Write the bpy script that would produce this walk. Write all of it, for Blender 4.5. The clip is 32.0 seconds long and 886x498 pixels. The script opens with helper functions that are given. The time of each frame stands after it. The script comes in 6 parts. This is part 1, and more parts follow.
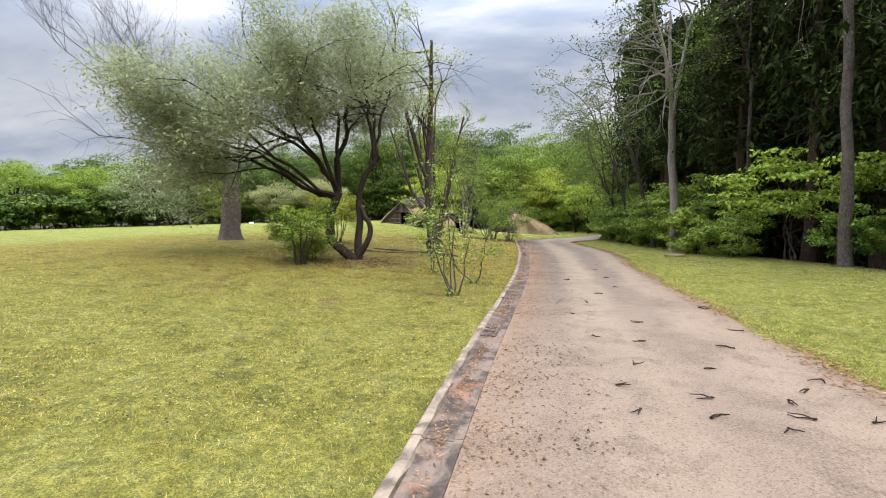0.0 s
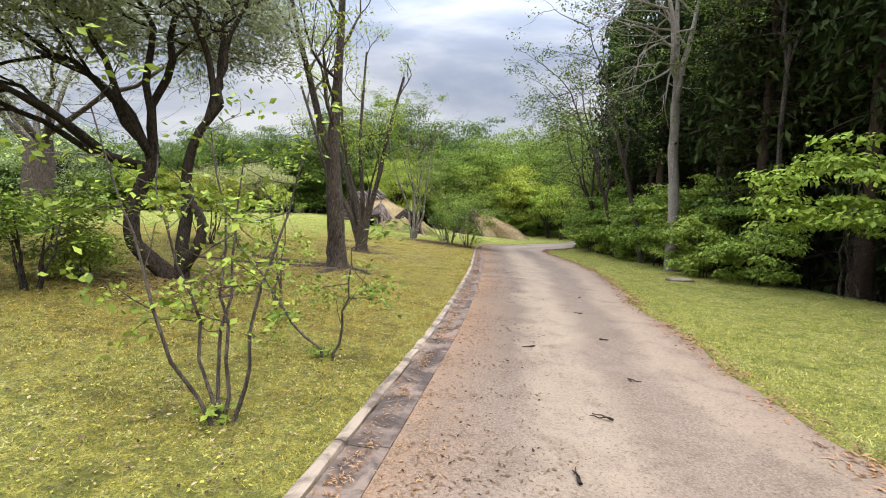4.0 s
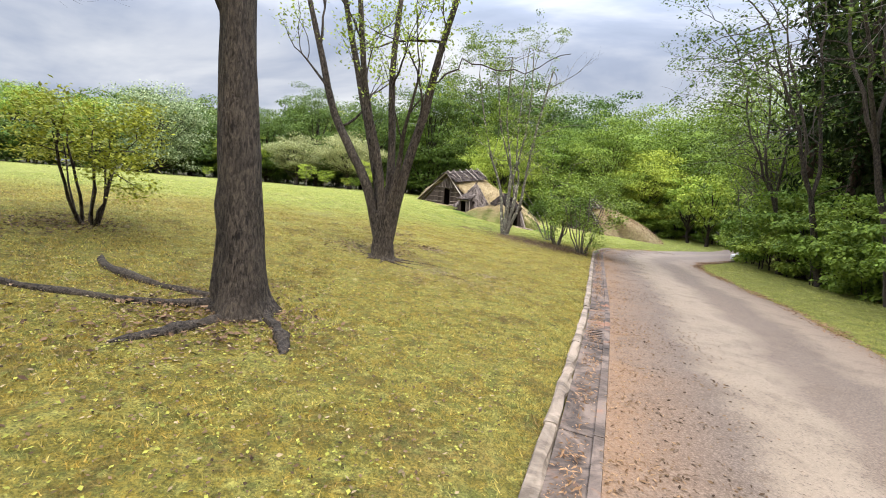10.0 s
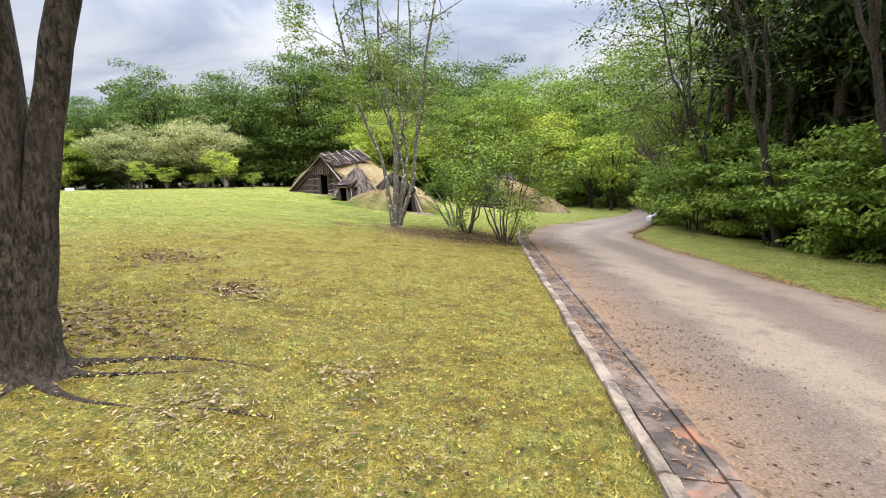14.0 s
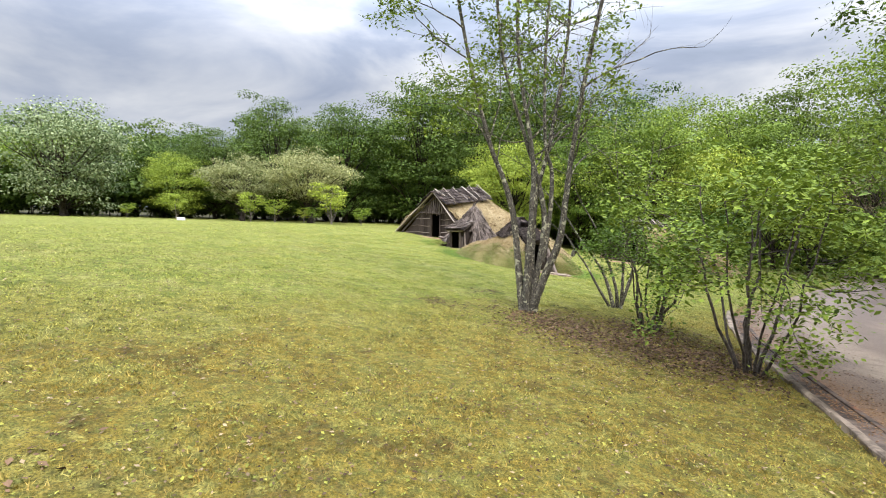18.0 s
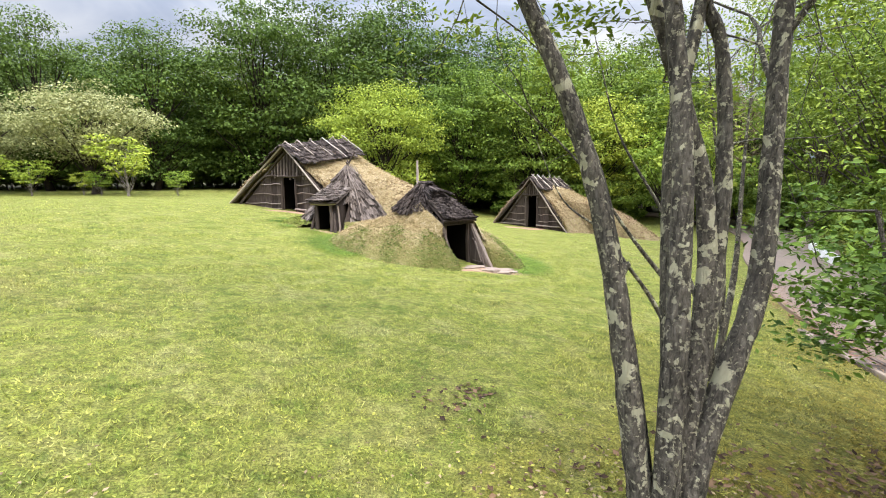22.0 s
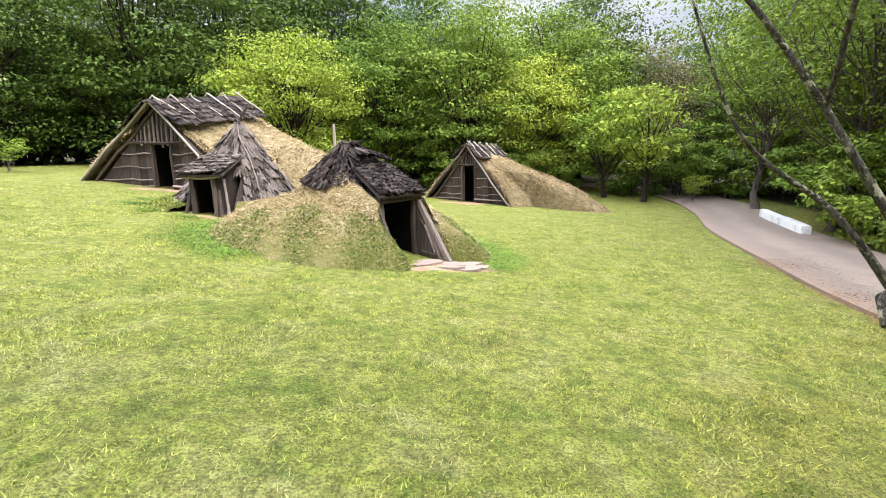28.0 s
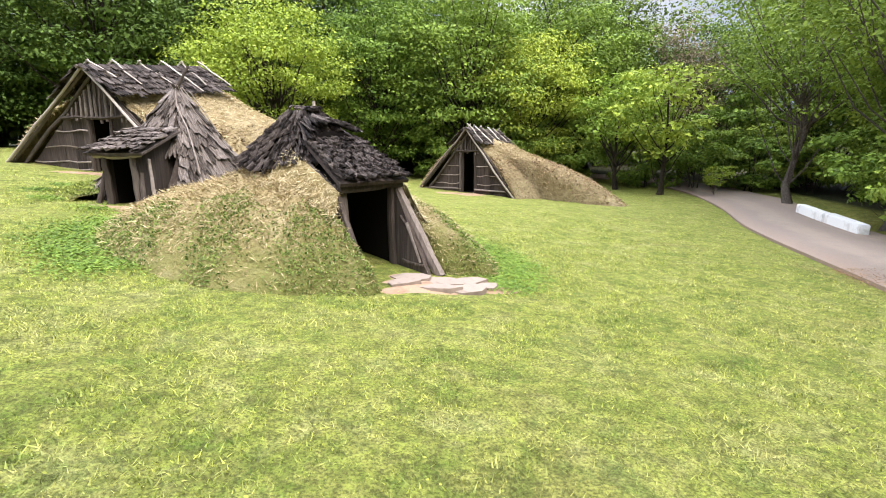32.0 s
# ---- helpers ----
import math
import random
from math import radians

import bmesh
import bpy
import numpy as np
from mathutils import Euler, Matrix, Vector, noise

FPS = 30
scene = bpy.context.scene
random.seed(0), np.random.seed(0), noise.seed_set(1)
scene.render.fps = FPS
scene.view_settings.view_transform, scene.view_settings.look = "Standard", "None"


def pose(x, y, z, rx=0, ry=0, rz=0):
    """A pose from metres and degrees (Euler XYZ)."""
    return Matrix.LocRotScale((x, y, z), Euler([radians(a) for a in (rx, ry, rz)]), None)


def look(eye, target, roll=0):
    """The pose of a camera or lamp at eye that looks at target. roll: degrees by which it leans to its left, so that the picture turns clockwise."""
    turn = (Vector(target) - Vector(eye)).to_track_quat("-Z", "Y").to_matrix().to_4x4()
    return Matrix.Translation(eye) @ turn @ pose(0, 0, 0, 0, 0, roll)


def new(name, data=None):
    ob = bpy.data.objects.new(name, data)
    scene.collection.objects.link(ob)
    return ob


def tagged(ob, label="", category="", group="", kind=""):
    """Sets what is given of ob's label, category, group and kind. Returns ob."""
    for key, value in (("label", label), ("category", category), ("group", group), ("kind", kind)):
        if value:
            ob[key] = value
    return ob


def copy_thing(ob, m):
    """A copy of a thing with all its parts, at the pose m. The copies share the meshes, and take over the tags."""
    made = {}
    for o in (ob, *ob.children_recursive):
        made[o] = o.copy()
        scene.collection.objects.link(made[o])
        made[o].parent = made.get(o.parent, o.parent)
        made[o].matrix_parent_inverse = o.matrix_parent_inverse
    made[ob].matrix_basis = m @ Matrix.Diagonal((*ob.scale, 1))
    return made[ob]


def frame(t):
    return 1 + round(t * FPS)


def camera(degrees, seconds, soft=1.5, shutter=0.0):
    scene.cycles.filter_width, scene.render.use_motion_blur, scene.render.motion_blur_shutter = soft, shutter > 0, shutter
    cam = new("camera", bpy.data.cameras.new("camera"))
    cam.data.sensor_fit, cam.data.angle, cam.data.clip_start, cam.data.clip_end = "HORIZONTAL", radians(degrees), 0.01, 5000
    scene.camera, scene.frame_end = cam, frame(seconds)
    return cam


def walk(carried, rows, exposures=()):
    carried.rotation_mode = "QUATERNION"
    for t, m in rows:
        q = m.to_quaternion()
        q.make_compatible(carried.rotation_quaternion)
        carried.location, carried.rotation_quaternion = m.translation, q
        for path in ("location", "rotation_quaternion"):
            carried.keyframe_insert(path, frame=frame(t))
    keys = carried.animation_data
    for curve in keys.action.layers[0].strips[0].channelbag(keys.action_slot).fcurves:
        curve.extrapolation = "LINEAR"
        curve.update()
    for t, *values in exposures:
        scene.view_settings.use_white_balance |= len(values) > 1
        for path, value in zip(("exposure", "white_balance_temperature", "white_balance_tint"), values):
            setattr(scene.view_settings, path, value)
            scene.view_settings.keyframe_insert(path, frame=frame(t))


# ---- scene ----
cam = camera(84.0, 32.0, soft=1.0)
PATH = [
    (0, (-0.025, 0.026, 1.379), (-0.018, 2.020, 1.228), -1.5),
    (0.5, (0.120, 0.630, 1.348), (0.019, 2.619, 1.160), -2.5),
    (1, (0.300, 1.250, 1.336), (0.089, 3.229, 1.138), -1.7),
    (1.5, (0.407, 1.819, 1.339), (0.303, 3.806, 1.134), -0.0),
    (2, (0.572, 2.424, 1.304), (0.446, 4.412, 1.116), 0.8),
    (2.5, (0.654, 2.973, 1.291), (0.554, 4.964, 1.125), 1.5),
    (3, (0.799, 3.576, 1.290), (0.753, 5.570, 1.141), 0.4),
    (3.5, (1.006, 4.118, 1.293), (1.036, 6.111, 1.131), 0.2),
    (4, (1.209, 4.682, 1.311), (1.328, 6.672, 1.154), 1.2),
    (4.5, (1.381, 5.261, 1.295), (1.332, 7.259, 1.203), 1.7),
    (6.5, (1.737, 6.958, 1.347), (1.524, 8.943, 1.235), 3.8),
    (7, (1.757, 7.511, 1.345), (1.463, 9.487, 1.246), 3.2),
    (7.5, (1.771, 8.012, 1.329), (1.499, 9.990, 1.202), 2.2),
    (8, (1.840, 8.532, 1.282), (1.475, 10.488, 1.084), 1.4),
    (8.5, (1.874, 9.055, 1.261), (1.492, 11.008, 1.057), 1.9),
    (9, (1.914, 9.604, 1.245), (1.528, 11.557, 1.054), 2.1),
    (9.5, (1.894, 10.169, 1.234), (1.475, 12.114, 1.040), 3.3),
    (10, (1.852, 10.762, 1.213), (1.529, 12.722, 0.981), 4.7),
    (10.5, (1.808, 11.375, 1.194), (1.505, 13.343, 1.011), 1.8),
    (11, (1.720, 11.970, 1.175), (1.491, 13.949, 1.004), 0.8),
    (11.5, (1.724, 12.477, 1.177), (1.556, 14.466, 1.041), -1.5),
    (12, (1.736, 13.029, 1.180), (1.691, 15.023, 1.039), -1.3),
    (12.5, (1.732, 13.554, 1.169), (1.785, 15.544, 0.978), -1.7),
    (13, (1.754, 14.112, 1.168), (1.849, 16.096, 0.934), -1.7),
    (13.5, (1.756, 14.643, 1.131), (1.880, 16.622, 0.867), -1.5),
    (14, (1.769, 15.212, 1.076), (1.854, 17.191, 0.797), -0.9),
    (14.5, (1.719, 15.692, 1.055), (1.728, 17.674, 0.787), 0.1),
    (15, (1.652, 16.284, 1.030), (1.507, 18.266, 0.803), 2.6),
    (15.5, (1.558, 16.885, 1.034), (1.286, 18.859, 0.861), 5.9),
    (17.5, (1.418, 19.173, 1.252), (1.024, 21.131, 1.149), 2.0),
    (18, (1.307, 19.701, 1.253), (0.926, 21.661, 1.128), 1.6),
    (18.5, (1.212, 20.218, 1.271), (0.851, 22.180, 1.138), 2.3),
    (19, (1.177, 20.723, 1.270), (0.844, 22.690, 1.137), 3.1),
    (19.5, (1.105, 21.231, 1.275), (0.806, 23.205, 1.153), 3.0),
    (20, (0.819, 22.243, 1.322), (0.591, 24.226, 1.192), 3.0),
    (20.5, (0.52, 23.052, 1.402), (0.429, 25.044, 1.249), 1.1),
    (21, (0.276, 23.876, 1.496), (0.335, 25.863, 1.28), -0.4),
    (21.5, (0.153, 24.499, 1.51), (0.265, 26.48, 1.263), -0.3),
    (22, (0.079, 24.844, 1.449), (0.279, 26.812, 1.157), -0.0),
    (22.5, (0.049, 25.079, 1.429), (0.303, 27.036, 1.103), 0.7),
    (23, (0.025, 25.291, 1.433), (0.279, 27.248, 1.105), 1.3),
    (23.5, (-0.007, 25.507, 1.425), (0.226, 27.47, 1.123), 1.4),
    (24, (0.011, 25.729, 1.396), (0.222, 27.699, 1.128), 1.1),
    (24.5, (0.012, 25.923, 1.384), (0.208, 27.899, 1.148), 0.5),
    (25, (0.025, 26.138, 1.371), (0.246, 28.113, 1.148), -0.7),
    (25.5, (0.038, 26.379, 1.351), (0.316, 28.346, 1.118), -1.6),
    (26, (0.029, 26.612, 1.338), (0.386, 28.564, 1.083), -2.0),
    (26.5, (0.048, 26.827, 1.283), (0.485, 28.76, 1.006), -1.7),
    (28.5, (0.194, 27.736, 1.209), (0.705, 29.625, 0.796), -0.5),
    (29, (0.239, 27.959, 1.198), (0.677, 29.866, 0.786), -0.6),
    (29.5, (0.28, 28.165, 1.175), (0.651, 30.087, 0.762), -0.7),
    (30, (0.354, 28.377, 1.13), (0.695, 30.3, 0.699), -1.0),
    (30.5, (0.453, 28.58, 1.107), (0.814, 30.496, 0.661), -1.0),
    (31, (0.544, 28.8, 1.086), (0.964, 30.702, 0.632), -0.6),
    (31.5, (0.655, 29.009, 1.055), (1.133, 30.899, 0.607), -0.3),
    (32, (0.704, 29.225, 1.018), (1.219, 31.109, 0.589), 0.0),
]
walk(cam, [(t, look(eye, target, roll)) for t, eye, target, roll in PATH], exposures=[(0, 0.97), (4, 1.08), (8, 1.18), (15, 1.25), (19, 1.02), (22, 1.26), (26, 1.30), (29, 1.42), (32, 1.38)])

# ---- light: bright overcast sky with a broad, hidden sun ----
SUN_EL, SUN_AZ = 52.0, 215.0
world = bpy.data.worlds.new("overcast_sky")
scene.world = world
world.use_nodes = True
wn, wl = world.node_tree.nodes, world.node_tree.links
wn.clear()
w_out = wn.new("ShaderNodeOutputWorld")
w_bg = wn.new("ShaderNodeBackground")
w_sky = wn.new("ShaderNodeTexSky")
w_sky.sky_type, w_sky.sun_disc = "NISHITA", False
w_sky.sun_elevation, w_sky.sun_rotation = radians(SUN_EL), radians(SUN_AZ)
w_tc = wn.new("ShaderNodeTexCoord")
w_sep = wn.new("ShaderNodeSeparateXYZ")
w_map = wn.new("ShaderNodeMapping")
w_map.inputs["Scale"].default_value = (1.0, 1.0, 3.2)
w_n1 = wn.new("ShaderNodeTexNoise")
w_n1.inputs["Scale"].default_value = 1.7
w_n1.inputs["Detail"].default_value = 7.0
w_n1.inputs["Roughness"].default_value = 0.52
w_n1.inputs["Distortion"].default_value = 0.5
w_ramp = wn.new("ShaderNodeValToRGB")
els = w_ramp.color_ramp.elements
els[0].position, els[0].color = 0.34, (0.22, 0.265, 0.345, 1)
els[1].position, els[1].color = 0.66, (0.70, 0.71, 0.74, 1)
mid = els.new(0.48)
mid.color = (0.34, 0.385, 0.49, 1)
w_zen = wn.new("ShaderNodeMapRange")
w_zen.inputs["From Min"].default_value = 0.16
w_zen.inputs["From Max"].default_value = 1.0
w_zen.interpolation_type = "SMOOTHERSTEP"
w_zen.inputs["To Min"].default_value = 0.60
w_zen.inputs["To Max"].default_value = 6.4
w_mul = wn.new("ShaderNodeVectorMath")
w_mul.operation = "SCALE"
w_skm = wn.new("ShaderNodeVectorMath")
w_skm.operation = "SCALE"
w_skm.inputs["Scale"].default_value = 0.03
w_mix = wn.new("ShaderNodeMix")
w_mix.data_type = "RGBA"
w_mix.inputs["Factor"].default_value = 0.88
wl.new(w_tc.outputs["Generated"], w_map.inputs["Vector"])
wl.new(w_map.outputs["Vector"], w_n1.inputs["Vector"])
wl.new(w_n1.outputs["Fac"], w_ramp.inputs["Fac"])
wl.new(w_tc.outputs["Generated"], w_sep.inputs["Vector"])
wl.new(w_sep.outputs["Z"], w_zen.inputs["Value"])
wl.new(w_ramp.outputs["Color"], w_mul.inputs[0])
wl.new(w_zen.outputs["Result"], w_mul.inputs["Scale"])
wl.new(w_sky.outputs["Color"], w_skm.inputs[0])
wl.new(w_skm.outputs["Vector"], w_mix.inputs["A"])
wl.new(w_mul.outputs["Vector"], w_mix.inputs["B"])
wl.new(w_mix.outputs["Result"], w_bg.inputs["Color"])
w_bg.inputs["Strength"].default_value = 1.0
wl.new(w_bg.outputs["Background"], w_out.inputs["Surface"])

sun_data = bpy.data.lights.new("sun", "SUN")
sun_data.energy, sun_data.angle, sun_data.color = 1.5, radians(24), (1.0, 0.925, 0.80)
sun = new("sun", sun_data)
sun.matrix_world = look((0, 0, 30), (-math.sin(radians(SUN_AZ)) * -10, math.cos(radians(SUN_AZ)) * -10, 30 - 10 * math.tan(radians(SUN_EL))))

# ---- materials ----


def material(name, rough=0.9, spec=0.3):
    m = bpy.data.materials.new(name)
    m.use_nodes = True
    b = m.node_tree.nodes["Principled BSDF"]
    b.inputs["Roughness"].default_value = rough
    b.inputs["Specular IOR Level"].default_value = spec
    return m, m.node_tree.nodes, m.node_tree.links, b


def noise_node(nt, lk, scale, detail=4.0, rough=0.6, vec=None, distort=0.0):
    n = nt.new("ShaderNodeTexNoise")
    n.inputs["Scale"].default_value, n.inputs["Detail"].default_value = scale, detail
    n.inputs["Roughness"].default_value, n.inputs["Distortion"].default_value = rough, distort
    if vec is not None:
        lk.new(vec, n.inputs["Vector"])
    return n.outputs["Fac"]


def ramp_node(nt, lk, fac, stops):
    r = nt.new("ShaderNodeValToRGB")
    e = r.color_ramp.elements
    e[0].position, e[0].color = stops[0][0], (*stops[0][1], 1)
    e[1].position, e[1].color = stops[-1][0], (*stops[-1][1], 1)
    for p, c in stops[1:-1]:
        e.new(p).color = (*c, 1)
    lk.new(fac, r.inputs["Fac"])
    return r.outputs["Color"]


def mix_node(nt, lk, fac, a, b, mode="MIX"):
    m = nt.new("ShaderNodeMix")
    m.data_type, m.blend_type = "RGBA", mode
    for key, v in (("Factor", fac), ("A", a), ("B", b)):
        if isinstance(v, (int, float)):
            m.inputs[key].default_value = v
        elif isinstance(v, tuple):
            m.inputs[key].default_value = (*v, 1)
        else:
            lk.new(v, m.inputs[key])
    return m.outputs["Result"]


def range_node(nt, lk, v, a, b, c=0.0, d=1.0):
    n = nt.new("ShaderNodeMapRange")
    for key, x in (("From Min", a), ("From Max", b), ("To Min", c), ("To Max", d)):
        n.inputs[key].default_value = x
    lk.new(v, n.inputs["Value"])
    return n.outputs["Result"]


def math_node(nt, lk, op, a, b=0.0):
    n = nt.new("ShaderNodeMath")
    n.operation = op
    for i, v in enumerate((a, b)):
        if isinstance(v, (int, float)):
            n.inputs[i].default_value = v
        else:
            lk.new(v, n.inputs[i])
    return n.outputs[0]


def bump(nt, lk, bsdf, height, strength=0.4, dist=0.02):
    n = nt.new("ShaderNodeBump")
    n.inputs["Strength"].default_value, n.inputs["Distance"].default_value = strength, dist
    lk.new(height, n.inputs["Height"])
    lk.new(n.outputs["Normal"], bsdf.inputs["Normal"])


def coords(nt, kind="Object"):
    return nt.new("ShaderNodeTexCoord").outputs[kind]


def leaf_material(name, dark, light, trans=0.24, var=0.5, gloss=0.16):
    """Foliage: each leaf its own shade, some light let through."""
    m, nt, lk, b = material(name, 0.62, gloss)
    geo = nt.new("ShaderNodeNewGeometry")
    oi = nt.new("ShaderNodeObjectInfo")
    big = noise_node(nt, lk, 0.9, 2.0, 0.5, coords(nt))
    f = math_node(nt, lk, "ADD", math_node(nt, lk, "MULTIPLY", geo.outputs["Random Per Island"], var), math_node(nt, lk, "MULTIPLY", big, 1.0 - var))
    col = ramp_node(nt, lk, f, [(0.12, dark), (0.85, light)])
    hue = nt.new("ShaderNodeHueSaturation")
    lk.new(range_node(nt, lk, oi.outputs["Random"], 0, 1, 0.485, 0.515), hue.inputs["Hue"])
    lk.new(range_node(nt, lk, oi.outputs["Random"], 0, 1, 1.15, 0.85), hue.inputs["Value"])
    lk.new(col, hue.inputs["Color"])
    lk.new(hue.outputs["Color"], b.inputs["Base Color"])
    t = nt.new("ShaderNodeBsdfTranslucent")
    lk.new(hue.outputs["Color"], t.inputs["Color"])
    mx = nt.new("ShaderNodeMixShader")
    mx.inputs["Fac"].default_value = trans
    lk.new(b.outputs["BSDF"], mx.inputs[1])
    lk.new(t.outputs["BSDF"], mx.inputs[2])
    lk.new(mx.outputs["Shader"], nt["Material Output"].inputs["Surface"])
    return m


def bark_material(name, dark, light, lichen=None, amount=0.5, stretch=0.34, fine=46.0):
    m, nt, lk, b = material(name, 0.92, 0.2)
    mp = nt.new("ShaderNodeMapping")
    mp.inputs["Scale"].default_value = (1, 1, stretch)
    lk.new(coords(nt), mp.inputs["Vector"])
    g = noise_node(nt, lk, fine, 5, 0.7, mp.outputs["Vector"], 0.6)
    big = noise_node(nt, lk, 2.2, 3, 0.6, coords(nt))
    col = ramp_node(nt, lk, g, [(0.40, dark), (0.66, light)])
    col = mix_node(nt, lk, range_node(nt, lk, big, 0.4, 0.7, 0, 0.3), col, light)
    knob = noise_node(nt, lk, 9.0, 4, 0.6, mp.outputs["Vector"], 0.4)
    col = mix_node(nt, lk, range_node(nt, lk, knob, 0.52, 0.72, 0, 0.6), col, dark)
    if lichen:
        blot = noise_node(nt, lk, 13.0, 5, 0.55, coords(nt), 0.3)
        fine_blot = noise_node(nt, lk, 34.0, 4, 0.6, coords(nt), 0.2)
        patch = math_node(nt, lk, "MAXIMUM", range_node(nt, lk, blot, 0.585, 0.61), range_node(nt, lk, fine_blot, 0.60, 0.63, 0, 0.7))
        patch = math_node(nt, lk, "MULTIPLY", patch, range_node(nt, lk, big, 0.60 - 0.3 * amount, 0.70 - 0.3 * amount))
        fleck = range_node(nt, lk, noise_node(nt, lk, 55, 2, 0.5, coords(nt)), 0.60, 0.68, 0, 0.5)
        col = mix_node(nt, lk, math_node(nt, lk, "MAXIMUM", patch, fleck), col, lichen)
    lk.new(col, b.inputs["Base Color"])
    bump(nt, lk, b, g, 1.0, 0.035)
    return m


def lawn_colour(nt, lk, tint=1.0):
    """Mossy, yellowish, worn turf under the trees; fresher green on the open lawn beyond."""
    tc = coords(nt)
    sep = nt.new("ShaderNodeSeparateXYZ")
    lk.new(tc, sep.inputs[0])
    n1 = noise_node(nt, lk, 0.45, 4, 0.6, tc, 0.8)
    n2 = noise_node(nt, lk, 2.6, 4, 0.65, tc, 0.4)
    n3 = noise_node(nt, lk, 14.0, 3, 0.6, tc)
    moss = ramp_node(nt, lk, n2, [(0.30, (0.17 * tint, 0.105 * tint, 0.035 * tint)), (0.48, (0.43 * tint, 0.31 * tint, 0.055 * tint)), (0.70, (0.46 * tint, 0.41 * tint, 0.10 * tint))])
    fresh = ramp_node(nt, lk, n2, [(0.30, (0.27 * tint, 0.34 * tint, 0.06 * tint)), (0.5, (0.475 * tint, 0.50 * tint, 0.10 * tint)), (0.72, (0.59 * tint, 0.56 * tint, 0.20 * tint))])
    tuft = noise_node(nt, lk, 5.0, 5, 0.7, tc, 0.6)
    fresh = mix_node(nt, lk, range_node(nt, lk, tuft, 0.52, 0.64, 0, 0.55), fresh, (0.15 * tint, 0.25 * tint, 0.04 * tint))
    fresh = mix_node(nt, lk, range_node(nt, lk, tuft, 0.42, 0.32, 0, 0.5), fresh, (0.54 * tint, 0.49 * tint, 0.20 * tint))
    moss = mix_node(nt, lk, range_node(nt, lk, n3, 0.56, 0.66, 0, 0.45), moss, (0.23 * tint, 0.33 * tint, 0.07 * tint))
    moss = mix_node(nt, lk, range_node(nt, lk, noise_node(nt, lk, 7.0, 4, 0.6, tc, 0.5), 0.60, 0.70, 0, 0.6), moss, (0.20 * tint, 0.115 * tint, 0.06 * tint))
    far = range_node(nt, lk, math_node(nt, lk, "ADD", math_node(nt, lk, "SUBTRACT", sep.outputs["Y"], math_node(nt, lk, "MULTIPLY", sep.outputs["X"], 0.9)), math_node(nt, lk, "MULTIPLY", n1, 7.0)), 27.0, 30.5)
    first = range_node(nt, lk, math_node(nt, lk, "ADD", sep.outputs["Y"], math_node(nt, lk, "MULTIPLY", n1, 5.0)), 9.0, 12.5, 0.45, 0.0)
    verge = range_node(nt, lk, math_node(nt, lk, "SUBTRACT", sep.outputs["X"], math_node(nt, lk, "MULTIPLY", sep.outputs["Y"], 0.17)), 1.8, 2.2, 0.0, 0.7)
    col = mix_node(nt, lk, math_node(nt, lk, "MAXIMUM", verge, math_node(nt, lk, "MAXIMUM", far, first)), moss, fresh)
    worn = range_node(nt, lk, n1, 0.60, 0.74, 0, 0.55)
    col = mix_node(nt, lk, worn, col, (0.36 * tint, 0.25 * tint, 0.12 * tint))
    # dark gaps between tufts, painted into the colour by two noises
    gap = range_node(nt, lk, noise_node(nt, lk, 20.0, 4, 0.7, tc, 0.4), 0.50, 0.64, 0, 0.66)
    col = mix_node(nt, lk, gap, col, mix_node(nt, lk, 1.0, col, (0.36, 0.42, 0.36), "MULTIPLY"))
    clump = range_node(nt, lk, noise_node(nt, lk, 6.5, 5, 0.75, tc, 0.5), 0.50, 0.60, 0, 0.5)
    col = mix_node(nt, lk, clump, col, mix_node(nt, lk, 1.0, col, (0.48, 0.56, 0.45), "MULTIPLY"))
    pale = range_node(nt, lk, noise_node(nt, lk, 11.0, 4, 0.7, tc, 0.4), 0.52, 0.64, 0, 0.5)
    col = mix_node(nt, lk, pale, col, (0.64 * tint, 0.60 * tint, 0.17 * tint))
    return col, n1, n2, n3


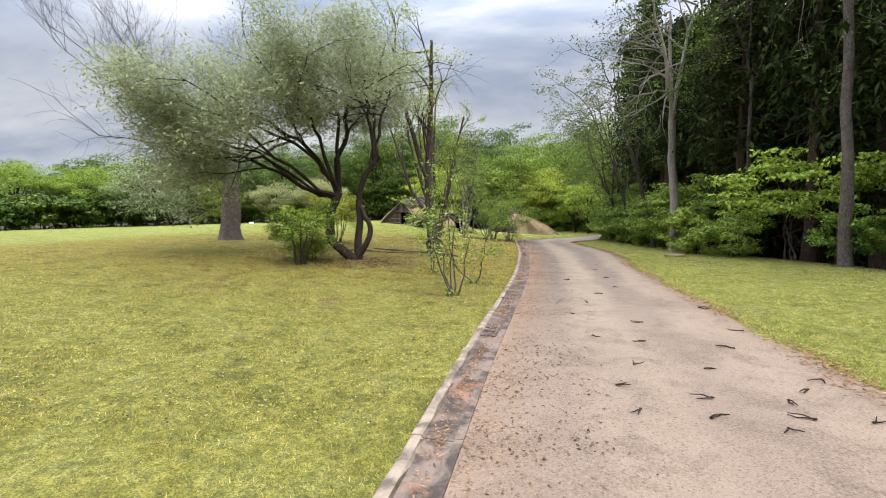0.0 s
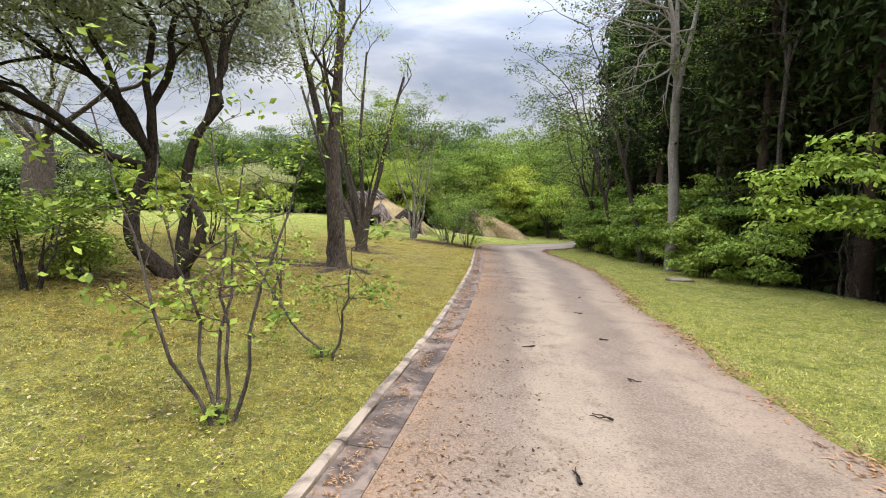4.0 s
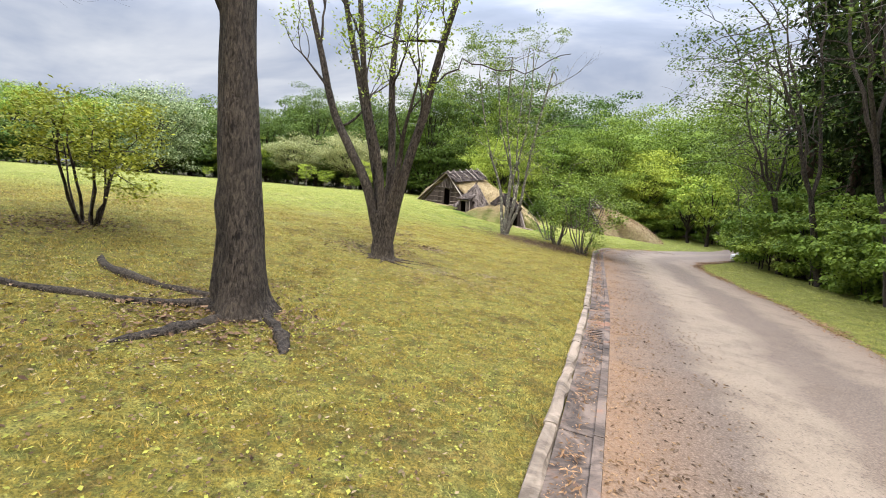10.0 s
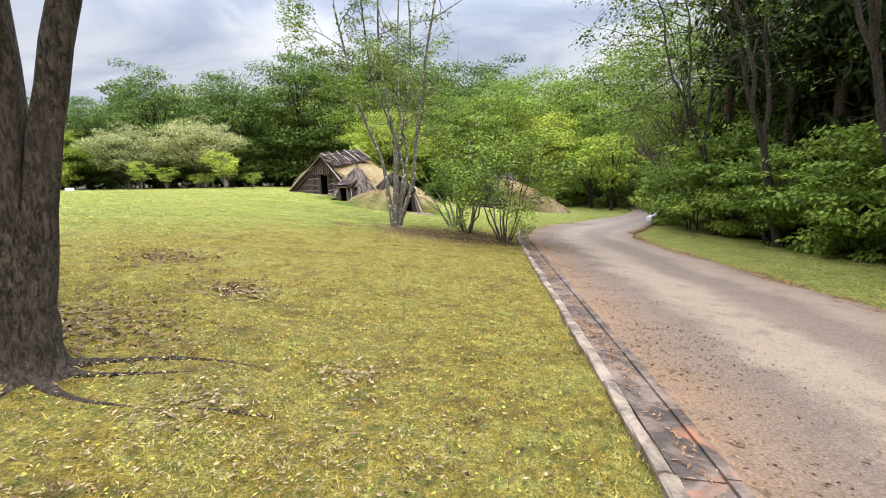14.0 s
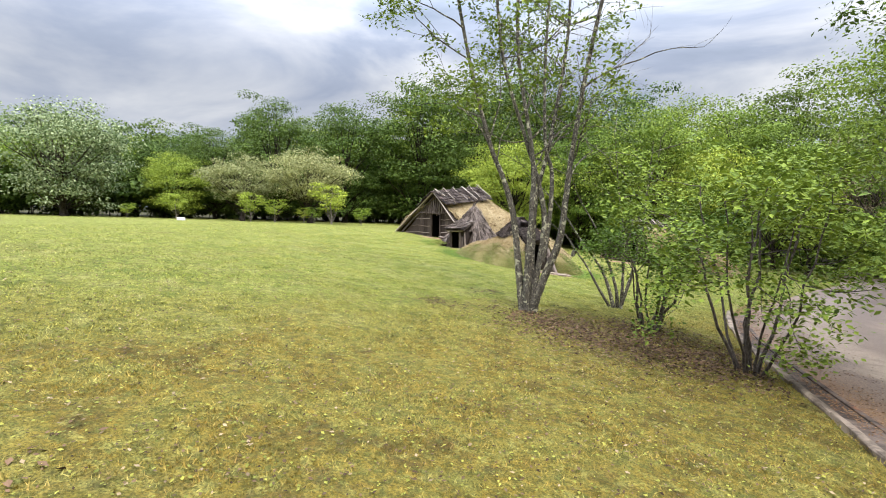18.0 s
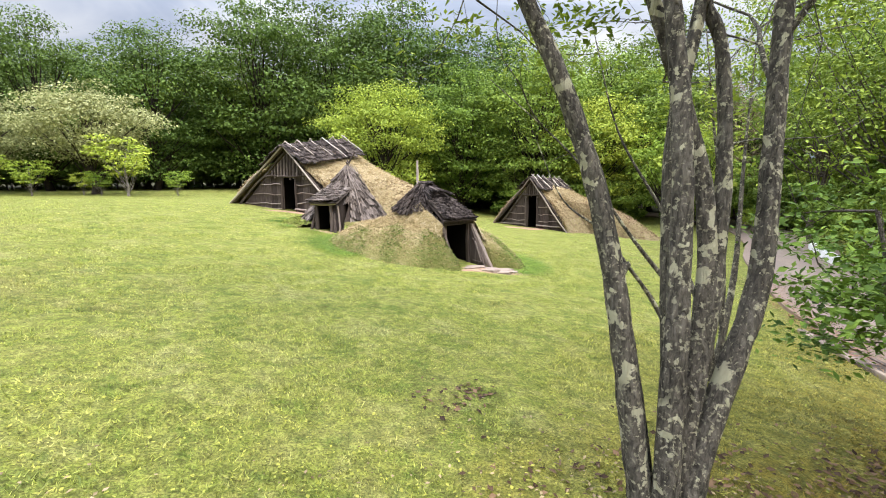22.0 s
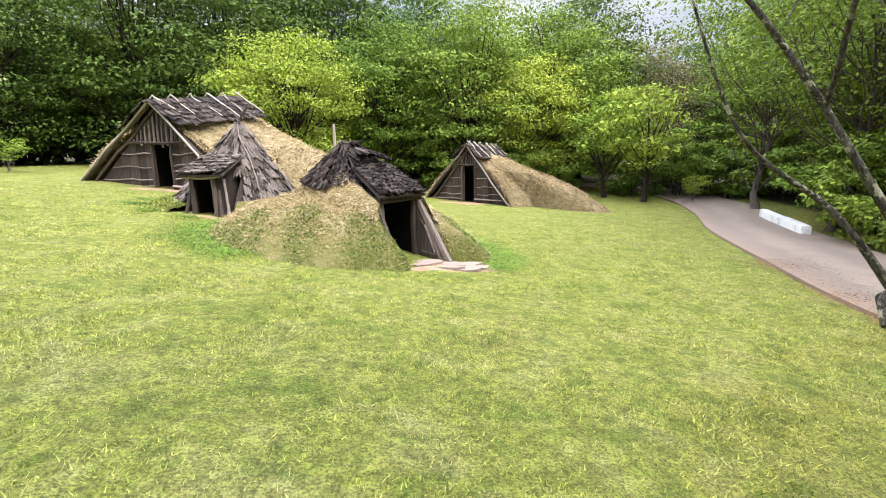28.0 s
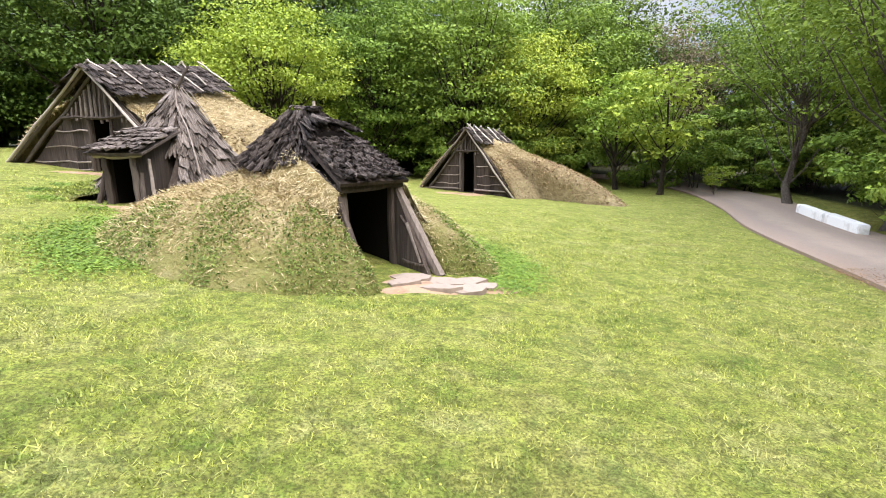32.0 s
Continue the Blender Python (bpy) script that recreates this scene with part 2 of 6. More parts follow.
def make_ground():
    m, nt, lk, b = material("turf", 1.0, 0.1)
    col, n1, n2, n3 = lawn_colour(nt, lk, 0.70)
    col = mix_node(nt, lk, range_node(nt, lk, n3, 0.40, 0.64, 0, 0.55), col, (0.11, 0.105, 0.03))
    col = mix_node(nt, lk, range_node(nt, lk, noise_node(nt, lk, 75, 3, 0.7, coords(nt)), 0.42, 0.62, 0, 0.75), col, (0.06, 0.058, 0.018))
    tc = coords(nt)
    sep = nt.new("ShaderNodeSeparateXYZ")
    lk.new(tc, sep.inputs[0])
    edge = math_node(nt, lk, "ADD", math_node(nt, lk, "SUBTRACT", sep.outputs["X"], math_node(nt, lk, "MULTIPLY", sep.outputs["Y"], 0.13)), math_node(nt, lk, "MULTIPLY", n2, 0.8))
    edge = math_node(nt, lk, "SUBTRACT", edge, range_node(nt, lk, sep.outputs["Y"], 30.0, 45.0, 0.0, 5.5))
    # past the wood's edge the turf colour itself turns near-black
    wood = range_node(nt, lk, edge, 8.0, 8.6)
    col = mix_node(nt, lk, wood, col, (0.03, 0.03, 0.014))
    # far wood's floor: dark brown, with the shade under its trees painted in
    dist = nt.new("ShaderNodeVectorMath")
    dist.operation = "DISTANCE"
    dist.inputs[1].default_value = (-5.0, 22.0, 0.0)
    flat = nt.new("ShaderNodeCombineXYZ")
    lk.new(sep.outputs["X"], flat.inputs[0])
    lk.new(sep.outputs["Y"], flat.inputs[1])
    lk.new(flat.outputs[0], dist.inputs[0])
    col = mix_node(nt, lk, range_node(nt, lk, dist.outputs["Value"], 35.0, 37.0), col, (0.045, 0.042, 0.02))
    lk.new(col, b.inputs["Base Color"])
    fine = noise_node(nt, lk, 90, 3, 0.7, tc)
    bump(nt, lk, b, fine, 0.9, 0.03)
    return m


def make_grass(name, tint):
    m, nt, lk, b = material(name, 0.6, 0.3)
    col, *_ = lawn_colour(nt, lk, tint)
    geo = nt.new("ShaderNodeNewGeometry")
    hue = nt.new("ShaderNodeHueSaturation")
    lk.new(range_node(nt, lk, geo.outputs["Random Per Island"], 0, 1, 0.40, 1.35), hue.inputs["Value"])
    lk.new(range_node(nt, lk, geo.outputs["Random Per Island"], 0, 1, 0.515, 0.485), hue.inputs["Hue"])
    lk.new(col, hue.inputs["Color"])
    lk.new(hue.outputs["Color"], b.inputs["Base Color"])
    t = nt.new("ShaderNodeBsdfTranslucent")
    lk.new(hue.outputs["Color"], t.inputs["Color"])
    mx = nt.new("ShaderNodeMixShader")
    mx.inputs["Fac"].default_value = 0.3
    lk.new(b.outputs["BSDF"], mx.inputs[1])
    lk.new(t.outputs["BSDF"], mx.inputs[2])
    lk.new(mx.outputs["Shader"], nt["Material Output"].inputs["Surface"])
    return m


def make_road():
    m, nt, lk, b = material("worn_concrete", 0.85, 0.25)
    tc = coords(nt)
    n1 = noise_node(nt, lk, 0.55, 5, 0.62, tc, 1.2)
    n2 = noise_node(nt, lk, 3.0, 5, 0.65, tc, 0.5)
    n3 = noise_node(nt, lk, 70.0, 3, 0.7, tc)
    att = nt.new("ShaderNodeAttribute")
    att.attribute_name = "across"
    sep = nt.new("ShaderNodeSeparateXYZ")
    lk.new(tc, sep.inputs[0])
    pink = ramp_node(nt, lk, n1, [(0.32, (0.12, 0.084, 0.060)), (0.44, (0.20, 0.142, 0.10)), (0.58, (0.25, 0.182, 0.132)), (0.8, (0.29, 0.22, 0.16))])
    across = math_node(nt, lk, "ADD", att.outputs["Fac"], math_node(nt, lk, "MULTIPLY", math_node(nt, lk, "SUBTRACT", n1, 0.5), 0.30))
    worn = ramp_node(nt, lk, across, [(0.0, (0.20, 0.11, 0.055)), (0.05, (0.16, 0.095, 0.055)), (0.22, (0.10, 0.073, 0.055)), (0.32, (0.235, 0.18, 0.125)), (0.46, (0.25, 0.194, 0.136)), (0.56, (0.135, 0.098, 0.072)), (0.70, (0.12, 0.089, 0.067)), (0.80, (0.235, 0.175, 0.122)), (0.93, (0.21, 0.15, 0.105)), (1.0, (0.16, 0.105, 0.066))])
    col = mix_node(nt, lk, range_node(nt, lk, sep.outputs["Y"], 4.0, 10.0, 0.30, 0.88), pink, worn)
    col = mix_node(nt, lk, range_node(nt, lk, n2, 0.50, 0.66, 0, 0.6), col, (0.10, 0.07, 0.048))
    col = mix_node(nt, lk, range_node(nt, lk, n3, 0.42, 0.72, 0, 0.4), col, (0.42, 0.31, 0.22))
    col = mix_node(nt, lk, range_node(nt, lk, noise_node(nt, lk, 48.0, 4, 0.75, tc), 0.54, 0.64, 0, 0.7), col, (0.075, 0.05, 0.034))
    col = mix_node(nt, lk, 1.0, col, (0.83, 0.83, 0.83), "MULTIPLY")
    col = mix_node(nt, lk, range_node(nt, lk, sep.outputs["Y"], 26.0, 36.0, 0.0, 0.5), col, (0.31, 0.24, 0.20))
    lk.new(col, b.inputs["Base Color"])
    bump(nt, lk, b, n3, 0.35, 0.006)
    return m


def make_concrete(name, base, dirt, rust=None, amt=0.5):
    m, nt, lk, b = material(name, 0.9, 0.2)
    tc = coords(nt)
    n1 = noise_node(nt, lk, 3.2, 5, 0.65, tc, 0.8)
    n2 = noise_node(nt, lk, 22.0, 4, 0.7, tc)
    col = mix_node(nt, lk, range_node(nt, lk, n1, 0.56 - 0.2 * amt, 0.72 - 0.2 * amt), base, dirt)
    if rust:
        col = mix_node(nt, lk, range_node(nt, lk, noise_node(nt, lk, 2.3, 4, 0.6, tc, 1.0), 0.58, 0.68, 0, 0.75), col, rust)
    col = mix_node(nt, lk, range_node(nt, lk, n2, 0.45, 0.8, 0, 0.35), col, base)
    lk.new(col, b.inputs["Base Color"])
    bump(nt, lk, b, n2, 0.5, 0.01)
    return m


def make_fibre(name, stops, scale=(30, 30, 4), rnd=0.35, rough=0.95):
    """Bark sheets, poles, straw: streaked along the piece, each piece its own shade."""
    m, nt, lk, b = material(name, rough, 0.15)
    mp = nt.new("ShaderNodeMapping")
    mp.inputs["Scale"].default_value = scale
    lk.new(coords(nt), mp.inputs["Vector"])
    oi = nt.new("ShaderNodeObjectInfo")
    geo = nt.new("ShaderNodeNewGeometry")
    g = noise_node(nt, lk, 1.0, 5, 0.7, mp.outputs["Vector"], 0.4)
    r = math_node(nt, lk, "MULTIPLY", math_node(nt, lk, "ADD", oi.outputs["Random"], geo.outputs["Random Per Island"]), 0.5)
    f = math_node(nt, lk, "ADD", math_node(nt, lk, "MULTIPLY", g, 1.0 - rnd), math_node(nt, lk, "MULTIPLY", r, rnd))
    lk.new(ramp_node(nt, lk, f, stops), b.inputs["Base Color"])
    bump(nt, lk, b, g, 0.7, 0.015)
    return m


def make_thatch(name, stops, green=0.0):
    m, nt, lk, b = material(name, 1.0, 0.1)
    tc = coords(nt)
    n1 = noise_node(nt, lk, 1.8, 5, 0.65, tc, 0.6)
    n2 = noise_node(nt, lk, 24.0, 4, 0.7, tc)
    col = ramp_node(nt, lk, n1, stops)
    col = mix_node(nt, lk, range_node(nt, lk, n2, 0.4, 0.75, 0, 0.45), col, (0.16, 0.115, 0.055))
    clod = noise_node(nt, lk, 8.0, 5, 0.72, tc, 0.3)
    col = mix_node(nt, lk, range_node(nt, lk, clod, 0.52, 0.66, 0, 0.7), col, (0.12, 0.085, 0.045))
    col = mix_node(nt, lk, range_node(nt, lk, clod, 0.46, 0.34, 0, 0.5), col, (0.52, 0.43, 0.26))
    if green:
        sep = nt.new("ShaderNodeSeparateXYZ")
        lk.new(tc, sep.inputs[0])
        low = range_node(nt, lk, math_node(nt, lk, "ADD", sep.outputs["Z"], math_node(nt, lk, "MULTIPLY", n1, 0.7)), 0.95 * green, 0.45 * green)
        col = mix_node(nt, lk, low, col, mix_node(nt, lk, n2, (0.08, 0.085, 0.022), (0.22, 0.20, 0.065)))
    lk.new(col, b.inputs["Base Color"])
    bump(nt, lk, b, n2, 1.0, 0.05)
    return m


M_TURF = make_ground()
M_GRASS = make_grass("grass_blades", 0.86)
M_ROAD = make_road()
M_KERB = make_concrete("kerb_concrete", (0.27, 0.21, 0.155), (0.10, 0.076, 0.056), None, 0.65)
M_GUTTER = make_concrete("gutter_concrete", (0.17, 0.125, 0.097), (0.05, 0.038, 0.031), (0.30, 0.13, 0.065), 0.8)
M_BLOCK = make_concrete("white_concrete", (0.74, 0.73, 0.71), (0.55, 0.53, 0.50), None, 0.2)
M_SHINGLE = make_fibre("bark_sheets", [(0.34, (0.018, 0.013, 0.010)), (0.45, (0.11, 0.085, 0.071)), (0.55, (0.24, 0.195, 0.168)), (0.68, (0.48, 0.42, 0.37))], (24, 2.2, 24), 0.3)
M_SHINGLE_DARK = make_fibre("dark_bark_sheets", [(0.34, (0.010, 0.007, 0.006)), (0.46, (0.06, 0.046, 0.039)), (0.56, (0.14, 0.111, 0.096)), (0.70, (0.40, 0.345, 0.31))], (24, 2.2, 24), 0.35)
M_WALL = make_fibre("bark_wall", [(0.3, (0.022, 0.016, 0.013)), (0.55, (0.07, 0.052, 0.043)), (0.78, (0.15, 0.12, 0.10))], (26, 26, 2), 0.4)
M_POLE = make_fibre("weathered_poles", [(0.25, (0.09, 0.066, 0.053)), (0.5, (0.24, 0.19, 0.16)), (0.75, (0.42, 0.36, 0.31))], (30, 30, 3), 0.5)
M_POLE_PALE = make_fibre("pale_peeled_poles", [(0.25, (0.20, 0.16, 0.13)), (0.5, (0.40, 0.34, 0.285)), (0.75, (0.60, 0.53, 0.45))], (30, 30, 3), 0.5)
M_POLE_MID = make_fibre("grey_brown_poles", [(0.30, (0.022, 0.016, 0.012)), (0.5, (0.085, 0.065, 0.053)), (0.72, (0.25, 0.205, 0.175))], (30, 30, 3), 0.5)
M_POLE_DARK = make_fibre("dark_poles", [(0.25, (0.025, 0.018, 0.014)), (0.55, (0.075, 0.057, 0.047)), (0.8, (0.17, 0.135, 0.115))], (30, 30, 3), 0.5)
M_THATCH = make_thatch("straw_earth", [(0.28, (0.22, 0.155, 0.08)), (0.5, (0.33, 0.25, 0.135)), (0.75, (0.43, 0.345, 0.20))])
M_MOUND = make_thatch("grassy_mound", [(0.28, (0.22, 0.17, 0.075)), (0.5, (0.34, 0.26, 0.12)), (0.75, (0.42, 0.34, 0.19))], 1.0)
M_STRAW = make_fibre("straw_blades", [(0.2, (0.20, 0.14, 0.065)), (0.5, (0.42, 0.325, 0.18)), (0.85, (0.68, 0.58, 0.38))], (8, 8, 8), 0.7)
M_WEED = leaf_material("mound_weeds", (0.06, 0.09, 0.015), (0.31, 0.35, 0.08), 0.3, 0.8)
M_SOIL = make_concrete("bare_soil", (0.30, 0.19, 0.12), (0.21, 0.125, 0.08), None, 0.4)
M_STONE = make_concrete("flat_stone", (0.25, 0.19, 0.15), (0.16, 0.115, 0.09), None, 0.4)
# near-black that carries the shade of rooms, slots and gaps in its colour
M_SHADE, *_x = material("shade_black", 1.0, 0.0)
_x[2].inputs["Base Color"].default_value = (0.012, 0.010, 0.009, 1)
M_BARK = bark_material("grey_brown_bark", (0.014, 0.011, 0.009), (0.115, 0.090, 0.068))
M_BARK_DARK = bark_material("dark_bark", (0.009, 0.007, 0.005), (0.068, 0.050, 0.035))
M_BARK_MID = bark_material("grey_bark", (0.05, 0.04, 0.033), (0.17, 0.14, 0.115))
M_BARK_PALE = bark_material("pale_bark", (0.14, 0.115, 0.095), (0.34, 0.30, 0.26))
M_BARK_LICHEN = bark_material("lichen_bark", (0.030, 0.026, 0.021), (0.165, 0.145, 0.115), (0.39, 0.365, 0.25), 0.9)
M_BARK_RED = bark_material("cedar_bark", (0.035, 0.022, 0.015), (0.10, 0.065, 0.045))
L_SPRING = leaf_material("spring_leaves", (0.095, 0.155, 0.016), (0.40, 0.48, 0.065))
L_MID = leaf_material("green_leaves", (0.045, 0.085, 0.011), (0.27, 0.36, 0.05))
L_DEEP = leaf_material("deep_green_leaves", (0.024, 0.050, 0.008), (0.145, 0.21, 0.036), 0.2)
L_BUSH = leaf_material("maple_bush_leaves", (0.030, 0.066, 0.008), (0.24, 0.33, 0.042), 0.2)
L_YELLOW = leaf_material("yellow_green_leaves", (0.13, 0.145, 0.015), (0.44, 0.44, 0.05))
L_CLOVER = leaf_material("clover_leaves", (0.09, 0.115, 0.02), (0.40, 0.40, 0.07))
L_SILVER = leaf_material("silver_green_leaves", (0.15, 0.17, 0.075), (0.50, 0.52, 0.31), 0.45)
L_BLOSSOM = leaf_material("white_flowering_leaves", (0.055, 0.10, 0.025), (0.36, 0.42, 0.22), 0.2, 0.8)
L_PINK = leaf_material("faded_blossom_leaves", (0.13, 0.15, 0.045), (0.41, 0.41, 0.18), 0.25, 0.7)
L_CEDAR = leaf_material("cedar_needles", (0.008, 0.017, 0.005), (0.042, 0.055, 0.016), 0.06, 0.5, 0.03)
L_BROWN = leaf_material("brown_spring_twigs", (0.11, 0.085, 0.045), (0.28, 0.22, 0.13), 0.2, 0.7)
L_SOIL = leaf_material("rotted_leaves", (0.035, 0.022, 0.013), (0.17, 0.11, 0.06), 0.05, 0.9, 0.05)
L_DEAD = leaf_material("dead_leaves", (0.10, 0.062, 0.03), (0.40, 0.29, 0.17), 0.15, 0.9)
L_RUST = leaf_material("rusty_needles", (0.11, 0.055, 0.025), (0.34, 0.195, 0.10), 0.15, 0.9)

# ---- the lie of the land ----
LAND = (-0.0055, -0.0282, 0.216, 0.1075, -0.3469, -0.0804, 0.0068, 0.0475)


def ground_np(x, y):
    """Height of the turf: rises gently to the lawn on the west, falls to the wood on the east."""
    x, y = np.asarray(x, float), np.asarray(y, float)
    u, v = np.clip(x, -9, 13) / 5, np.clip(y, -3, 50) / 10
    g = LAND[0] + LAND[1] * u + LAND[2] * v + LAND[3] * u * u + LAND[4] * u * v + LAND[5] * v * v + LAND[6] * v**3 + LAND[7] * u * v * v
    g = np.where(g > 0, 0.85 * np.tanh(g / 0.85), g)
    dip = np.clip((x - 8.4 - 0.10 * np.clip(y, 0, 30)) / 3.0, 0, 1)
    dip = dip * np.clip((36 - y) / 6, 0, 1)
    return g - 0.7 * dip * dip * (3 - 2 * dip)


def ground_z(x, y):
    return float(ground_np(x, y))


def spline(points, n):
    """Catmull-Rom through plan points, n steps a span."""
    p = np.array(points, float)
    p = np.vstack([2 * p[0] - p[1], p, 2 * p[-1] - p[-2]])
    out = []
    for i in range(1, len(p) - 2):
        for k in range(n):
            t = k / n
            out.append(0.5 * (2 * p[i] + (p[i + 1] - p[i - 1]) * t + (2 * p[i - 1] - 5 * p[i] + 4 * p[i + 1] - p[i + 2]) * t * t + (3 * p[i] - 3 * p[i + 1] + p[i + 2] - p[i - 1]) * t**3))
    out.append(p[-2])
    return np.array(out)


def even(line, step):
    """The same line with points at an even spacing."""
    d = np.r_[0, np.cumsum(np.hypot(*np.diff(line[:, :2], axis=0).T))]
    s = np.arange(0, d[-1], step)
    return np.stack([np.interp(s, d, line[:, k]) for k in range(line.shape[1])], 1)


def normals_2d(line):
    t = np.gradient(line[:, :2], axis=0)
    t /= np.linalg.norm(t, axis=1)[:, None]
    return np.stack([t[:, 1], -t[:, 0]], 1)


LEFT_EDGE = [(-2.4, -6), (-0.6, 0.0), (0.39, 4.2), (1.25, 7.8), (1.92, 10.9), (2.82, 16.1), (3.33, 19.7), (3.85, 23.5), (4.5, 27.6), (5.7, 31.0), (7.7, 34.2), (10.1, 37.9), (12.9, 41.6), (15.0, 45.6), (15.6, 49.5), (13.9, 54.0), (9.0, 58.0), (2.0, 61.0)]
EDGE = even(spline(LEFT_EDGE, 24), 0.25)
EDGE_N = normals_2d(EDGE)


def road_width(y):
    return np.interp(y, (0, 4.5, 8, 12, 16, 20, 26, 36), (2.8, 2.7, 2.45, 2.42, 2.85, 3.1, 2.9, 2.6))


def road_offset(x, y):
    """Signed distance to the right of the road's left edge, for arrays of plan points."""
    x, y = np.asarray(x, float).ravel(), np.asarray(y, float).ravel()
    out = np.empty(len(x))
    for a in range(0, len(x), 20000):
        d2 = (x[a : a + 20000, None] - EDGE[None, ::2, 0]) ** 2 + (y[a : a + 20000, None] - EDGE[None, ::2, 1]) ** 2
        k = d2.argmin(1) * 2
        out[a : a + 20000] = (x[a : a + 20000] - EDGE[k, 0]) * EDGE_N[k, 0] + (y[a : a + 20000] - EDGE[k, 1]) * EDGE_N[k, 1]
    return out


# ---- mesh helpers ----


def mesh_np(name, verts, faces, mat, smooth=False):
    """A mesh from arrays: verts n x 3, faces m x k."""
    verts, faces = np.asarray(verts, np.float32), np.asarray(faces, np.int32)
    me = bpy.data.meshes.new(name)
    k = faces.shape[1]
    me.vertices.add(len(verts))
    me.vertices.foreach_set("co", verts.ravel())
    me.loops.add(faces.size)
    me.loops.foreach_set("vertex_index", faces.ravel())
    me.polygons.add(len(faces))
    me.polygons.foreach_set("loop_start", np.arange(0, faces.size, k, dtype=np.int32))
    me.update(calc_edges=True)
    me.validate()
    if not smooth:
        me.shade_flat()
    me.materials.append(mat)
    return me


def thing(name, x, y, label, category, group="", z=None, rz=0.0, scale=1.0, kind=""):
    """An empty at the foot of a thing."""
    ob = new(name)
    ob.empty_display_size = 0.2
    ob.matrix_basis = pose(x, y, ground_z(x, y) if z is None else z, 0, 0, rz) @ Matrix.Scale(scale, 4)
    return tagged(ob, label, category, group, kind)


def part_np(name, verts, faces, mat, parent, label="", smooth=False):
    ob = new(name, mesh_np(name, verts, faces, mat, smooth))
    ob.parent = parent
    if label:
        ob["label"] = label
    return ob


def part(name, bm, mat, parent, label="", smooth=False):
    me = bpy.data.meshes.new(name)
    for f in bm.faces:
        f.smooth = smooth
    bm.to_mesh(me)
    bm.free()
    me.materials.append(mat)
    ob = new(name, me)
    ob.parent = parent
    if label:
        ob["label"] = label
    return ob


class Tubes:
    """Gathers tapered tubes into one mesh."""

    def __init__(self):
        self.v, self.f, self.n, self.r = [], [], 0, []

    def add(self, pts, radii, sides, flare=0.0, rng=None):
        pts, radii = np.asarray(pts, float), np.asarray(radii, float)
        t = np.gradient(pts, axis=0)
        t /= np.linalg.norm(t, axis=1)[:, None] + 1e-9
        ref = np.array([0.0, 1.0, 0.0]) if abs(t[0, 2]) > 0.7 else np.array([0.0, 0.0, 1.0])
        a = np.cross(t, ref)
        a /= np.linalg.norm(a, axis=1)[:, None] + 1e-9
        b = np.cross(t, a)
        ang = np.linspace(0, 2 * np.pi, sides, endpoint=False)
        rr = radii[:, None] * np.ones(sides)
        if rng is not None:
            rr *= 1 + 0.13 * np.sin(ang * 3 + rng.uniform(0, 6)) + rng.normal(0, 0.05, rr.shape)
        if flare:
            k = np.linspace(0, 1, len(pts))
            rr *= 1 + flare * np.exp(-k * 9)[:, None] * (1 + 0.5 * np.sin(ang * 5))
        ring = pts[:, None] + rr[..., None] * (np.cos(ang)[None, :, None] * a[:, None] + np.sin(ang)[None, :, None] * b[:, None])
        m = len(pts)
        self.v.append(ring.reshape(-1, 3))
        self.r.append(radii.max())
        i, j = np.meshgrid(np.arange(m - 1), np.arange(sides), indexing="ij")
        j2 = (j + 1) % sides
        q = np.stack([i * sides + j, i * sides + j2, (i + 1) * sides + j2, (i + 1) * sides + j], -1).reshape(-1, 4)
        self.f.append(q + self.n)
        self.n += m * sides

    def arrays(self):
        return np.concatenate(self.v), np.concatenate(self.f)

    def parts(self, bark, ob, share=0.45):
        """The thick pieces become the trunk, the thin ones the twigs."""
        start = np.r_[0, np.cumsum([len(v) for v in self.v])]
        limit = share * max(self.r)
        for name, thick in (("trunk", True), ("branchwork", False)):
            ks = [k for k, r in enumerate(self.r) if (r >= limit) == thick]
            if not ks:
                continue
            off = np.r_[0, np.cumsum([len(self.v[k]) for k in ks])]
            v = np.concatenate([self.v[k] for k in ks])
            f = np.concatenate([self.f[k] - start[k] + off[i] for i, k in enumerate(ks)])
            made = part_np(name, v, f, bark, ob, smooth=True)
            if not thick:
                tagged(made, "thin boughs and twigs", kind="stuff")


def leaf_quads(centres, size, rng, aspect=0.5, up=0.5, jitter=0.45, axis=None, face=None):
    """Kite-shaped leaves at the given places."""
    n = len(centres)
    nrm = rng.normal(0, 1, (n, 3))
    nrm[:, 2] = np.abs(nrm[:, 2]) + up
    if face is not None:
        nrm = 0.45 * nrm + face
    nrm /= np.linalg.norm(nrm, axis=1)[:, None]
    d = rng.normal(0, 1, (n, 3)) if axis is None else axis + rng.normal(0, 0.5, (n, 3))
    d -= (d * nrm).sum(1)[:, None] * nrm
    d /= np.linalg.norm(d, axis=1)[:, None] + 1e-9
    s = np.cross(nrm, d)
    L = size * rng.uniform(1 - jitter, 1 + jitter, n)[:, None]
    w = L * aspect * 0.5
    bend = nrm * L * -0.12
    v = np.stack([centres, centres + d * L * 0.45 + s * w, centres + d * L + bend, centres + d * L * 0.45 - s * w], 1)
    return v.reshape(-1, 3), np.arange(n * 4).reshape(-1, 4)


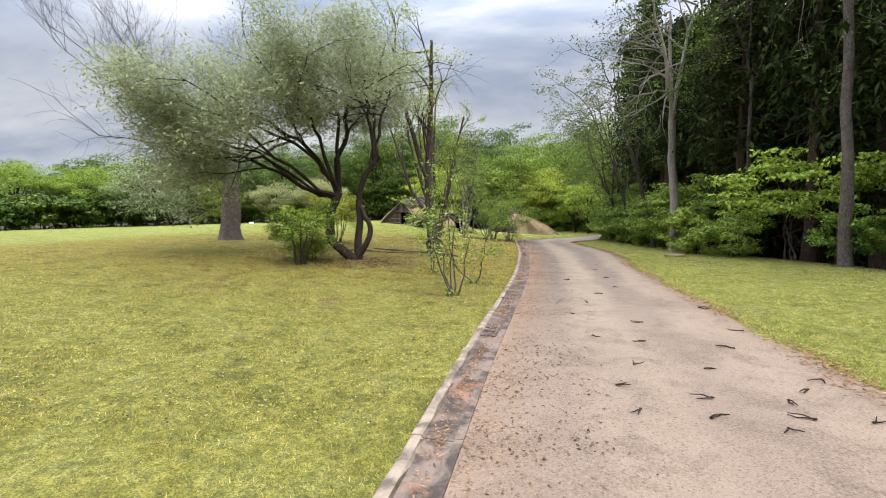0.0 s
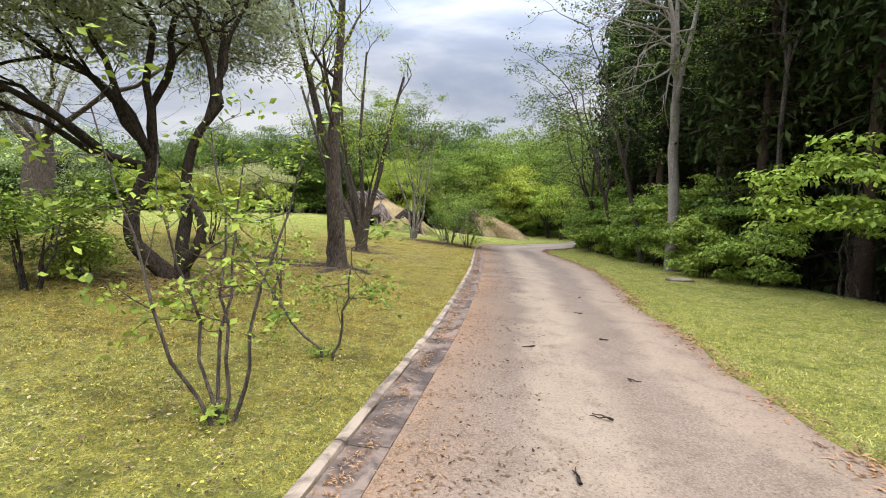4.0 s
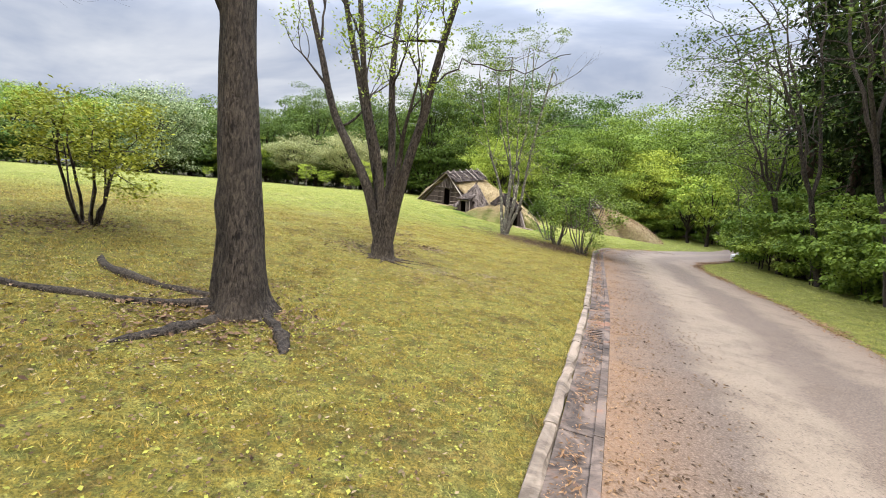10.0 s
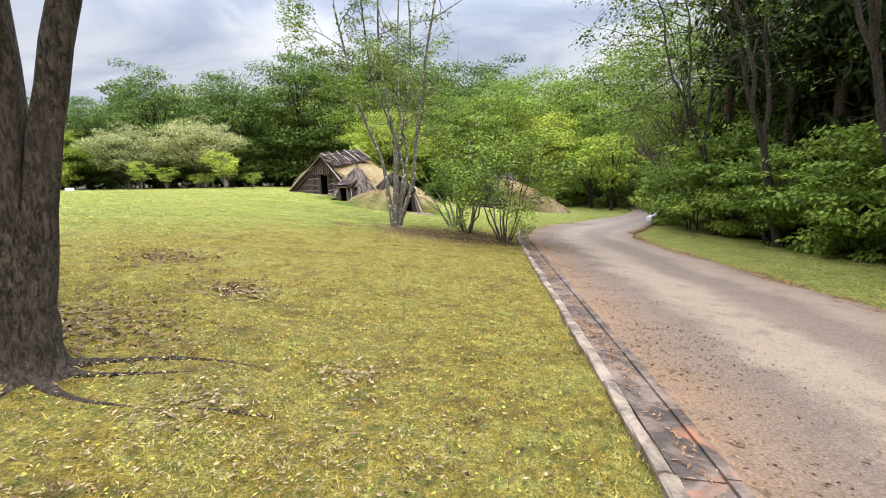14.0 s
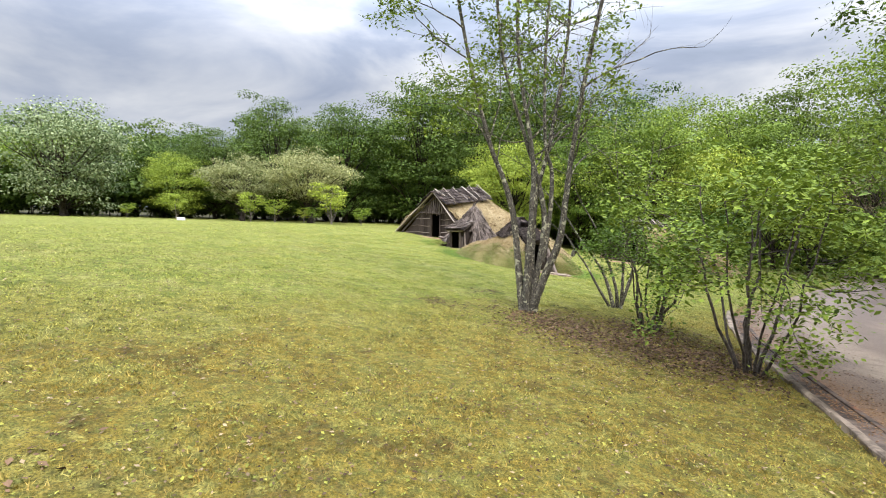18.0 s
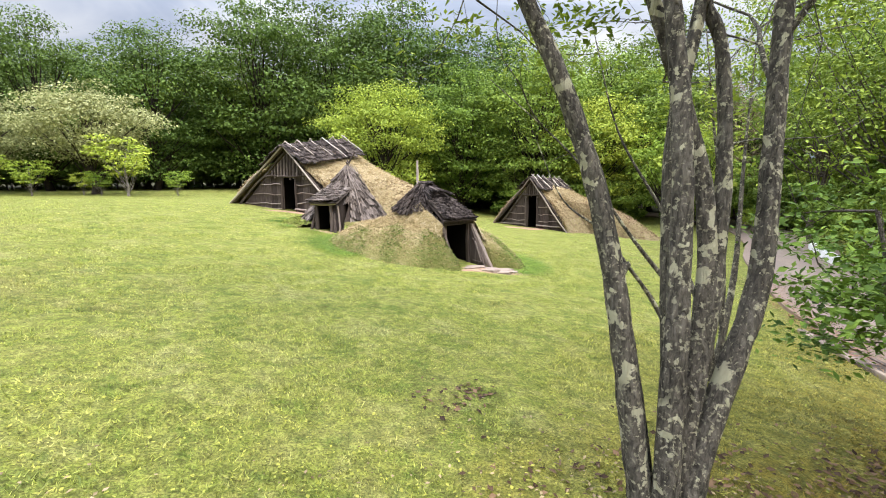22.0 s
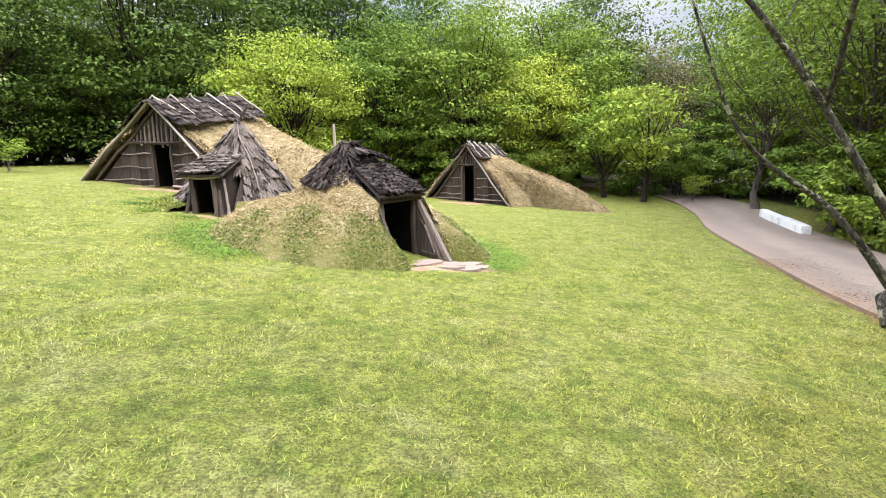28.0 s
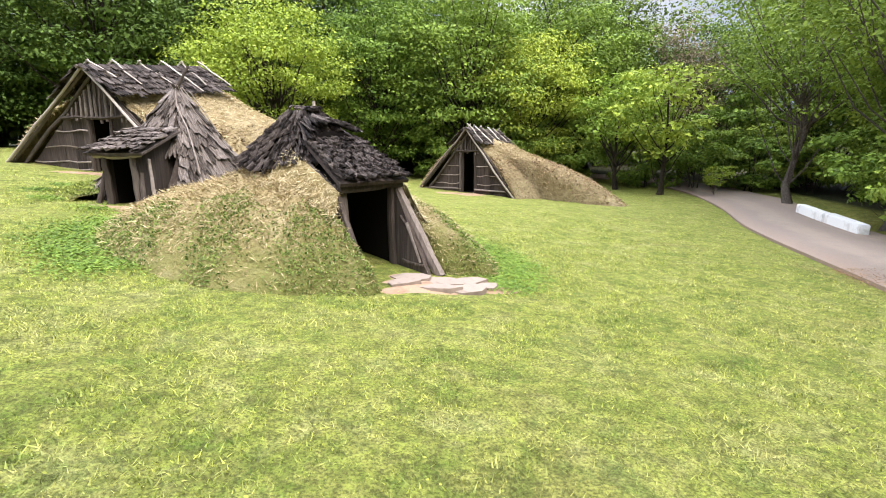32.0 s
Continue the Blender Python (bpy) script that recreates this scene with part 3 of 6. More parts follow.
def curve_to(a, b, rng, sag=0.0, wob=0.06, n=7):
    """A limb from a to b, bowed and a little crooked."""
    a, b = np.asarray(a, float), np.asarray(b, float)
    t = np.linspace(0, 1, n)[:, None]
    L = np.linalg.norm(b - a)
    p = a + (b - a) * t
    p[:, 2] += -sag * L * np.sin(np.pi * t[:, 0])
    w = np.cumsum(rng.normal(0, wob * L / n**0.5, (n, 3)), 0)
    w -= w[0] + (w[-1] - w[0]) * t
    return p + w


CLEAR_WAY = {"foot": None}


def crowds(p):
    """Whether a twig would hang into the clear way where people pass."""
    foot = CLEAR_WAY["foot"]
    if foot is None:
        return False
    x, y = p[0] + foot[0], p[1] + foot[1]
    gap = abs(x - np.interp(y, (18, 24, 28, 34), (1.3, 0.3, 0.1, 0.8)))
    return (p[2] < 2.05 and gap < 0.85) or (y > 27.0 and p[2] < 1.6 and gap < 3.2) or (y > 28.9 and p[2] < 3.0 and gap < 2.8)


def branch_out(tubes, start, heading, length, radius, level, rng, tips, spread=0.7, upward=0.15, kids=3, sides=6, shrink=0.62, taper=0.45, droop=0.0):
    """Recursive boughs; the ends of the finest twigs go into tips."""
    h = np.asarray(heading, float)
    h /= np.linalg.norm(h)
    n = 5
    pts, d = [np.asarray(start, float)], h.copy()
    for i in range(n):
        d = d + rng.normal(0, 0.13, 3) + np.array([0, 0, upward * 0.25 - droop * (i / n)])
        d /= np.linalg.norm(d)
        pts.append(pts[-1] + d * length / n)
    pts = np.array(pts)
    if crowds(pts[-1]):
        return
    tubes.add(pts, np.linspace(radius, radius * taper, n + 1), max(3, sides))
    if level == 0 and not crowds(pts[-1]):
        tips.append((pts[2], d))
        tips.append((pts[-2], d))
        tips.append((pts[-1], d))
    if level == 0:
        return
    for k in range(kids):
        at = pts[-1] if k == 0 else pts[rng.integers(2, n + 1)]
        q = rng.normal(0, 1, 3)
        q -= (q @ d) * d
        q /= np.linalg.norm(q) + 1e-9
        new_h = d + q * spread * rng.uniform(0.6, 1.3) + np.array([0, 0, upward])
        branch_out(tubes, at, new_h, length * shrink * rng.uniform(0.75, 1.2), radius * taper * (1.0 if k == 0 else 0.75), level - 1, rng, tips, spread, upward, kids, sides - 1, shrink, taper, droop)


def scatter_leaves(tips, per, reach, rng):
    p = np.array([t[0] for t in tips])
    c = np.repeat(p, per, 0)
    return c + rng.normal(0, reach, c.shape) * np.array([1.25, 1.25, 0.6])


def finish_tree(ob, tubes, tips, bark, leaf, rng, per=8, reach=0.12, size=0.07, aspect=0.5, up=0.5, crown_label="", extra=None):
    tubes.parts(bark, ob)
    if per and tips:
        c = scatter_leaves(tips, per, reach, rng)
        if extra is not None:
            c = np.vstack([c, extra])
        lv, lf = leaf_quads(c, size, rng, aspect, up)
        part_np("crown", lv, lf, leaf, ob, crown_label)
    return ob


def clump_tree(name, h, w, seed, bark, leaf, label, category="tree", clear=0.25, clumps=70, per=70, size=0.17, top=1.0, flat=0.6, trunk_r=0.14, stems=1, at=(0, 0), z=None, rz=0.0, scale=1.0, group="", ragged=0.35, aspect=0.6):
    """A broadleaf tree of height h and crown width w: trunk, limbs and clumps of leaves with gaps between them."""
    rng = np.random.default_rng(seed)
    ob = thing(name, *at, label, category, group, z, rz, scale)
    tubes = Tubes()
    c0 = clear * h
    rh = (h - c0) / 2
    cen = []
    while len(cen) < clumps:
        p = rng.normal(0, 1, 3)
        p /= np.linalg.norm(p)
        r = rng.uniform(0.45, 1.0) ** 0.6 * (1 + rng.normal(0, ragged * 0.35))
        z_ = p[2] * r
        wide = 1.0 if z_ > -0.2 else 0.85
        cen.append((p[0] * r * w / 2 * wide, p[1] * r * w / 2 * wide, c0 + rh + z_ * rh * top))
    cen = np.array(cen)
    for s in range(stems):
        lean = rng.normal(0, 0.10 * h if stems > 1 else 0.03 * h, 2)
        tip = np.array([lean[0], lean[1], h * rng.uniform(0.6, 0.8)])
        foot = np.array([rng.normal(0, 0.12), rng.normal(0, 0.12), -0.15]) if stems > 1 else np.array([0, 0, -0.15])
        line = curve_to(foot, tip, rng, 0, 0.05, 9)
        r0 = trunk_r * (1.0 if stems == 1 else 0.6)
        tubes.add(line, np.linspace(r0, r0 * 0.25, 9), 9, 0.5 if stems == 1 else 0.1, rng)
        for c in cen[s::stems]:
            k = int(np.clip((c[2] / h - 0.18) * 8, 1, 7))
            if rng.random() < 0.4:
                tubes.add(curve_to(line[k], c, rng, 0.08, 0.07, 5), np.linspace(r0 * 0.34, r0 * 0.06, 5), 4)
    spreads = rng.uniform(0.6, 1.3, len(cen)) * (w * h) ** 0.5 * 0.088
    ball = rng.normal(0, 1, (clumps * per, 3))
    ball *= (rng.uniform(0.15, 1, clumps * per) ** 0.45 / np.linalg.norm(ball, axis=1))[:, None] * 1.35
    pts = np.repeat(cen, per, 0) + ball * np.repeat(spreads, per)[:, None] * np.array([1.45, 1.45, flat])
    above = pts[:, 2] > 0.06 * h
    pts, ball = pts[above], ball[above]
    tubes.parts(bark, ob)
    lv, lf = leaf_quads(pts, size * 1.12, rng, aspect, 0.8, face=0.75 * ball / 1.35)
    part_np("crown", lv, lf, leaf, ob)
    return ob


def conifer(name, h, w, seed, at, label, group="", bare=0.3, leaf=None, density=1.0):
    """A cedar: straight trunk, whorls of hanging sprays, dead lower stubs."""
    rng = np.random.default_rng(seed)
    ob = thing(name, *at, label, "tree", group)
    tubes = Tubes()
    tubes.add(curve_to((0, 0, -0.3), (rng.normal(0, 0.2), rng.normal(0, 0.2), h), rng, 0, 0.008, 10), np.linspace(0.19, 0.03, 10), 9, 0.5, rng)
    cen = []
    for z_ in np.arange(bare * h * 0.55, h * 0.98, 0.34):
        k = z_ / h
        low = k < bare
        for _ in range(3 if low else 6):
            a = rng.uniform(0, 2 * np.pi)
            L = w / 2 * (1 - k) ** 0.7 * rng.uniform(0.5, 1.15) * (0.5 if low else 1.0) + 0.15
            end = np.array([math.cos(a) * L, math.sin(a) * L, z_ - 0.25 * L + rng.normal(0, 0.1)])
            tubes.add(curve_to((0, 0, z_), end, rng, -0.05, 0.04, 4), np.linspace(0.03, 0.008, 4), 4)
            if not low or rng.random() < 0.25:
                for s in np.linspace(0.35, 1, 4):
                    cen.append(np.array([0, 0, z_]) * (1 - s) + end * s)
    cen = np.array(cen)
    per = int(9 * density)
    pts = np.repeat(cen, per, 0) + rng.normal(0, 1, (len(cen) * per, 3)) * np.array([0.24, 0.24, 0.14])
    tubes.parts(M_BARK_RED, ob)
    lv, lf = leaf_quads(pts, 0.27 / density**0.5, rng, 0.35, 0.1, axis=np.array([0, 0, -0.7]))
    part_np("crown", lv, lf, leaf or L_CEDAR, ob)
    return ob


# ---- ground sheet, out to the horizon ----


def stretch_axis(a, b, step):
    mid_ = np.arange(a, b + step / 2, step)
    out = np.cumsum(step * 1.35 ** np.arange(1, 28))
    out = out[out < 3200]
    return np.r_[a - out[::-1], mid_, b + out]


gx, gy = stretch_axis(-12, 15, 0.3), stretch_axis(-8, 58, 0.3)
GX, GY = np.meshgrid(gx, gy, indexing="ij")
rng0 = np.random.default_rng(5)
off0 = road_offset(GX, GY).reshape(GX.shape)
GZ = ground_np(GX, GY)
bumpy = np.clip((np.abs(off0 - 1.3) - 2.2) / 1.0, 0, 1) * (np.abs(GX) < 40)
GZ = GZ + bumpy * rng0.normal(0, 0.008, GX.shape)
on_road = (off0 > -0.31) & (off0 < 3.0)
GZ = np.where(on_road, GZ - 0.03, GZ)
nx, ny = GX.shape
ii, jj = np.meshgrid(np.arange(nx - 1), np.arange(ny - 1), indexing="ij")
gf = np.stack([ii * ny + jj, (ii + 1) * ny + jj, (ii + 1) * ny + jj + 1, ii * ny + jj + 1], -1).reshape(-1, 4)
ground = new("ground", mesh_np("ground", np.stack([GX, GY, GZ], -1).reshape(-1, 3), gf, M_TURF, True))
tagged(ground, "mossy yellow-green mown lawn with worn brown patches", "ground", kind="structure")

# ---- road of cast concrete bays ----
road = tagged(new("road"), "worn pinkish grey concrete lane with dark stains", "road", kind="structure")


def strip_solid(line, nrm, a, b, top, thick, cut=0.0):
    """A slab that follows the line between offsets a and b (arrays), its top that far above the turf."""
    n = len(line)
    cols = 5
    k = np.linspace(0, 1, cols)
    P = line[:, None, :2] + nrm[:, None] * (a[:, None] + (b - a)[:, None] * k)[..., None]
    z = ground_np(P[..., 0], P[..., 1]) + top
    upper = np.concatenate([P, z[..., None]], -1)
    lower = upper - np.array([0, 0, thick])
    v = np.concatenate([upper.reshape(-1, 3), lower.reshape(-1, 3)])
    f = []
    m = n * cols
    for i in range(n - 1):
        for j in range(cols - 1):
            q = [i * cols + j, i * cols + j + 1, (i + 1) * cols + j + 1, (i + 1) * cols + j]
            f.append(q)
        e = i * cols
        f.append([e, e + cols, e + cols + m, e + m])
        e += cols - 1
        f.append([e + cols, e, e + m, e + cols + m])
    for j in range(cols - 1):
        f.append([j + 1, j, j + m, j + 1 + m])
        e = (n - 1) * cols + j
        f.append([e, e + 1, e + 1 + m, e + m])
    return v, np.array(f)


s_edge = np.r_[0, np.cumsum(np.hypot(*np.diff(EDGE, axis=0).T))]


def edge_between(s0, s1, n):
    s = np.linspace(s0, s1, n)
    line = np.stack([np.interp(s, s_edge, EDGE[:, 0]), np.interp(s, s_edge, EDGE[:, 1])], 1)
    nr = np.stack([np.interp(s, s_edge, EDGE_N[:, 0]), np.interp(s, s_edge, EDGE_N[:, 1])], 1)
    return line, nr / np.linalg.norm(nr, axis=1)[:, None]


BAY = 3.6
for s0 in np.arange(0, s_edge[-1] - BAY, BAY):
    line, nr = edge_between(s0, s0 + BAY, 10)
    wob = 0.05 * np.sin(line[:, 1] * 1.9) + 0.03 * np.sin(line[:, 1] * 5.3)
    v, f = strip_solid(line, nr, np.zeros(10) + 0.01, road_width(line[:, 1]) + wob, 0.022, 0.12)
    slab = part_np("slab", v, f, M_ROAD, road)
    slab.data.attributes.new("across", "FLOAT", "POINT").data.foreach_set("value", np.tile(np.linspace(0, 1, 5), len(v) // 5).astype(np.float32))
line, nr = edge_between(0, s_edge[-1] - 0.1, 200)
v, f = strip_solid(line, nr, np.zeros(200) + 0.02, road_width(line[:, 1]) - 0.05, 0.006, 0.1)
part_np("joint_filler", v, f, M_GUTTER, road, "dark gritty joint filler")

# ---- gutter and kerb along the road's west side ----
kerb = tagged(new("kerb"), "low rounded concrete kerb with a stained gutter full of litter", "kerb", kind="structure")
rng = np.random.default_rng(11)
for s0 in np.arange(1.0, 37.0, 0.9):
    if 36.4 < s0:
        break
    line, nr = edge_between(s0 + 0.003, s0 + 0.897, 5)
    z0 = np.zeros(5)
    dz = rng.uniform(-0.004, 0.006)
    v, f = strip_solid(line, nr, z0 - 0.225, z0 - 0.046, 0.010 + dz * 0.5, 0.10)
    part_np("gutter_block", v, f, M_GUTTER, kerb)
    v, f = strip_solid(line, nr, z0 - 0.045, z0 + 0.008, 0.026 + dz * 0.4, 0.10)
    part_np("lip", v, f, M_GUTTER, kerb)
    # the kerb stone: a low rounded bar
    prof = [(-0.305, -0.06), (-0.305, 0.016), (-0.297, 0.028), (-0.262, 0.032), (-0.238, 0.026), (-0.228, 0.0), (-0.228, -0.06)]
    jit = rng.normal(0, 0.006, (5, len(prof)))
    P = np.array([[[*(line[i] + nr[i] * (o + jit[i, j])), 0] for j, (o, _) in enumerate(prof)] for i in range(5)])
    P[..., 2] = ground_np(P[..., 0], P[..., 1]) + np.array([z for _, z in prof]) + dz
    c = len(prof)
    fq = [[i * c + j, i * c + j + 1, (i + 1) * c + j + 1, (i + 1) * c + j] for i in range(4) for j in range(c - 1)]
    fq += [[0, 1, 2, 3], [0, 3, 4, 5], [4 * c + 3, 4 * c + 2, 4 * c + 1, 4 * c], [4 * c + 5, 4 * c + 4, 4 * c + 3, 4 * c]]
    part_np("kerb_stone", P.reshape(-1, 3), np.array(fq), M_KERB, kerb)

# ---- huts: helpers ----


def rough_box(length, width, thick, seed, nl=5, nw=6):
    """A strip of bark, length along -y from its upper edge: cupped, split and frayed at the lower end."""
    rng = np.random.default_rng(seed)
    fray = rng.uniform(-0.24, 0.08, nw)
    ridge = rng.normal(0, 0.5, nw)
    v = []
    for side in (0, 1):
        for i in range(nl):
            k = i / (nl - 1)
            for j in range(nw):
                x = (j / (nw - 1) - 0.5) * width * (1 - 0.25 * k * rng.uniform(0, 1)) + rng.normal(0, 0.035)
                y = -length * k * (1 + (fray[j] if i == nl - 1 else 0))
                z = (thick if side == 0 else 0) + 0.16 * width * math.cos((j / (nw - 1) - 0.5) * 2.6) + ridge[j] * thick + rng.normal(0, thick * 0.3) + 0.10 * k * k
                v.append((x, y, z))
    f = []
    m = nl * nw
    for i in range(nl - 1):
        for j in range(nw - 1):
            a = i * nw + j
            f.append([a, a + 1, a + nw + 1, a + nw])
            if i == nl - 2:
                f.append([m + a + 1, m + a, m + a + nw, m + a + nw + 1])
    for i in range(nl - 1):
        a = i * nw
        f.append([a + nw, a, a + m, a + nw + m])
        a += nw - 1
        f.append([a, a + nw, a + nw + m, a + m])
    for j in range(nw - 1):
        a = (nl - 1) * nw + j
        f.append([a, a + 1, a + 1 + m, a + m])
    return v, f


SHEETS = {}


def sheet_mesh(mat, k):
    key = (mat.name, k)
    if key not in SHEETS:
        v, f = rough_box(1.0, 1.0, 0.07, 40 + k)
        SHEETS[key] = mesh_np("bark_sheet", v, f, mat)
    return SHEETS[key]


def sheets(parent, quad, rows, cols, mat, rng, lap=1.35, skew=0.06, lift=0.012, name="bark_sheet"):
    """Rows of overlapping bark sheets on the plane of quad: top left, top right, bottom right, bottom left, in the parent's space."""
    tl, tr, br, bl = (Vector(q) for q in quad)
    nrm = (tr - tl).cross(tl - bl).normalized()
    for r in range(rows):
        k0 = r / rows
        a, b = tl.lerp(bl, k0), tr.lerp(br, k0)
        a2, b2 = tl.lerp(bl, (r + 1) / rows), tr.lerp(br, (r + 1) / rows)
        n = max(2, round(cols * ((a2 - b2).length / max((br - bl).length, (tr - tl).length))))
        for c in range(n):
            u = (c + 0.5 + rng.normal(0, 0.08)) / n
            top, low = a.lerp(b, u), a2.lerp(b2, u)
            down = (low - top)
            L = down.length * lap * rng.uniform(0.82, 1.15)
            y_ax = -down.normalized()
            y_ax = (y_ax + (b - a).normalized() * rng.normal(0, skew)).normalized()
            x_ax = y_ax.cross(nrm).normalized()
            z_ax = x_ax.cross(y_ax)
            W = (a2 - b2).length / n * rng.uniform(0.85, 1.5)
            ob = new(name, sheet_mesh(mat, int(rng.integers(0, 9))))
            ob.parent = parent
            m = Matrix((x_ax, y_ax, z_ax)).transposed().to_4x4()
            m.translation = top + nrm * (lift + rng.uniform(0, 0.018))
            ob.matrix_basis = m @ Matrix.Rotation(radians(-5.0 + rng.normal(0, 1.5)), 4, "X") @ Matrix.Rotation(radians(rng.normal(0, 7)), 4, "Y") @ Matrix.Diagonal((W, L, 0.16, 1))


def pole(parent, a, b, r, mat, rng, name="pole", taper=0.75, wob=0.03, sides=7, label=""):
    t = Tubes()
    pts = curve_to(a, b, rng, 0, wob, 6)
    t.add(pts, np.linspace(r, r * taper, 6), sides, 0, rng)
    v, f = t.arrays()
    n = len(v)
    end = [list(range(sides))[::-1], list(range(n - sides, n))]
    me = bpy.data.meshes.new(name)
    me.from_pydata([tuple(p) for p in v], [], [tuple(q) for q in f] + [tuple(e) for e in end])
    me.materials.append(mat)
    ob = new(name, me)
    ob.parent = parent
    if label:
        ob["label"] = label
    return ob


def solid_panel(name, pts, depth, mat, parent, label=""):
    """A flat board through the given corners, with thickness along its normal."""
    p = [Vector(q) for q in pts]
    n = (p[1] - p[0]).cross(p[2] - p[0]).normalized() * depth
    k = len(p)
    bm = bmesh.new()
    vs = [bm.verts.new(q) for q in p] + [bm.verts.new(q - n) for q in p]
    bm.faces.new(vs[:k])
    bm.faces.new(vs[k:][::-1])
    for i in range(k):
        j = (i + 1) % k
        bm.faces.new((vs[i], vs[i + k], vs[j + k], vs[j]))
    bmesh.ops.recalc_face_normals(bm, faces=bm.faces)
    return part(name, bm, mat, parent, label)


def mound_shell(parent, ridge, outline, h_top, base_z, mat, rng, name="mound", bulge=0.10, rings=16, label="", rough=0.03, skirt=False, clear=0.0, steep=0.0):
    """Earth or straw slope from the ridge line (list of xy) down to the outline (list of xy), one point of the ridge for each of the outline."""
    R, O = np.array(ridge, float), np.array(outline, float)
    n = len(O)
    t = np.linspace(0, 1, rings)
    P = R[None] * (1 - t)[:, None, None] + O[None] * t[:, None, None]
    if clear:
        side = np.where(np.arange(n) < n / 2, 1.0, -1.0)[None]
        P[..., 0] = np.where((P[..., 1] < -0.1) & (np.abs(P[..., 0]) < clear), side * clear, P[..., 0])
    prof = (1 - t) + bulge * np.sin(np.pi * t) - (0.06 + steep) * np.sin(2 * np.pi * t)
    bz = np.array([base_z(*o) for o in O])
    Z = prof[:, None] * h_top + bz[None] * t[:, None] - 0.04 * t[:, None]
    nz = np.array([[noise.noise((P[i, j, 0] * 2.2 + 9, P[i, j, 1] * 2.2, 3.0)) for j in range(n)] for i in range(rings)])
    Z = Z + rough * 2.0 * nz * np.sin(np.pi * np.clip(t, 0.03, 1))[:, None] + rng.normal(0, rough * 0.35, Z.shape) * (t > 0.05)[:, None]
    if skirt:
        P = np.concatenate([P[:, :1], P, P[:, -1:]], 1)
        low = np.minimum(bz.min(), 0) - 0.15
        Z = np.concatenate([np.full((rings, 1), low), Z, np.full((rings, 1), low)], 1)
        n += 2
    v = np.concatenate([P, Z[..., None]], -1).reshape(-1, 3)
    f = np.array([[i * n + j, i * n + j + 1, (i + 1) * n + j + 1, (i + 1) * n + j] for i in range(rings - 1) for j in range(n - 1)])
    ob = part_np(name, v, f, mat, parent, label, True)
    return ob, P, Z


def tufts(name, parent, P, Z, count, mat, rng, size, t0=0.1, t1=1.0, aspect=0.14, label="", lie=0.6, pick=None):
    """Straw or weeds on a mound."""
    rings, n = Z.shape
    i = np.minimum(rng.uniform(t0, t1, count), 1.0) * (rings - 1.001)
    j = rng.uniform(0, 1, count) * (n - 1.001)
    i0, j0 = i.astype(int), j.astype(int)
    fi, fj = (i - i0)[:, None], (j - j0)[:, None]
    A = np.concatenate([P, Z[..., None]], -1)
    c = (A[i0, j0] * (1 - fi) + A[i0 + 1, j0] * fi) * (1 - fj) + (A[i0, j0 + 1] * (1 - fi) + A[i0 + 1, j0 + 1] * fi) * fj
    down = A[i0 + 1, j0] - A[i0, j0]
    down /= np.linalg.norm(down, axis=1)[:, None] + 1e-9
    if pick is not None:
        keep = pick(c, rng)
        c, down = c[keep], down[keep]
    v, f = leaf_quads(c + np.array([0, 0, 0.012]), size, rng, aspect, 0.3, 0.5, down * lie + np.array([0, 0, 1 - lie]))
    return part_np(name, v, f, mat, parent, label)


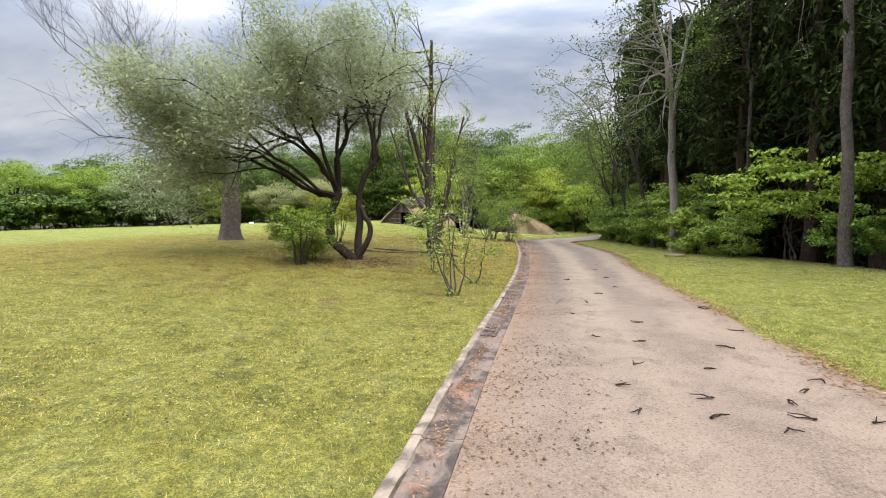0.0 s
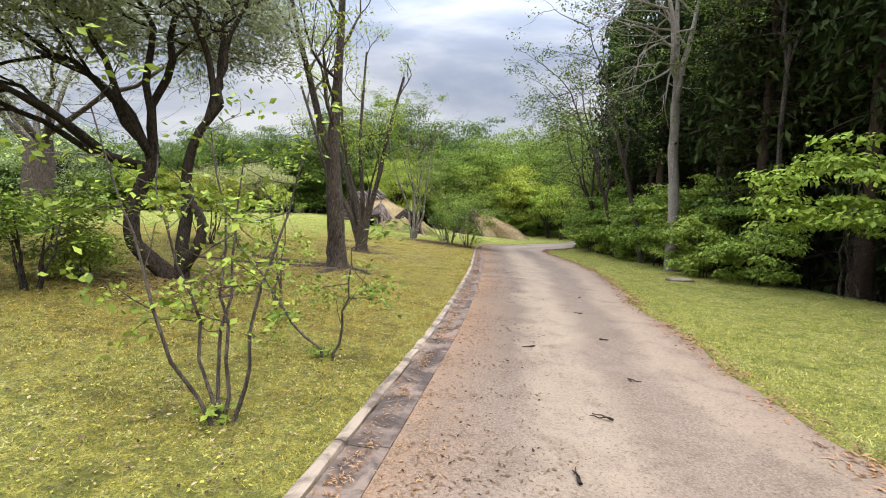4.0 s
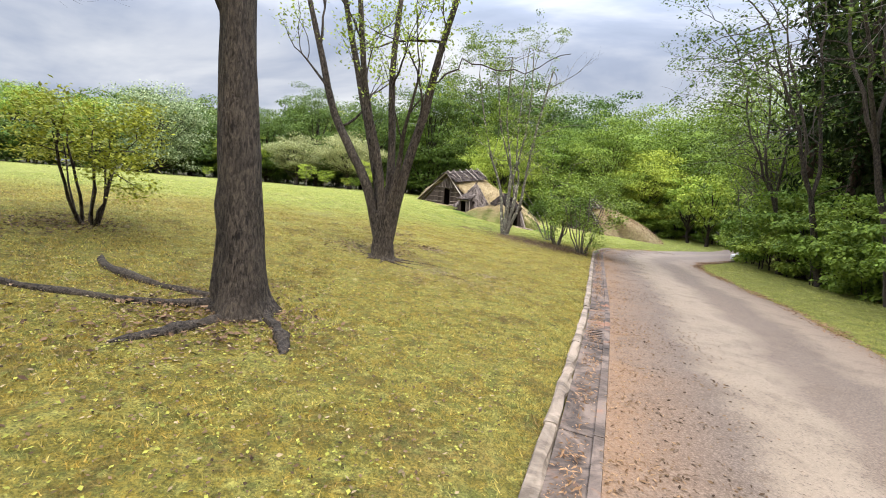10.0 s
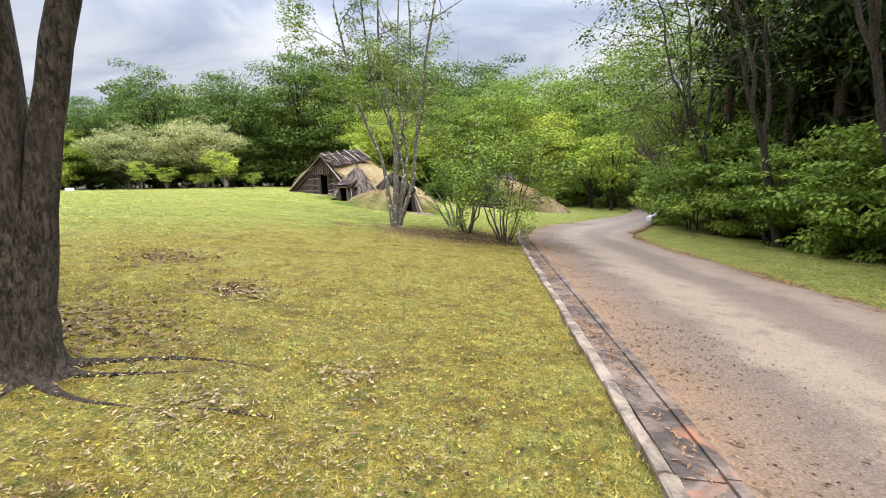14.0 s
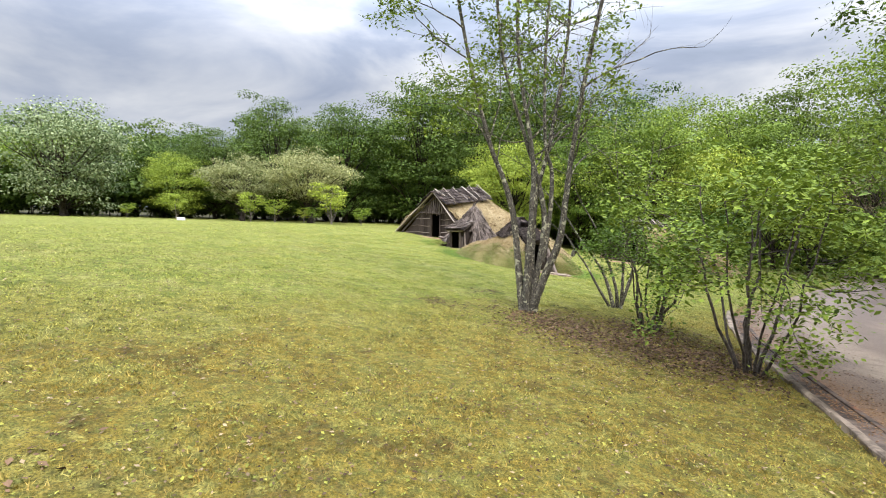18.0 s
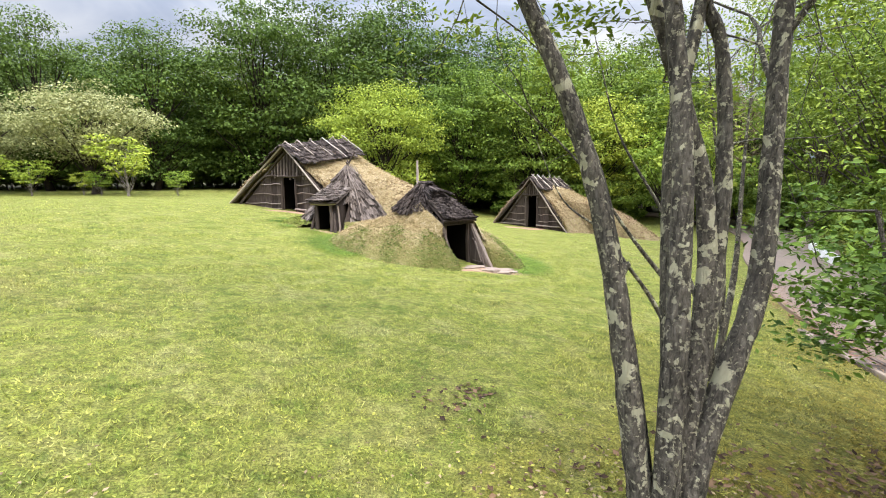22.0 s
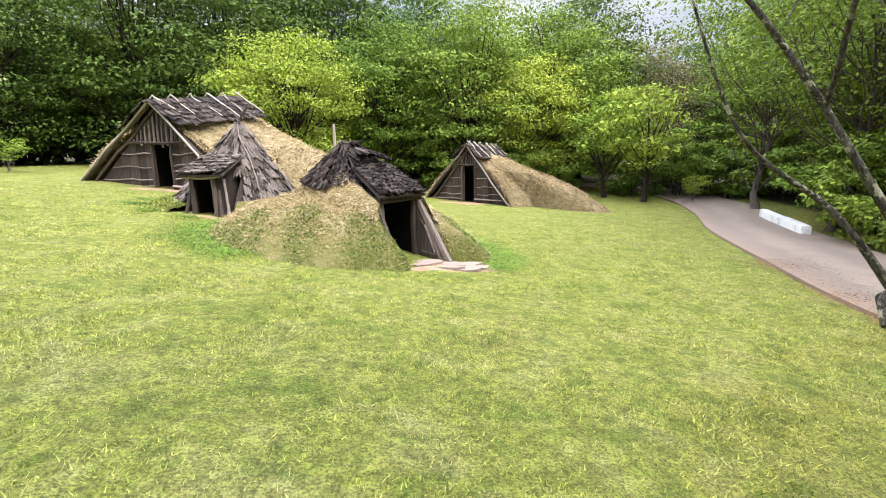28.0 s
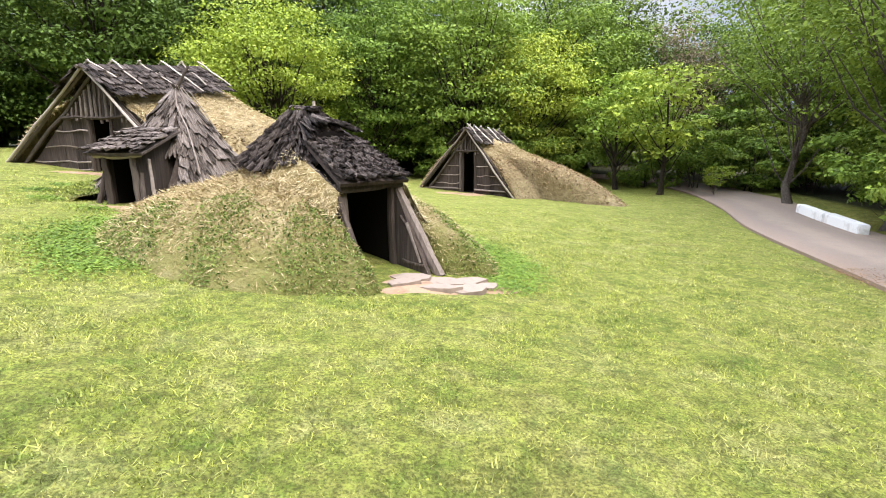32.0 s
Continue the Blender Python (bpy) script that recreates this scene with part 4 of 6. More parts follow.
def gable_hut(at, rz, w, h, L, seed, label, left, right, back, bark_down, lift=0.0, door_w=0.5, door_h=0.95, rise=0.0, fwd=0.55):
    """A pit house: gabled bark front, ridge roof of bark under poles, slopes of straw and earth to the ground."""
    rng = np.random.default_rng(seed)
    x0, y0 = at
    hut = thing("pit_house", x0, y0, label, "hut", "reconstructed pit houses", ground_z(x0, y0) + lift, rz)

    def base_z(x, y):
        p = hut.matrix_basis @ Vector((x, y, 0))
        return ground_z(p.x, p.y) - hut.matrix_basis.translation.z

    # slopes: from left foot round the back to right foot
    ang = np.linspace(math.pi + 0.12, -0.12, 46)
    ridge, outline = [], []
    for a in ang:
        c, s = math.cos(a), math.sin(a)
        ex = right if c > 0 else left
        oy = L * 0.5 + s * (back + L * 0.5) if s > 0 else -0.05
        k = min(1.0, min(abs(math.pi + 0.12 - a), abs(a + 0.12)) / 0.55)
        k = k * k * (3 - 2 * k)
        wide = w * 0.5 + ex * k
        oy -= fwd * ex * k * (1 - max(s, 0.0)) * (1.0 if c > 0 else 0.3)
        outline.append((c * wide * (1.0 if abs(c) > 0.2 else 1.0), oy))
        ridge.append((0.0, min(L, max(0.0, L * (0.5 + 0.9 * (s - 0.35))))))
    h_top = np.array([h - 0.05 + rise * q[1] / L for q in ridge])
    shell, P, Z = mound_shell(hut, ridge, outline, h_top, base_z, M_THATCH, rng, "straw_roof", 0.07, 18, "dry straw and earth roof slope", 0.032)
    tufts("straw_cover", hut, P, Z, 26000, M_STRAW, rng, 0.08, 0.15, 1.0, 0.2, "loose dry straw", 0.75)
    tufts("litter_cover", hut, P, Z, 11000, L_DEAD, rng, 0.07, 0.45, 1.02, 0.4, "brown dead leaves and stalks", 0.6)
    tufts("weed_cover", hut, P, Z, 2500, M_WEED, rng, 0.05, 0.8, 1.02, 0.35, "low weeds", 0.3)
    # front wall of bark boards, with the doorway cut out
    hw = w * 0.5 - 0.10
    slope = (h - 0.12) / hw

    def top_at(x):
        return (h - 0.12) - abs(x) * slope

    y = 0.16
    dw = door_w / 2
    xs = np.linspace(-hw + 0.1, hw - 0.1, 17)
    for a, b in zip(xs[:-1], xs[1:]):
        lo = min(base_z((a + b) / 2, y), 0.0) - 0.05
        za, zb = max(top_at(a), 0.02), max(top_at(b), 0.02)
        m_ = (a + b) / 2
        if abs(m_) < dw:
            solid_panel("board", [(a, y, door_h), (b, y, door_h), (b, y, max(zb, door_h + 0.02)), (a, y, max(za, door_h + 0.02))], 0.05, M_WALL, hut)
        else:
            k = rng.uniform(-0.02, 0.02)
            solid_panel("board", [(a + 0.004, y + k, lo), (b - 0.004, y + k, lo), (b - 0.004, y + k, zb), (a + 0.004, y + k, za)], 0.05, M_WALL, hut)
    # room behind the doorway, its shade painted near-black
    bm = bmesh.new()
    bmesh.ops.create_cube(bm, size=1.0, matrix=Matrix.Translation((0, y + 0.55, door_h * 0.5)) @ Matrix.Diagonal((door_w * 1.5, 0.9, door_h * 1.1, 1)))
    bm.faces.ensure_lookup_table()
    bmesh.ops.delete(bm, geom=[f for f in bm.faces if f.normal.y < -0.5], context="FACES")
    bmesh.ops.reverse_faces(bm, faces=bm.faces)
    part("room", bm, M_SHADE, hut, "earth room painted near-black for shade, seen through the doorway")
    # door posts, lintel, gable slats, wall rails
    for s in (-1, 1):
        pole(hut, (s * (dw + 0.03), y - 0.06, -0.05), (s * (dw - 0.01), y - 0.05, door_h + 0.25), 0.04, M_POLE_DARK, rng, "door_post")
    xl = (h - 0.2 - door_h) / slope
    pole(hut, (-xl, y - 0.10, door_h + 0.03), (xl, y - 0.10, door_h + 0.05), 0.035, M_POLE_DARK, rng, "lintel")
    for x in np.linspace(-hw * 0.46, hw * 0.46, 17):
        zt = top_at(x) - 0.04
        if zt > door_h + 0.12:
            pole(hut, (x, y - 0.09, door_h + rng.uniform(-0.08, 0.05)), (x + rng.normal(0, 0.01), y - 0.07, zt), 0.026, M_POLE_MID, rng, "gable_slat")
    for z_ in (0.22, 0.5, 0.78):
        if z_ < door_h:
            for s in (-1, 1):
                xe = (h - 0.12 - z_) / slope
                if xe > dw + 0.15:
                    pole(hut, (s * (dw + 0.05), y - 0.05, z_ + rng.normal(0, 0.015)), (s * (xe - 0.05), y - 0.05, z_ + rng.normal(0, 0.02)), 0.015, M_POLE, rng, "wall_rail", 0.75, 0.06)
    pole(hut, (-hw, y - 0.09, 0.03), (-dw, y - 0.09, 0.05), 0.03, M_POLE, rng, "sill_log")
    pole(hut, (dw, y - 0.09, 0.05), (hw, y - 0.09, 0.03), 0.03, M_POLE, rng, "sill_log")
    # rafters along the gable edges
    for s in (-1, 1):
        for k, (dy, r, mat) in enumerate(((0.0, 0.036, M_POLE_DARK), (0.10, 0.036, M_POLE_DARK), (-0.10, 0.028, M_POLE))):
            foot = w * 0.5 + 0.06 - 0.22 * (k == 1)
            z_f = base_z(s * foot, dy) - 0.05
            pole(hut, (s * foot, dy - 0.03, z_f), (-s * 0.02, dy, h + 0.04 - 0.1 * (k == 1)), r, mat, rng, "rafter", 0.8, 0.02)
    # bark roof beside the ridge, with poles over it
    for s in (-1, 1):
        d = bark_down
        zt, zl = h + 0.03, h + 0.03 - (h / (w * 0.5 + 0.25)) * d + 0.02
        tl, tr = (s * 0.0, -0.16, zt), (s * 0.0, L + 0.1, zt + rise)
        bl, br = (s * d, -0.16, zl), (s * d, L + 0.25, zl + rise)
        quad = (tl, tr, br, bl) if s > 0 else (tr, tl, bl, br)
        sheets(hut, quad, 5, int(L / 0.085), M_SHINGLE_DARK, rng, 1.6, 0.08)
        n = 6
        for i in range(n):
            yy = 0.05 + (L + 0.05) * i / (n - 1)
            up = rise * yy / L
            far = rng.uniform(0.85, 1.25)
            pole(hut, (-s * 0.04, yy + rng.normal(0, 0.05), zt + 0.13 + up), (s * d * far, yy + rng.normal(0.05, 0.14), zt + (zl - zt) * far + 0.13 + up), 0.019, M_POLE_PALE, rng, "roof_pole", 0.7, 0.05, label="pale crooked roof pole")
    pole(hut, (0, -0.2, h + 0.02), (0, L + 0.15, h + 0.02 + rise), 0.03, M_POLE_DARK, rng, "ridge_pole")
    return hut


def soil_patch(x, y, rx, ry, label):
    """Bare trodden earth in front of a doorway."""
    rng = np.random.default_rng(int(abs(x * 100)))
    a = np.linspace(0, 2 * np.pi, 28, endpoint=False)
    v = []
    for k in (0.0, 0.5, 1.0):
        for t in a:
            r = k * (1 + 0.25 * math.sin(3 * t + x) + 0.12 * math.sin(7 * t))
            px, py = x + rx * r * math.cos(t), y + ry * r * math.sin(t)
            v.append((px, py, ground_z(px, py) + 0.022 - 0.03 * (k == 1.0)))
    f = [[i * 28 + j, i * 28 + (j + 1) % 28, (i + 1) * 28 + (j + 1) % 28, (i + 1) * 28 + j] for i in range(2) for j in range(28)]
    ob = new("bare_soil", mesh_np("bare_soil", v, np.array(f), M_SOIL, True))
    return tagged(ob, label, "soil", kind="structure")


# ---- the four huts ----
large_hut = gable_hut((-3.12, 40.2), -30, 4.35, 1.90, 2.9, 21, "large pit house with bark gable, pole rafters and straw-covered roof", 0.4, 2.75, 4.6, 0.72, 0.0, 0.52, 1.0, 0.38, 0.1)
small_hut = gable_hut((5.6, 44.3), -45, 3.33, 1.93, 2.4, 22, "small pit house with bark gable and tan straw mound", 1.3, 3.6, 2.7, 0.5, 0.06, 0.5, 1.22, -0.1, 0.75)
soil_patch(-2.95, 39.75, 0.8, 0.35, "bare trodden soil before the large hut's doorway")
soil_patch(5.35, 43.75, 1.0, 0.4, "bare trodden soil before the small hut's doorway")


def bark_tent(at, rz, r, h, seed):
    """A pointed hut of bark sheets held down by pale poles, with a roofed porch."""
    rng = np.random.default_rng(seed)
    hut = thing("bark_tent", *at, "pointed hut of grey bark sheets under pale poles, with a porch", "hut", "reconstructed pit houses", None, rz)

    def bz(x, y):
        p = hut.matrix_basis @ Vector((x, y, 0))
        return ground_z(p.x, p.y) - hut.matrix_basis.translation.z

    apex = Vector((0, 0, h))
    n = 7
    foot = []
    for i in range(n):
        a = 2 * math.pi * (i + 0.5) / n - math.pi / 2
        x, y = r * math.cos(a), r * math.sin(a)
        foot.append(Vector((x, y, bz(x, y) - 0.03)))
    for i in range(n):
        a, b = foot[i], foot[(i + 1) % n]
        m = (a + b) * 0.5
        if m.y < -0.8 * r * math.cos(math.pi / n) and abs(m.x) < 0.2:
            # the side with the porch: sheets only above it
            a2, b2 = a.lerp(apex, 0.45), b.lerp(apex, 0.45)
            solid_panel("wall", [a2, b2, apex], 0.04, M_WALL, hut)
            sheets(hut, (apex.lerp(a2, 0.03), apex.lerp(b2, 0.03), b2, a2), 5, 6, M_SHINGLE, rng, 1.5, 0.06)
            for s, e in ((a, a2), (b, b2)):
                q = Vector((s.x * 0.55, s.y, s.z))
                solid_panel("wall", [s, q, Vector((q.x, e.y, e.z)), e] if s.x < 0 else [q, s, e, Vector((q.x, e.y, e.z))], 0.04, M_WALL, hut)
            continue
        solid_panel("wall", [a, b, apex], 0.04, M_WALL, hut)
        sheets(hut, (apex.lerp(a, 0.03), apex.lerp(b, 0.03), b, a), 9, 9, M_SHINGLE, rng, 1.5, 0.06)
    for i in range(n):
        for k in (0.0, 0.36, 0.68) if i == 1 else (0.0, 0.5) if i == 0 else (0.15,):
            a = foot[i].lerp(foot[(i + 1) % n], k + rng.normal(0, 0.05))
            if a.y < -0.75 * r and abs(a.x) < 0.45 * r:
                continue
            out = Vector((a.x, a.y, 0)).normalized() * 0.07
            pole(hut, a + out, apex + Vector((rng.normal(0, 0.05), rng.normal(0, 0.05), rng.uniform(-0.02, 0.1))) + out * 0.8, 0.012, M_POLE, rng, "holding_pole", 0.6, 0.045, label="pale crooked pole")
    for d in ((0.16, 0.05, 0.30), (-0.05, 0.1, 0.12), (0.0, -0.08, 0.08)):
        pole(hut, apex - Vector(d) * 0.7, apex + Vector(d) * 1.1, 0.022, M_POLE_DARK, rng, "crossing_pole")
    # porch: two posts, sloping roof of sheets, side panels
    pw, ph, py = 0.20, 0.64, -r * 0.92 - 0.16
    zb = bz(0, py)
    ytop, ztop = -r * 0.42, 0.98
    quad = (Vector((-0.30, ytop, ztop)), Vector((0.30, ytop, ztop)), Vector((0.37, py - 0.12, zb + ph)), Vector((-0.37, py - 0.12, zb + ph)))
    solid_panel("porch_roof", [q - Vector((0, 0, 0.03)) for q in quad], 0.03, M_WALL, hut)
    sheets(hut, quad, 6, 9, M_SHINGLE, rng, 1.5, 0.06)
    for s in (-1, 1):
        solid_panel("porch_side", [(s * pw, py, zb - 0.05), (s * pw, -r * 0.35, zb), (s * pw, -r * 0.35, zb + 0.9), (s * pw, py, zb + ph - 0.02)], 0.03, M_WALL, hut)
        pole(hut, (s * (pw - 0.02), py - 0.03, zb - 0.05), (s * (pw - 0.03), py - 0.03, zb + ph), 0.045, M_POLE_DARK, rng, "porch_post")
        pole(hut, (s * (pw + 0.16), py + 0.0, zb - 0.02), (s * (pw + 0.05), py + 0.15, zb + ph - 0.08), 0.024, M_POLE, rng, "leaning_pole")
        pole(hut, (s * (pw + 0.10), py - 0.1, zb - 0.02), (s * (pw + 0.03), py + 0.02, zb + 0.4), 0.03, M_POLE_DARK, rng, "leaning_pole")
    pole(hut, (-pw - 0.1, py - 0.05, zb + ph - 0.03), (pw + 0.1, py - 0.05, zb + ph - 0.02), 0.03, M_POLE, rng, "lintel")
    # inside of the porch: a box with the shade painted on as near-black
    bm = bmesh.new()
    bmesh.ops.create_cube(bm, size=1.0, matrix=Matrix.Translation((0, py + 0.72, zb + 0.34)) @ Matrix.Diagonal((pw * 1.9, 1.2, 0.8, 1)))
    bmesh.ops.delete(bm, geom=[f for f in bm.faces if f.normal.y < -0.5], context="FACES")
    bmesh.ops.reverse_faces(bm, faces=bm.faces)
    part("room", bm, M_SHADE, hut, "inside of the porch, painted near-black for shade")
    # weedy bank round the foot
    ang = np.linspace(-math.pi / 2 + 0.35, 1.5 * math.pi - 0.35, 40)
    ring = [(r * 0.86 * math.cos(a), r * 0.86 * math.sin(a)) for a in ang]
    outl = [((r + 0.42 + 0.08 * math.sin(5 * a)) * math.cos(a), (r + 0.42) * math.sin(a)) for a in ang]
    _, P, Z = mound_shell(hut, ring, outl, 0.26, bz, M_MOUND, rng, "bank", 0.1, 8, "low weedy earth bank", 0.02)
    tufts("weed_cover", hut, P, Z, 9000, M_WEED, rng, 0.045, 0.2, 1.05, 0.4, "weeds on the bank", 0.3)
    return hut


tent = bark_tent((-1.0, 37.2), -20, 1.22, 1.54, 31)
soil_patch(-1.5, 35.75, 0.34, 0.16, "bare soil at the porch of the bark hut")


def earth_hut(at, rz, seed):
    """An earth mound with weeds, a cap of dark bark and a low sloping entrance."""
    rng = np.random.default_rng(seed)
    hut = thing("earth_house", *at, "earth-covered pit house with a dark bark cap and low entrance", "hut", "reconstructed pit houses", None, rz)

    def bz(x, y):
        p = hut.matrix_basis @ Vector((x, y, 0))
        return ground_z(p.x, p.y) - hut.matrix_basis.translation.z

    h = 1.31
    ang = np.linspace(-math.pi / 2 + 0.24, 1.5 * math.pi - 0.24, 72)
    R = 1.95
    outl = []
    for a in ang:
        x, y = (R + 0.10 * math.sin(3 * a + 1)) * math.cos(a), (R * 0.95 + 0.1 * math.sin(4 * a)) * math.sin(a)
        if y < 0:
            y = max(y, (-1.42 if x > 0 else -1.62) - 0.5 * min(1.0, max(0.0, abs(x) - 0.45) / 0.6))
        outl.append((x, y))
    ring = [(0.36 * math.cos(a), 0.34 * math.sin(a) + 0.1) for a in ang]
    _, P, Z = mound_shell(hut, ring, outl, 0.90, bz, M_MOUND, rng, "mound", 0.05, 24, "earth mound, dry on top and weedy below", 0.035, True, 0.45, 0.01)

    def low(c, g):
        return g.random(len(c)) < np.clip((0.50 - c[:, 2] + 0.30 * np.sin(c[:, 0] * 3.1 + c[:, 1] * 2.3) + 0.22 * np.sin(c[:, 0] * 7.3 - c[:, 1] * 6.1)) / 0.4, 0.02, 1)

    def high(c, g):
        return g.random(len(c)) < np.clip((c[:, 2] - 0.15) / 0.35, 0.30, 1)

    tufts("weed_cover", hut, P[:, 1:-1], Z[:, 1:-1], 80000, M_WEED, rng, 0.022, 0.15, 1.0, 0.5, "green weeds and clover", 0.25, low)
    tufts("straw_cover", hut, P[:, 1:-1], Z[:, 1:-1], 42000, M_STRAW, rng, 0.055, 0.12, 1.0, 0.10, "dry grass", 0.75, high)
    # bark cap: ragged strips on a steep cone with a short ridge
    n = 10
    for i in range(n):
        a0, a1 = 2 * math.pi * i / n - math.pi / 2, 2 * math.pi * (i + 1) / n - math.pi / 2
        rr, zc = 0.62, 0.82
        a = Vector((rr * math.cos(a0), rr * 0.95 * math.sin(a0) + 0.1, zc + 0.04 * math.sin(5 * a0)))
        b = Vector((rr * math.cos(a1), rr * 0.95 * math.sin(a1) + 0.1, zc + 0.04 * math.sin(5 * a1)))
        t1 = Vector((0.13 * math.cos(a0), 0.12 + 0.05 * math.sin(a0), h))
        t2 = Vector((0.13 * math.cos(a1), 0.12 + 0.05 * math.sin(a1), h))
        # backing boards take the shade black, for the gaps between bark strips
        solid_panel("cap_board", [a, b, t2 - Vector((0, 0, 0.03)), t1 - Vector((0, 0, 0.03))], 0.03, M_SHADE, hut)
        sheets(hut, (t1, t2, b, a), 7, 15, M_SHINGLE_DARK, rng, 1.6, 0.2)
    sheets(hut, ((-0.14, 0.18, h + 0.03), (0.14, 0.18, h + 0.03), (0.16, -0.04, h - 0.02), (-0.16, -0.04, h - 0.02)), 1, 7, M_SHINGLE_DARK, rng, 1.2, 0.4)
    # hooded smoke opening, like a raised brow in the front of the cap
    brow = []
    for k in range(9):
        a = math.pi * k / 8
        brow.append((Vector((0.13 * math.cos(a), -0.06, 1.20 + 0.06 * math.sin(a))), Vector((0.23 * math.cos(a), -0.36, 1.045 + 0.115 * math.sin(a)))))
    for (t1, f1), (t2, f2) in zip(brow[:-1], brow[1:]):
        sheets(hut, (t2, t1, f1, f2), 1, 3, M_SHINGLE_DARK, rng, 1.12, 0.12, 0.004)
    # a near-black panel paints the shade of the opening under the brow
    solid_panel("smoke_slit_shade", [f + Vector((0, 0.03, -0.015)) for _, f in brow[::-1]], 0.02, M_SHADE, hut, "smoke opening as a panel painted near-black for shade")
    # entrance roof: courses of bark down to a frayed lip
    lip_y, lip_z, hw = -0.98, 0.72, 0.32
    q = (Vector((-0.27, -0.28, 1.06)), Vector((0.27, -0.28, 1.06)), Vector((hw + 0.05, lip_y, lip_z)), Vector((-hw - 0.05, lip_y, lip_z)))
    solid_panel("entrance_roof", [p - Vector((0, 0, 0.035)) for p in q], 0.03, M_WALL, hut)
    sheets(hut, q, 9, 24, M_SHINGLE_DARK, rng, 1.6, 0.16)
    # slanting jambs, side panels, inner frame, passage painted near-black for its shade
    zb = bz(0, -1.4)
    fy, iy = lip_y - 0.42, lip_y + 0.10
    for s in (-1, 1):
        pole(hut, (s * (hw + 0.06), fy + (0.1 if s < 0 else 0.0), zb - 0.06), (s * (hw + 0.0), lip_y + 0.14, lip_z - 0.03), 0.034 if s < 0 else 0.05, M_POLE_MID if s < 0 else M_POLE, rng, "jamb", 0.85, 0.012, label="thick pale slanting log")
        solid_panel("side_panel", [(s * hw, fy + 0.06, zb - 0.05), (s * hw, -0.3, zb), (s * hw, -0.3, 0.95), (s * hw, lip_y + 0.1, lip_z - 0.06)], 0.04, M_WALL, hut)
        edge = [(s * (hw + 0.05), yy) for yy in np.linspace(-0.2, lip_y + 0.02, 9)]
        foot = [(s * xx, yy) for xx, yy in zip(np.linspace(1.25, 0.72, 9), np.linspace(-0.25, fy + 0.12, 9))]
        _, BP, BZ = mound_shell(hut, edge[:: -s], foot[:: -s], np.linspace(1.0, lip_z - 0.07, 9)[:: -s], bz, M_MOUND, rng, "bank", 0.03, 12, "straw bank against the entrance", 0.02)
        tufts("bank_straw", hut, BP, BZ, 5000, M_STRAW, rng, 0.055, 0.0, 1.0, 0.10, "dry grass", 0.75)
        tufts("bank_weeds", hut, BP, BZ, 3000, M_WEED, rng, 0.022, 0.4, 1.0, 0.5, "green weeds", 0.25)
        pole(hut, (s * (hw - 0.05), iy, zb - 0.06), (s * (hw - 0.05), iy + 0.02, lip_z - 0.05), 0.042, M_POLE_DARK, rng, "inner_post")
    for ya, za, yb, zc_ in ((-1.06, 0.40, -1.24, 0.06), (-1.00, 0.05, -1.30, 0.04), (-0.98, 0.46, -1.10, 0.30)):
        pole(hut, (hw - 0.045, ya, zb + za), (hw - 0.045, yb, zb + zc_), 0.016, M_POLE_MID, rng, "inner_pole")
    pole(hut, (-hw - 0.02, lip_y + 0.06, lip_z - 0.06), (hw + 0.02, lip_y + 0.06, lip_z - 0.06), 0.035, M_POLE_DARK, rng, "lintel")
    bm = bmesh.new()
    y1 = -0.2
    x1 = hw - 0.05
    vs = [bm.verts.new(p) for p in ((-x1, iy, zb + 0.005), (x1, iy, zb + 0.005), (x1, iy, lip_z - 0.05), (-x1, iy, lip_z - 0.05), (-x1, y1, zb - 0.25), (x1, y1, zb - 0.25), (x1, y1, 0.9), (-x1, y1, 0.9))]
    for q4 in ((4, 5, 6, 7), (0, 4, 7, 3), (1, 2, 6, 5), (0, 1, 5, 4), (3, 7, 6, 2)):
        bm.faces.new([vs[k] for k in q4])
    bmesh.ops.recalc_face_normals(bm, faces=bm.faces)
    part("passage", bm, M_SHADE, hut, "sloping passage into the house, painted near-black for shade")
    return hut


EARTH = (0.78, 34.35)
earth = earth_hut(EARTH, 30, 33)
soil_patch(1.75, 32.95, 0.6, 0.3, "bare reddish soil before the low entrance")
rng = np.random.default_rng(3)
for k, (sx, sy, sr, ang) in enumerate(((1.50, 33.10, 0.20, 10), (1.72, 33.00, 0.21, 60), (1.93, 33.02, 0.19, 140), (1.63, 32.82, 0.19, 200), (1.86, 32.80, 0.18, 260), (1.40, 32.95, 0.15, 30), (2.06, 32.90, 0.14, 80))):
    bm = bmesh.new()
    n = 7
    top, bot = [], []
    for i in range(n):
        a = 2 * math.pi * i / n + radians(ang)
        r = sr * rng.uniform(0.75, 1.15)
        top.append(bm.verts.new((r * math.cos(a), r * 0.62 * math.sin(a), 0.008)))
        bot.append(bm.verts.new((r * 1.03 * math.cos(a), r * 0.64 * math.sin(a), -0.05)))
    bm.faces.new(top)
    for i in range(n):
        j = (i + 1) % n
        bm.faces.new((top[j], top[i], bot[i], bot[j]))
    me = bpy.data.meshes.new("paving_stone")
    bm.to_mesh(me)
    bm.free()
    me.materials.append(M_STONE)
    ob = new("paving_stone", me)
    ob.matrix_basis = pose(sx, sy, ground_z(sx, sy) + 0.022, rng.normal(0, 2), rng.normal(0, 2), rng.uniform(-20, 20))
    tagged(ob, "flat pinkish paving stone before the low entrance", "stone", "entrance paving stones")

# ---- trees of the lawn ----


